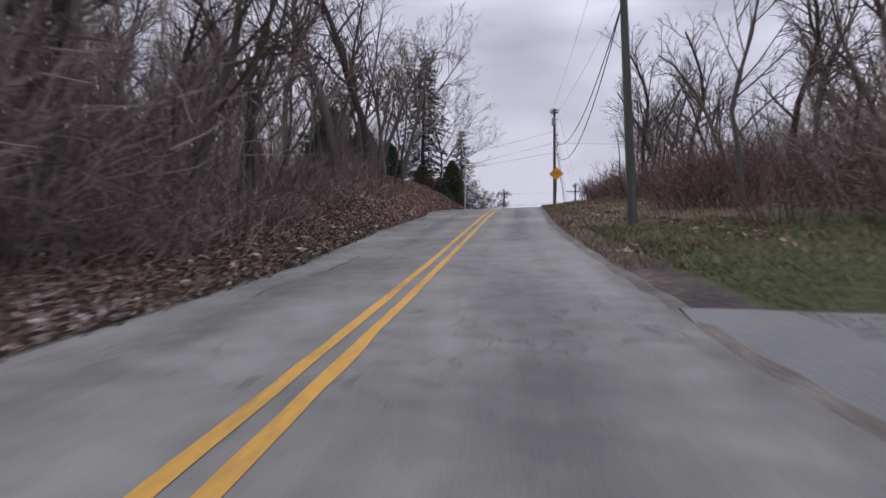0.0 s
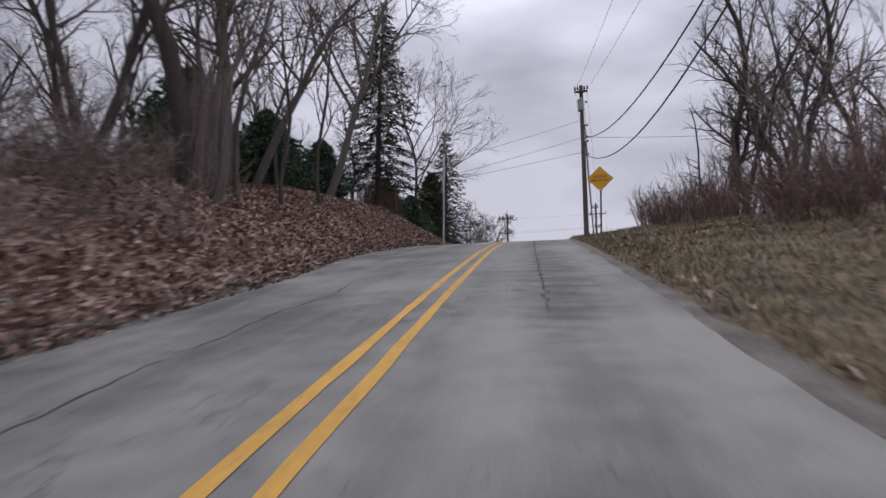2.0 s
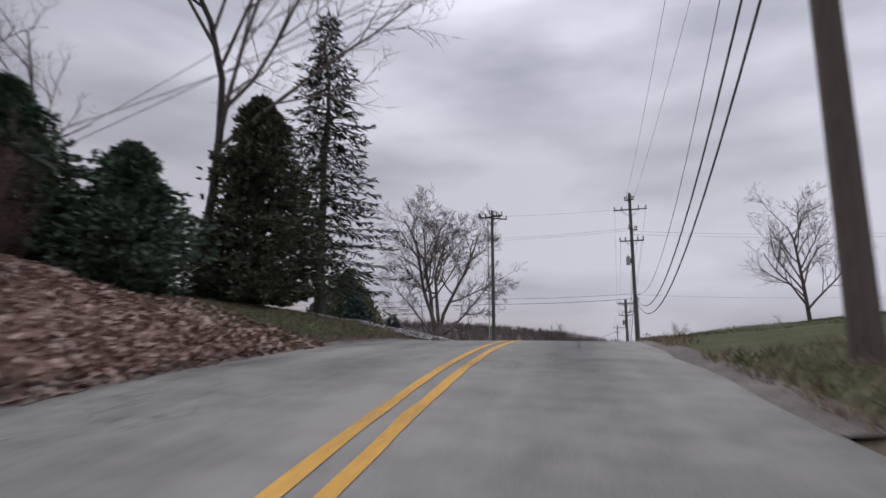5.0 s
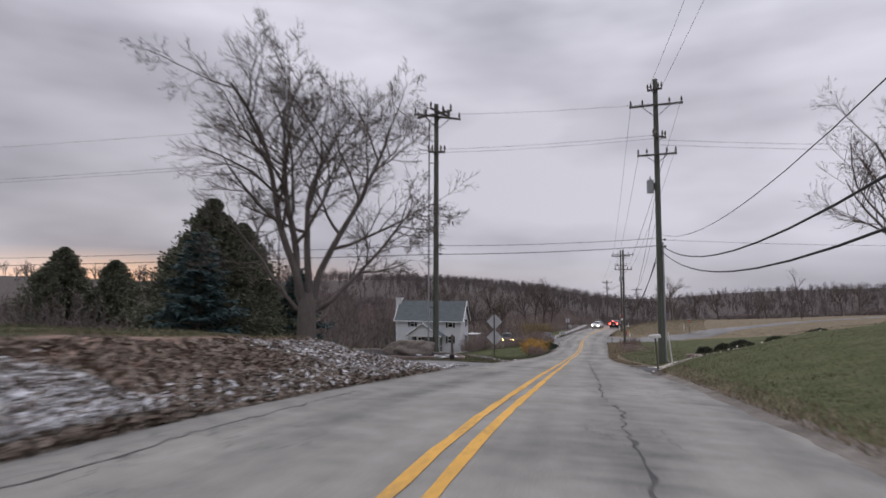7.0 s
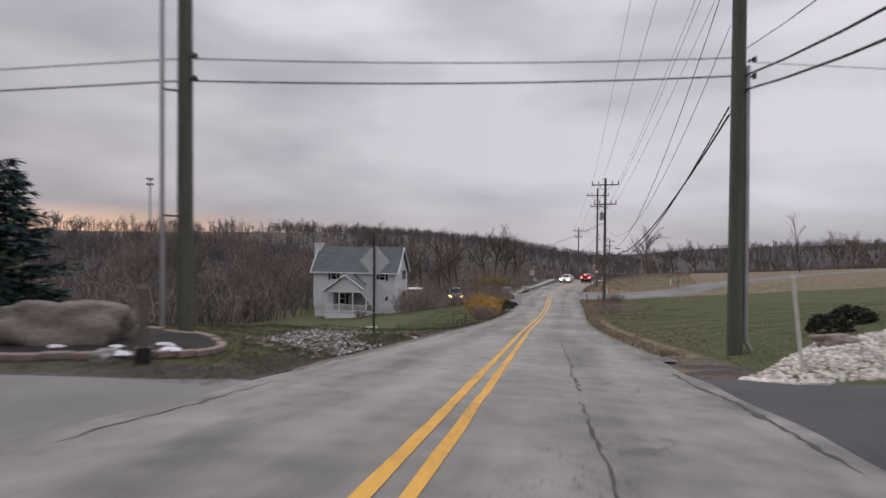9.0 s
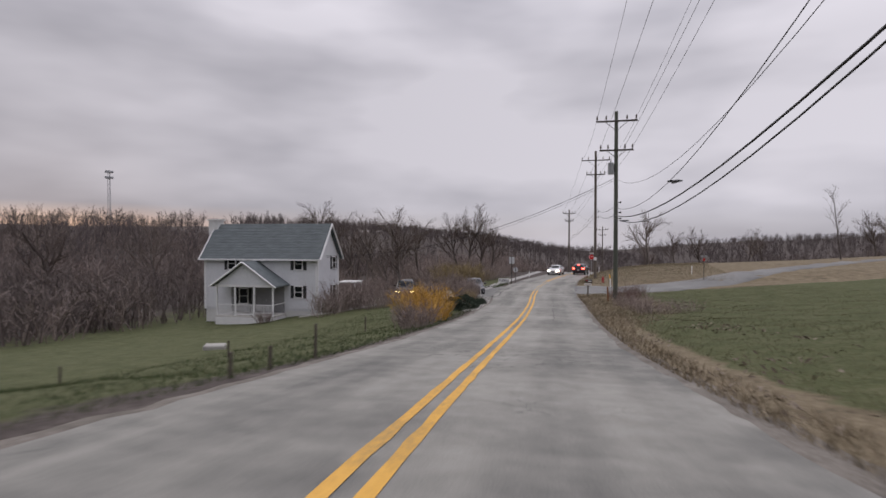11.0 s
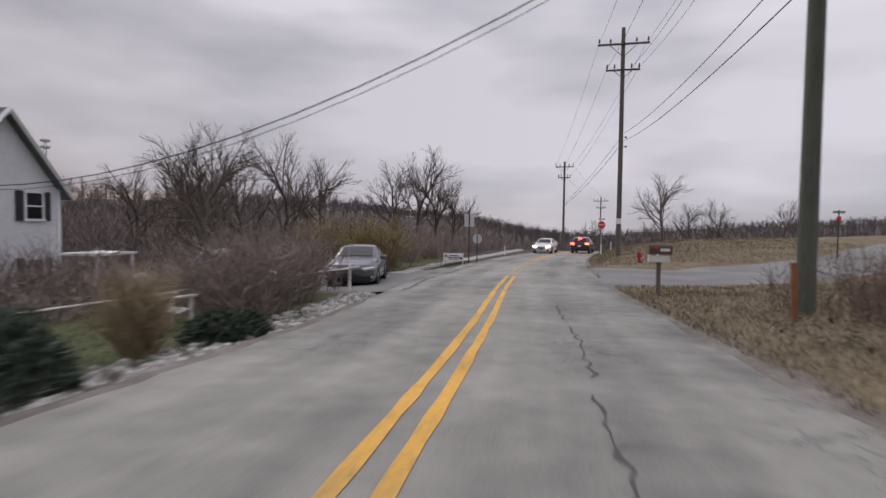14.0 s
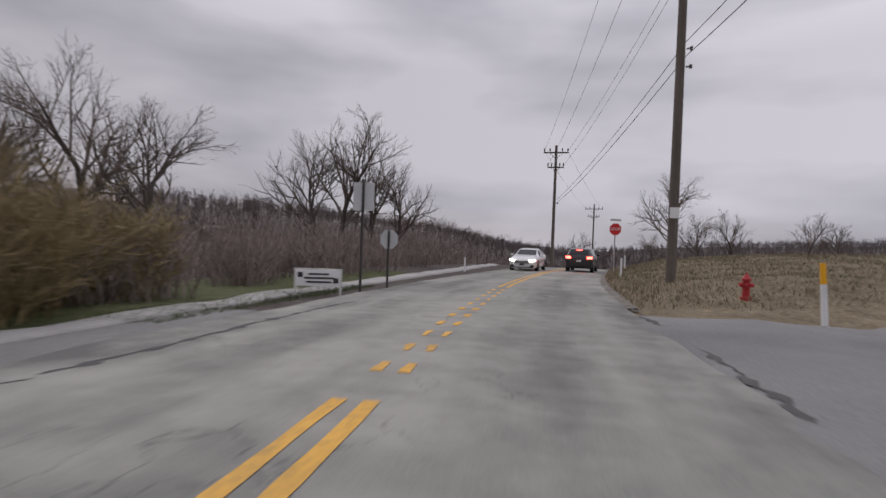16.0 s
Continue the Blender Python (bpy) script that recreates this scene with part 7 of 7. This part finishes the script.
hp("door_handle", boxes(((-24.1, HY0 - 0.09, -3.8), (0.05, 0.05, 0.12))), METAL, dr)

# front porch
PX0, PX1, PY, FLOOR, CEIL, PAPEX = -27.5, -22.3, 144.3, -4.9, -2.52, -0.52
hp("porch_floor", boxes((((PX0 + PX1) / 2, (PY + HY0) / 2, FLOOR - 0.06), (PX1 - PX0, HY0 - PY, 0.12))), DIRTYWHITE)
hp("porch_skirt", boxes((((PX0 + PX1) / 2, PY + 0.04, FLOOR - 0.55), (PX1 - PX0, 0.06, 0.86)), ((PX1 - 0.03, (PY + HY0) / 2, FLOOR - 0.55), (0.06, HY0 - PY - 0.1, 0.86))), WHITE)
for x in (PX0 + 0.1, PX0 + 1.75, PX0 + 3.45, PX1 - 0.1):
    hp("porch_post", boxes(((x, PY + 0.1, (FLOOR + CEIL) / 2), (0.12, 0.12, CEIL - FLOOR))), WHITE)
hp("porch_beam", boxes((((PX0 + PX1) / 2, PY + 0.1, CEIL + 0.08), (PX1 - PX0 + 0.1, 0.14, 0.2)), ((PX1 - 0.05, (PY + HY0) / 2, CEIL + 0.08), (0.14, HY0 - PY, 0.2)), ((PX0 + 0.05, (PY + HY0) / 2, CEIL + 0.08), (0.14, HY0 - PY, 0.2))), WHITE)
# a sheet before the siding, painted grey for the shade under the roof
hp("porch_shade_panel", boxes((((PX0 + PX1) / 2, HY0 - 0.05, (FLOOR + CEIL) / 2), (PX1 - PX0 - 0.3, 0.04, CEIL - FLOOR - 0.1))), SHADEDPORCH, label="porch wall panel with its shade painted in grey")
hp("porch_ceiling", boxes((((PX0 + PX1) / 2, (PY + HY0) / 2, CEIL + 0.02), (PX1 - PX0 - 0.2, HY0 - PY - 0.2, 0.04))), DIRTYWHITE)
rl = hp("porch_railing", boxes((((PX0 + PX1) / 2, PY + 0.1, FLOOR + 0.9), (PX1 - PX0, 0.08, 0.06)), (((PX0 + PX1) / 2, PY + 0.1, FLOOR + 0.12), (PX1 - PX0, 0.06, 0.06)), ((PX1 - 0.1, (PY + HY0) / 2, FLOOR + 0.9), (0.08, HY0 - PY, 0.06))), WHITE)
x = PX0 + 0.2
while x < PX1 - 0.15:
    hp("baluster", boxes(((x, PY + 0.1, FLOOR + 0.5), (0.04, 0.04, 0.78))), WHITE, rl)
    x += 0.15
pm = (PX0 + PX1) / 2 - 0.0
gabp = lambda z: ((z - CEIL - 0.15) / (PAPEX - CEIL - 0.15) * (PX1 - PX0) / 2, (PX1 - PX0) - (z - CEIL - 0.15) / (PAPEX - CEIL - 0.15) * (PX1 - PX0) / 2)
hp("porch_gable", clapboards("x", 0, PX1 - PX0, CEIL + 0.18, PAPEX - 0.08, lambda s, o, z: (PX0 + s, PY + 0.05 - o, z), top=gabp), SIDING)
for s in (-1, 1):
    xe = pm + s * ((PX1 - PX0) / 2 + 0.35)
    ze = CEIL + 0.0
    bm = bmesh.new()
    quad(bm, (xe, PY - 0.3, ze), (pm, PY - 0.3, PAPEX), (pm, HY0, PAPEX), (xe, HY0, ze))
    r = bmesh.ops.extrude_face_region(bm, geom=bm.faces[:])
    bmesh.ops.translate(bm, vec=(0, 0, 0.09), verts=[v for v in r["geom"] if isinstance(v, bmesh.types.BMVert)])
    bmesh.ops.recalc_face_normals(bm, faces=bm.faces)
    hp("porch_roof", bm, ROOF, label="dark grey-green shingle porch roof")
    hp("rake_trim", rods(((xe, PY - 0.3, ze - 0.02), (pm, PY - 0.3, PAPEX + 0.04), 0.075, 0.075, 4)), WHITE)
hp("porch_lamp", rods(((pm, PY - 0.02, -1.05), (pm, PY - 0.02, -0.95), 0.09, 0.06, 8)), METAL)
# small roof and posts at the back corner
bm = boxes(((-18.7, 152.2, -2.6), (1.8, 2.3, 0.1)))
hp("side_porch_roof", bm, WHITE)
for y in (151.3, 153.2):
    hp("side_porch_post", boxes(((-17.95, y, -3.8), (0.1, 0.1, 2.4))), WHITE)
hp("side_porch_floor", boxes(((-18.7, 152.2, -4.95), (1.8, 2.3, 0.15))), DIRTYWHITE)
bush("porch_bush", -22.6, 143.4, 92, 60, 1.0, 1.2, 10, BRUSH, "small bare bush before the porch")
bush("house_bush", -18.6, 146.0, 93, 60, 1.7, 1.6, 12, PALETWIG, "pale bare bush at the house corner")


# ---- vehicles ----
def paint(name, color):
    return shade(name, [tuple(c * 0.85 for c in color), color], 1.0, 0.26, 0.2, coat=0.5, spec=0.4)


RUBBER = shade("tyre_rubber", [(0.015, 0.015, 0.015), (0.03, 0.03, 0.03)], 6, 0.9)
RIM = shade("alloy_rim", [(0.3, 0.3, 0.31), (0.42, 0.42, 0.43)], 4, 0.35, 0.8)
CHROME = shade("chrome", [(0.6, 0.6, 0.62), (0.75, 0.75, 0.77)], 4, 0.15, 0.95)
LENS = shade("lamp_glass", [(0.5, 0.5, 0.52), (0.7, 0.7, 0.72)], 4, 0.1, 0.2)
REDLENS = shade("red_lens", [(0.3, 0.01, 0.01), (0.4, 0.02, 0.02)], 4, 0.2)
LIT = glow("lit_headlamp", (1.0, 0.93, 0.7), 22)
AMBER = glow("lit_amber_lamp", (1.0, 0.62, 0.2), 18)
BRAKE = glow("lit_brake_lamp", (1.0, 0.03, 0.02), 34)


def car(name, at, turn, size, kind, body_mat, label, front=None, rear=None):
    """A car heading along its own -y. size: length, width, height."""
    L, Wd, H = size
    e = thing(name, at, label, "car", turn=turn)
    r = 0.228 * H
    # stations: place along the length, underside, belt, top, half width, half width of the top
    if kind == "sedan":
        st = [(-.5, .2, .38, .41, .6, .48), (-.493, .15, .45, .485, .8, .66), (-.475, .12, .5, .55, .9, .74), (-.43, .12, .545, .605, .965, .79), (-.35, .12, .58, .65, 1, .81), (-.25, .12, .61, .685, 1, .81), (-.2, .12, .625, .7, 1, .8), (-.04, .12, .65, .965, 1, .69),
              (.08, .12, .66, 1.0, 1, .67), (.2, .12, .67, .985, 1, .66), (.29, .12, .68, .925, 1, .665), (.36, .12, .685, .84, .995, .7), (.42, .13, .69, .765, .975, .75), (.465, .15, .685, .75, .94, .75), (.49, .2, .665, .72, .87, .70), (.5, .3, .6, .65, .78, .6)]
        screen, rear_glass, side_glass, pillars = (-.19, -.05), (.295, .405), (-.125, .345), ((.075, .1), (.262, .28))
    else:
        st = [(-.5, .28, .46, .49, .62, .5), (-.485, .18, .53, .56, .82, .68), (-.44, .15, .575, .62, .95, .78), (-.34, .15, .605, .655, 1, .84), (-.22, .15, .63, .68, 1, .86), (-.14, .15, .64, .85, 1, .79), (-.07, .15, .645, .96, 1, .74),
              (.08, .15, .65, 1.0, 1, .72), (.3, .15, .66, .985, 1, .71), (.42, .16, .665, .94, .99, .7), (.465, .18, .665, .83, .97, .74), (.49, .22, .65, .71, .93, .78), (.5, .3, .6, .63, .88, .76)]
        screen, rear_glass, side_glass, pillars = (-.21, -.07), (.425, .485), (-.13, .42), ((.065, .09), (.27, .29))
    tab = np.array(st)
    ys = np.unique(np.concatenate((np.linspace(-.5, .5, 49), tab[:, 0], (*screen, *rear_glass, *side_glass), *pillars)))
    sm = np.array([np.interp(ys, tab[:, 0], tab[:, k]) for k in range(1, 6)])
    for _ in range(3):      # soften the lines between stations
        sm[:, 1:-1] = 0.25 * sm[:, :-2] + 0.5 * sm[:, 1:-1] + 0.25 * sm[:, 2:]
    rings = []
    for y, (zb, zs, zt, w, wt) in zip(ys, sm.T):
        w, wt = w * Wd / 2, wt * Wd / 2
        up = zt - zs
        half = [(0, zb), (w * .82, zb), (w * .95, zb + .05), (w * .995, zb + .3 * (zs - zb)), (w, zb + .62 * (zs - zb)), (w * .985, zs - .04), (w * .945, zs), (wt + .06 * (w * .945 - wt), zs + .88 * up), (wt * .9, zs + .965 * up), (wt * .55, zt - .004), (0, zt)]
        rings.append([Vector((x, y * L, z * H)) for x, z in half] + [Vector((-x, y * L, z * H)) for x, z in half[-2:0:-1]])
    m = len(rings[0])
    glass = {}
    fs = []
    within = lambda y, ab: ab[0] - 1e-6 <= y <= ab[1] + 1e-6
    for i in range(len(ys) - 1):
        yc = (ys[i] + ys[i + 1]) / 2
        for k in range(m):
            j = (k + 1) % m
            row = min(k, m - 1 - k)
            f = (i * m + k, i * m + j, (i + 1) * m + j, (i + 1) * m + k)
            if row == 6 and within(yc, side_glass) and not any(within(yc, p) for p in pillars):
                glass.setdefault(("side_window", k < m / 2, sum(yc > p[0] for p in pillars)), []).append(f)
            elif row >= 8 and within(yc, screen):
                glass.setdefault(("windscreen", 0, 0), []).append(f)
            elif row >= 8 and within(yc, rear_glass):
                glass.setdefault(("rear_window", 0, 0), []).append(f)
            else:
                fs.append(f)
    fs.append(tuple(range(m))[::-1])
    fs.append(tuple(range((len(ys) - 1) * m, len(ys) * m)))
    V = [v for ring in rings for v in ring]
    body = raw("body", V, fs, body_mat, e, smooth=True)
    for (gname, _, _), gf in glass.items():
        ids = sorted({i for f in gf for i in f})
        at_ = {v: k for k, v in enumerate(ids)}
        g = raw(gname, [V[i] for i in ids], [tuple(at_[i] for i in f) for f in gf], GLASS, e, smooth=True)
    for s in (-1, 1):
        part("window_trim", rods(*[((s * .955 * Wd / 2, q0 * L, .675 * H), (s * .955 * Wd / 2, q1 * L, .69 * H), .012, .012, 5) for q0, q1 in ((-.1, .12), (.12, .34))]), CHROME, e)
        part("mirror", boxes(((s * (Wd / 2 + .09), -.15 * L, .69 * H), (.2, .1, .13), None, .02)), body_mat, e)
        for d in (-.02, .19):
            part("door_handle", boxes(((s * Wd / 2 * .99, d * L, .56 * H), (.03, .18, .03))), CHROME, e)
        part("sill_trim", boxes(((s * Wd / 2 * .98, .02 * L, .2 * H), (.03, .5 * L, .03))), CHROME, e)
        part("headlamp", boxes(((s * Wd * .36, -.48 * L, .475 * H), (.4, .16, .09), Matrix.Rotation(s * .5, 4, "Z") @ Matrix.Rotation(-s * .12, 4, "Y"), .03)), front or LENS, e)
        part("fog_lamp", boxes(((s * Wd * .36, -.485 * L, .27 * H), (.26, .08, .06))), LENS, e)
        part("tail_lamp", boxes(((s * Wd * .38, .489 * L, .6 * H), (.34, .14, .17), Matrix.Rotation(-s * .3, 4, "Z"), .02)), rear or REDLENS, e)
        for y in (-.29, .295):
            w = part("wheel", rods(((s * (Wd / 2 - .2), y * L, r), (s * (Wd / 2 + .012), y * L, r), r, r, 24)), RUBBER, e, "black tyre on an alloy rim")
            # no arch is cut; a black disc paints the shaded gap round the tyre
            part("arch_shade_disc", rods(((s * (Wd / 2 - .12), y * L, r * 1.03), (s * (Wd / 2 + .003), y * L, r * 1.03), r * 1.14, r * 1.14, 24)), BLACK, e)
            part("rim", rods(((s * (Wd / 2 + .0), y * L, r), (s * (Wd / 2 + .022), y * L, r), r * .7, r * .66, 20)), RIM, w)
            bm = bmesh.new()
            for q in range(5):
                t = 2 * math.pi * q / 5
                rod(bm, (s * (Wd / 2 + .03), y * L, r), (s * (Wd / 2 + .026), y * L + r * .62 * math.cos(t), r + r * .62 * math.sin(t)), .03, .022, 5)
            part("spokes", bm, BLACK, w)
    g = part("grille", boxes(((0, -.496 * L, .4 * H), (Wd * .52, .08, .18), None, .03)), BLACK, e)
    for k in range(5):
        part("grille_bar", boxes(((0, -.502 * L, (.355 + .023 * k) * H), (Wd * .5, .07, .02))), CHROME, g)
    part("lower_intake", boxes(((0, -.488 * L, .235 * H), (Wd * .84, .1, .2), None, .03)), BLACK, e)
    part("plate_bar", boxes(((0, -.51 * L, .31 * H), (.3, .012, .13))), DARKMETAL, e)
    part("plate_bar", boxes(((0, .505 * L, .47 * H), (.3, .012, .13))), DIRTYWHITE, e)
    if rear:
        part("high_brake_lamp", boxes(((0, .44 * L, .9 * H), (.34, .06, .05))), rear, e)
    return e


car("sedan", (-6.7, 150.3, gz(-6.7, 150.3) + 0.03), 9, (4.1, 1.64, 1.3), "sedan", paint("grey_car_paint", (0.085, 0.09, 0.105)), "dark grey four-door sedan parked on the roadside pull-off")
car("suv", (rx(188, 1.7), 188, float(road_z(188)) + 0.03), 166, (4.5, 1.8, 1.65), "suv", paint("dark_car_paint", (0.035, 0.035, 0.04)), "dark sport utility car with lit brake lamps on the road", rear=BRAKE)
car("white_car", (rx(186, -1.65), 186, float(road_z(186)) + 0.03), -13, (4.5, 1.78, 1.45), "sedan", paint("white_car_paint", (0.7, 0.7, 0.7)), "white car with lit headlamps on the road", front=LIT)
car("pickup_car", (-13.4, 152.6, gz(-13.4, 152.6)), 12, (4.6, 1.8, 1.7), "suv", paint("brown_car_paint", (0.05, 0.045, 0.045)), "dark car with lit amber headlamps behind the brush", front=AMBER)

# ---- yard fence and far things ----
STAKE = shade("old_stake", [(0.06, 0.05, 0.042), (0.12, 0.1, 0.085)], 3, 0.9)
e = thing("fence", (-5.7, 146.3, gz(-5.7, 146.3)), "low worn white rail fence with a rope-wrapped post", "fence")
fz = gz(-5.7, 146.3)
pts = [(-5.7, 146.3), (-6.7, 143.9), (-7.6, 140.9), (-8.4, 138.2)]
for i, (x, y) in enumerate(pts):
    hgt = 0.76 if i == 0 else 0.8
    part("post", rods(((x + 5.7, y - 146.3, gz(x, y) - fz - 0.2), (x + 5.7, y - 146.3, gz(x, y) - fz + hgt), 0.05 if i == 0 else 0.045, 0.045 if i == 0 else 0.04, 8)), DIRTYWHITE, e)
for (x0, y0), (x1, y1) in zip(pts[:-1], pts[1:]):
    for h in (0.66,):
        part("rail", rods(((x0 + 5.7, y0 - 146.3, gz(x0, y0) - fz + h), (x1 + 5.7, y1 - 146.3, gz(x1, y1) - fz + h), 0.018, 0.018, 6)), DIRTYWHITE, e)
for k in range(5):
    part("rope_wrap", rods(((0, 0, 0.36 + 0.07 * k), (0.006, 0, 0.375 + 0.07 * k), 0.054, 0.054, 10)), WOODPOLE, e, "dark rope")
part("cross_piece", rods(((-0.3, -0.1, 0.62), (0.25, 0.1, 0.72), 0.025, 0.02, 6)), DIRTYWHITE, e)
for k, (x, y, h) in enumerate(((rx(115.5, -3.7), 115.5, 0.75), (rx(113.2, -3.5), 113.2, 0.42), (rx(112.0, -3.5), 112.0, 0.4), (-11.5, 121, 0.55), (-9.0, 128, 0.7), (-13, 116, 0.5))):
    ob = part("fence_stake", rods(((0, 0, -0.15), (0.02, 0, h), 0.035, 0.03, 7)), STAKE)
    tagged(ob, "short dark wooden stake in the yard grass", "stake", "yard stakes")
    ob.matrix_world = pose(x, y, gz(x, y))
ob = part("stone_slab", boxes(((0, 0, 0.08), (0.9, 0.5, 0.3), None, 0.05)), GREYSTONE)
tagged(ob, "grey low slab lying in the yard grass", "slab").matrix_world = pose(-15.0, 125.5, gz(-15, 125.5), 4, 0, 20)
# lattice mast on the ridge
mx, my = -272, 400
e = thing("radio_mast", (mx, my, gz(mx, 329)), "tall distant lattice mast on the wooded ridge", "mast")
mb = 45.7 - gz(mx, 329)
bm = bmesh.new()
for s in range(3):
    t = 2 * math.pi * s / 3
    t2 = t + 2 * math.pi / 3
    rod(bm, (1.3 * math.cos(t), 1.3 * math.sin(t), 0), (0.8 * math.cos(t), 0.8 * math.sin(t), mb), 0.14, 0.1, 5)
    for k in range(14):
        f0, f1 = k / 14, (k + 1) / 14
        r0, r1 = 1.3 - .5 * f0, 1.3 - .5 * f1
        rod(bm, (r0 * math.cos(t), r0 * math.sin(t), f0 * mb), (r1 * math.cos(t2), r1 * math.sin(t2), f1 * mb), 0.08, 0.08, 4)
part("lattice", bm, METAL, e)
for z in (mb - 0.8, mb - 4.5):
    part("antenna_ring", rods(((0, 0, z - 0.6), (0, 0, z + 0.6), 2.4, 2.4, 8)), METAL, e)
# small marker posts beside the road farther on
for x, y, h in ((rx(176, 4.3), 176, 0.9), (rx(186, 4.6), 186, 0.9), (rx(180, -4.2), 180, 0.8), (15.2, 166.5, 0.9)):
    ob = part("marker_post", rods(((0, 0, -0.2), (0, 0, h), 0.05, 0.045, 8)), WHITE)
    tagged(ob, "short white marker post in the verge", "marker post", "marker posts")
    ob.matrix_world = pose(x, y, gz(x, y))
e = thing("street_sign", (15.5, 163.2, gz(15.5, 163.2)), "thin post with a small street name plate", "road sign")
part("post", rods(((0, 0, -0.2), (0, 0, 2.6), 0.03, 0.03, 8)), DARKMETAL, e)
part("name_plate", boxes(((0, 0, 2.5), (0.6, 0.02, 0.14))), METAL, e)
part("notice_plate", boxes(((0, -0.03, 2.15), (0.2, 0.02, 0.24))), SIGNRED, e)
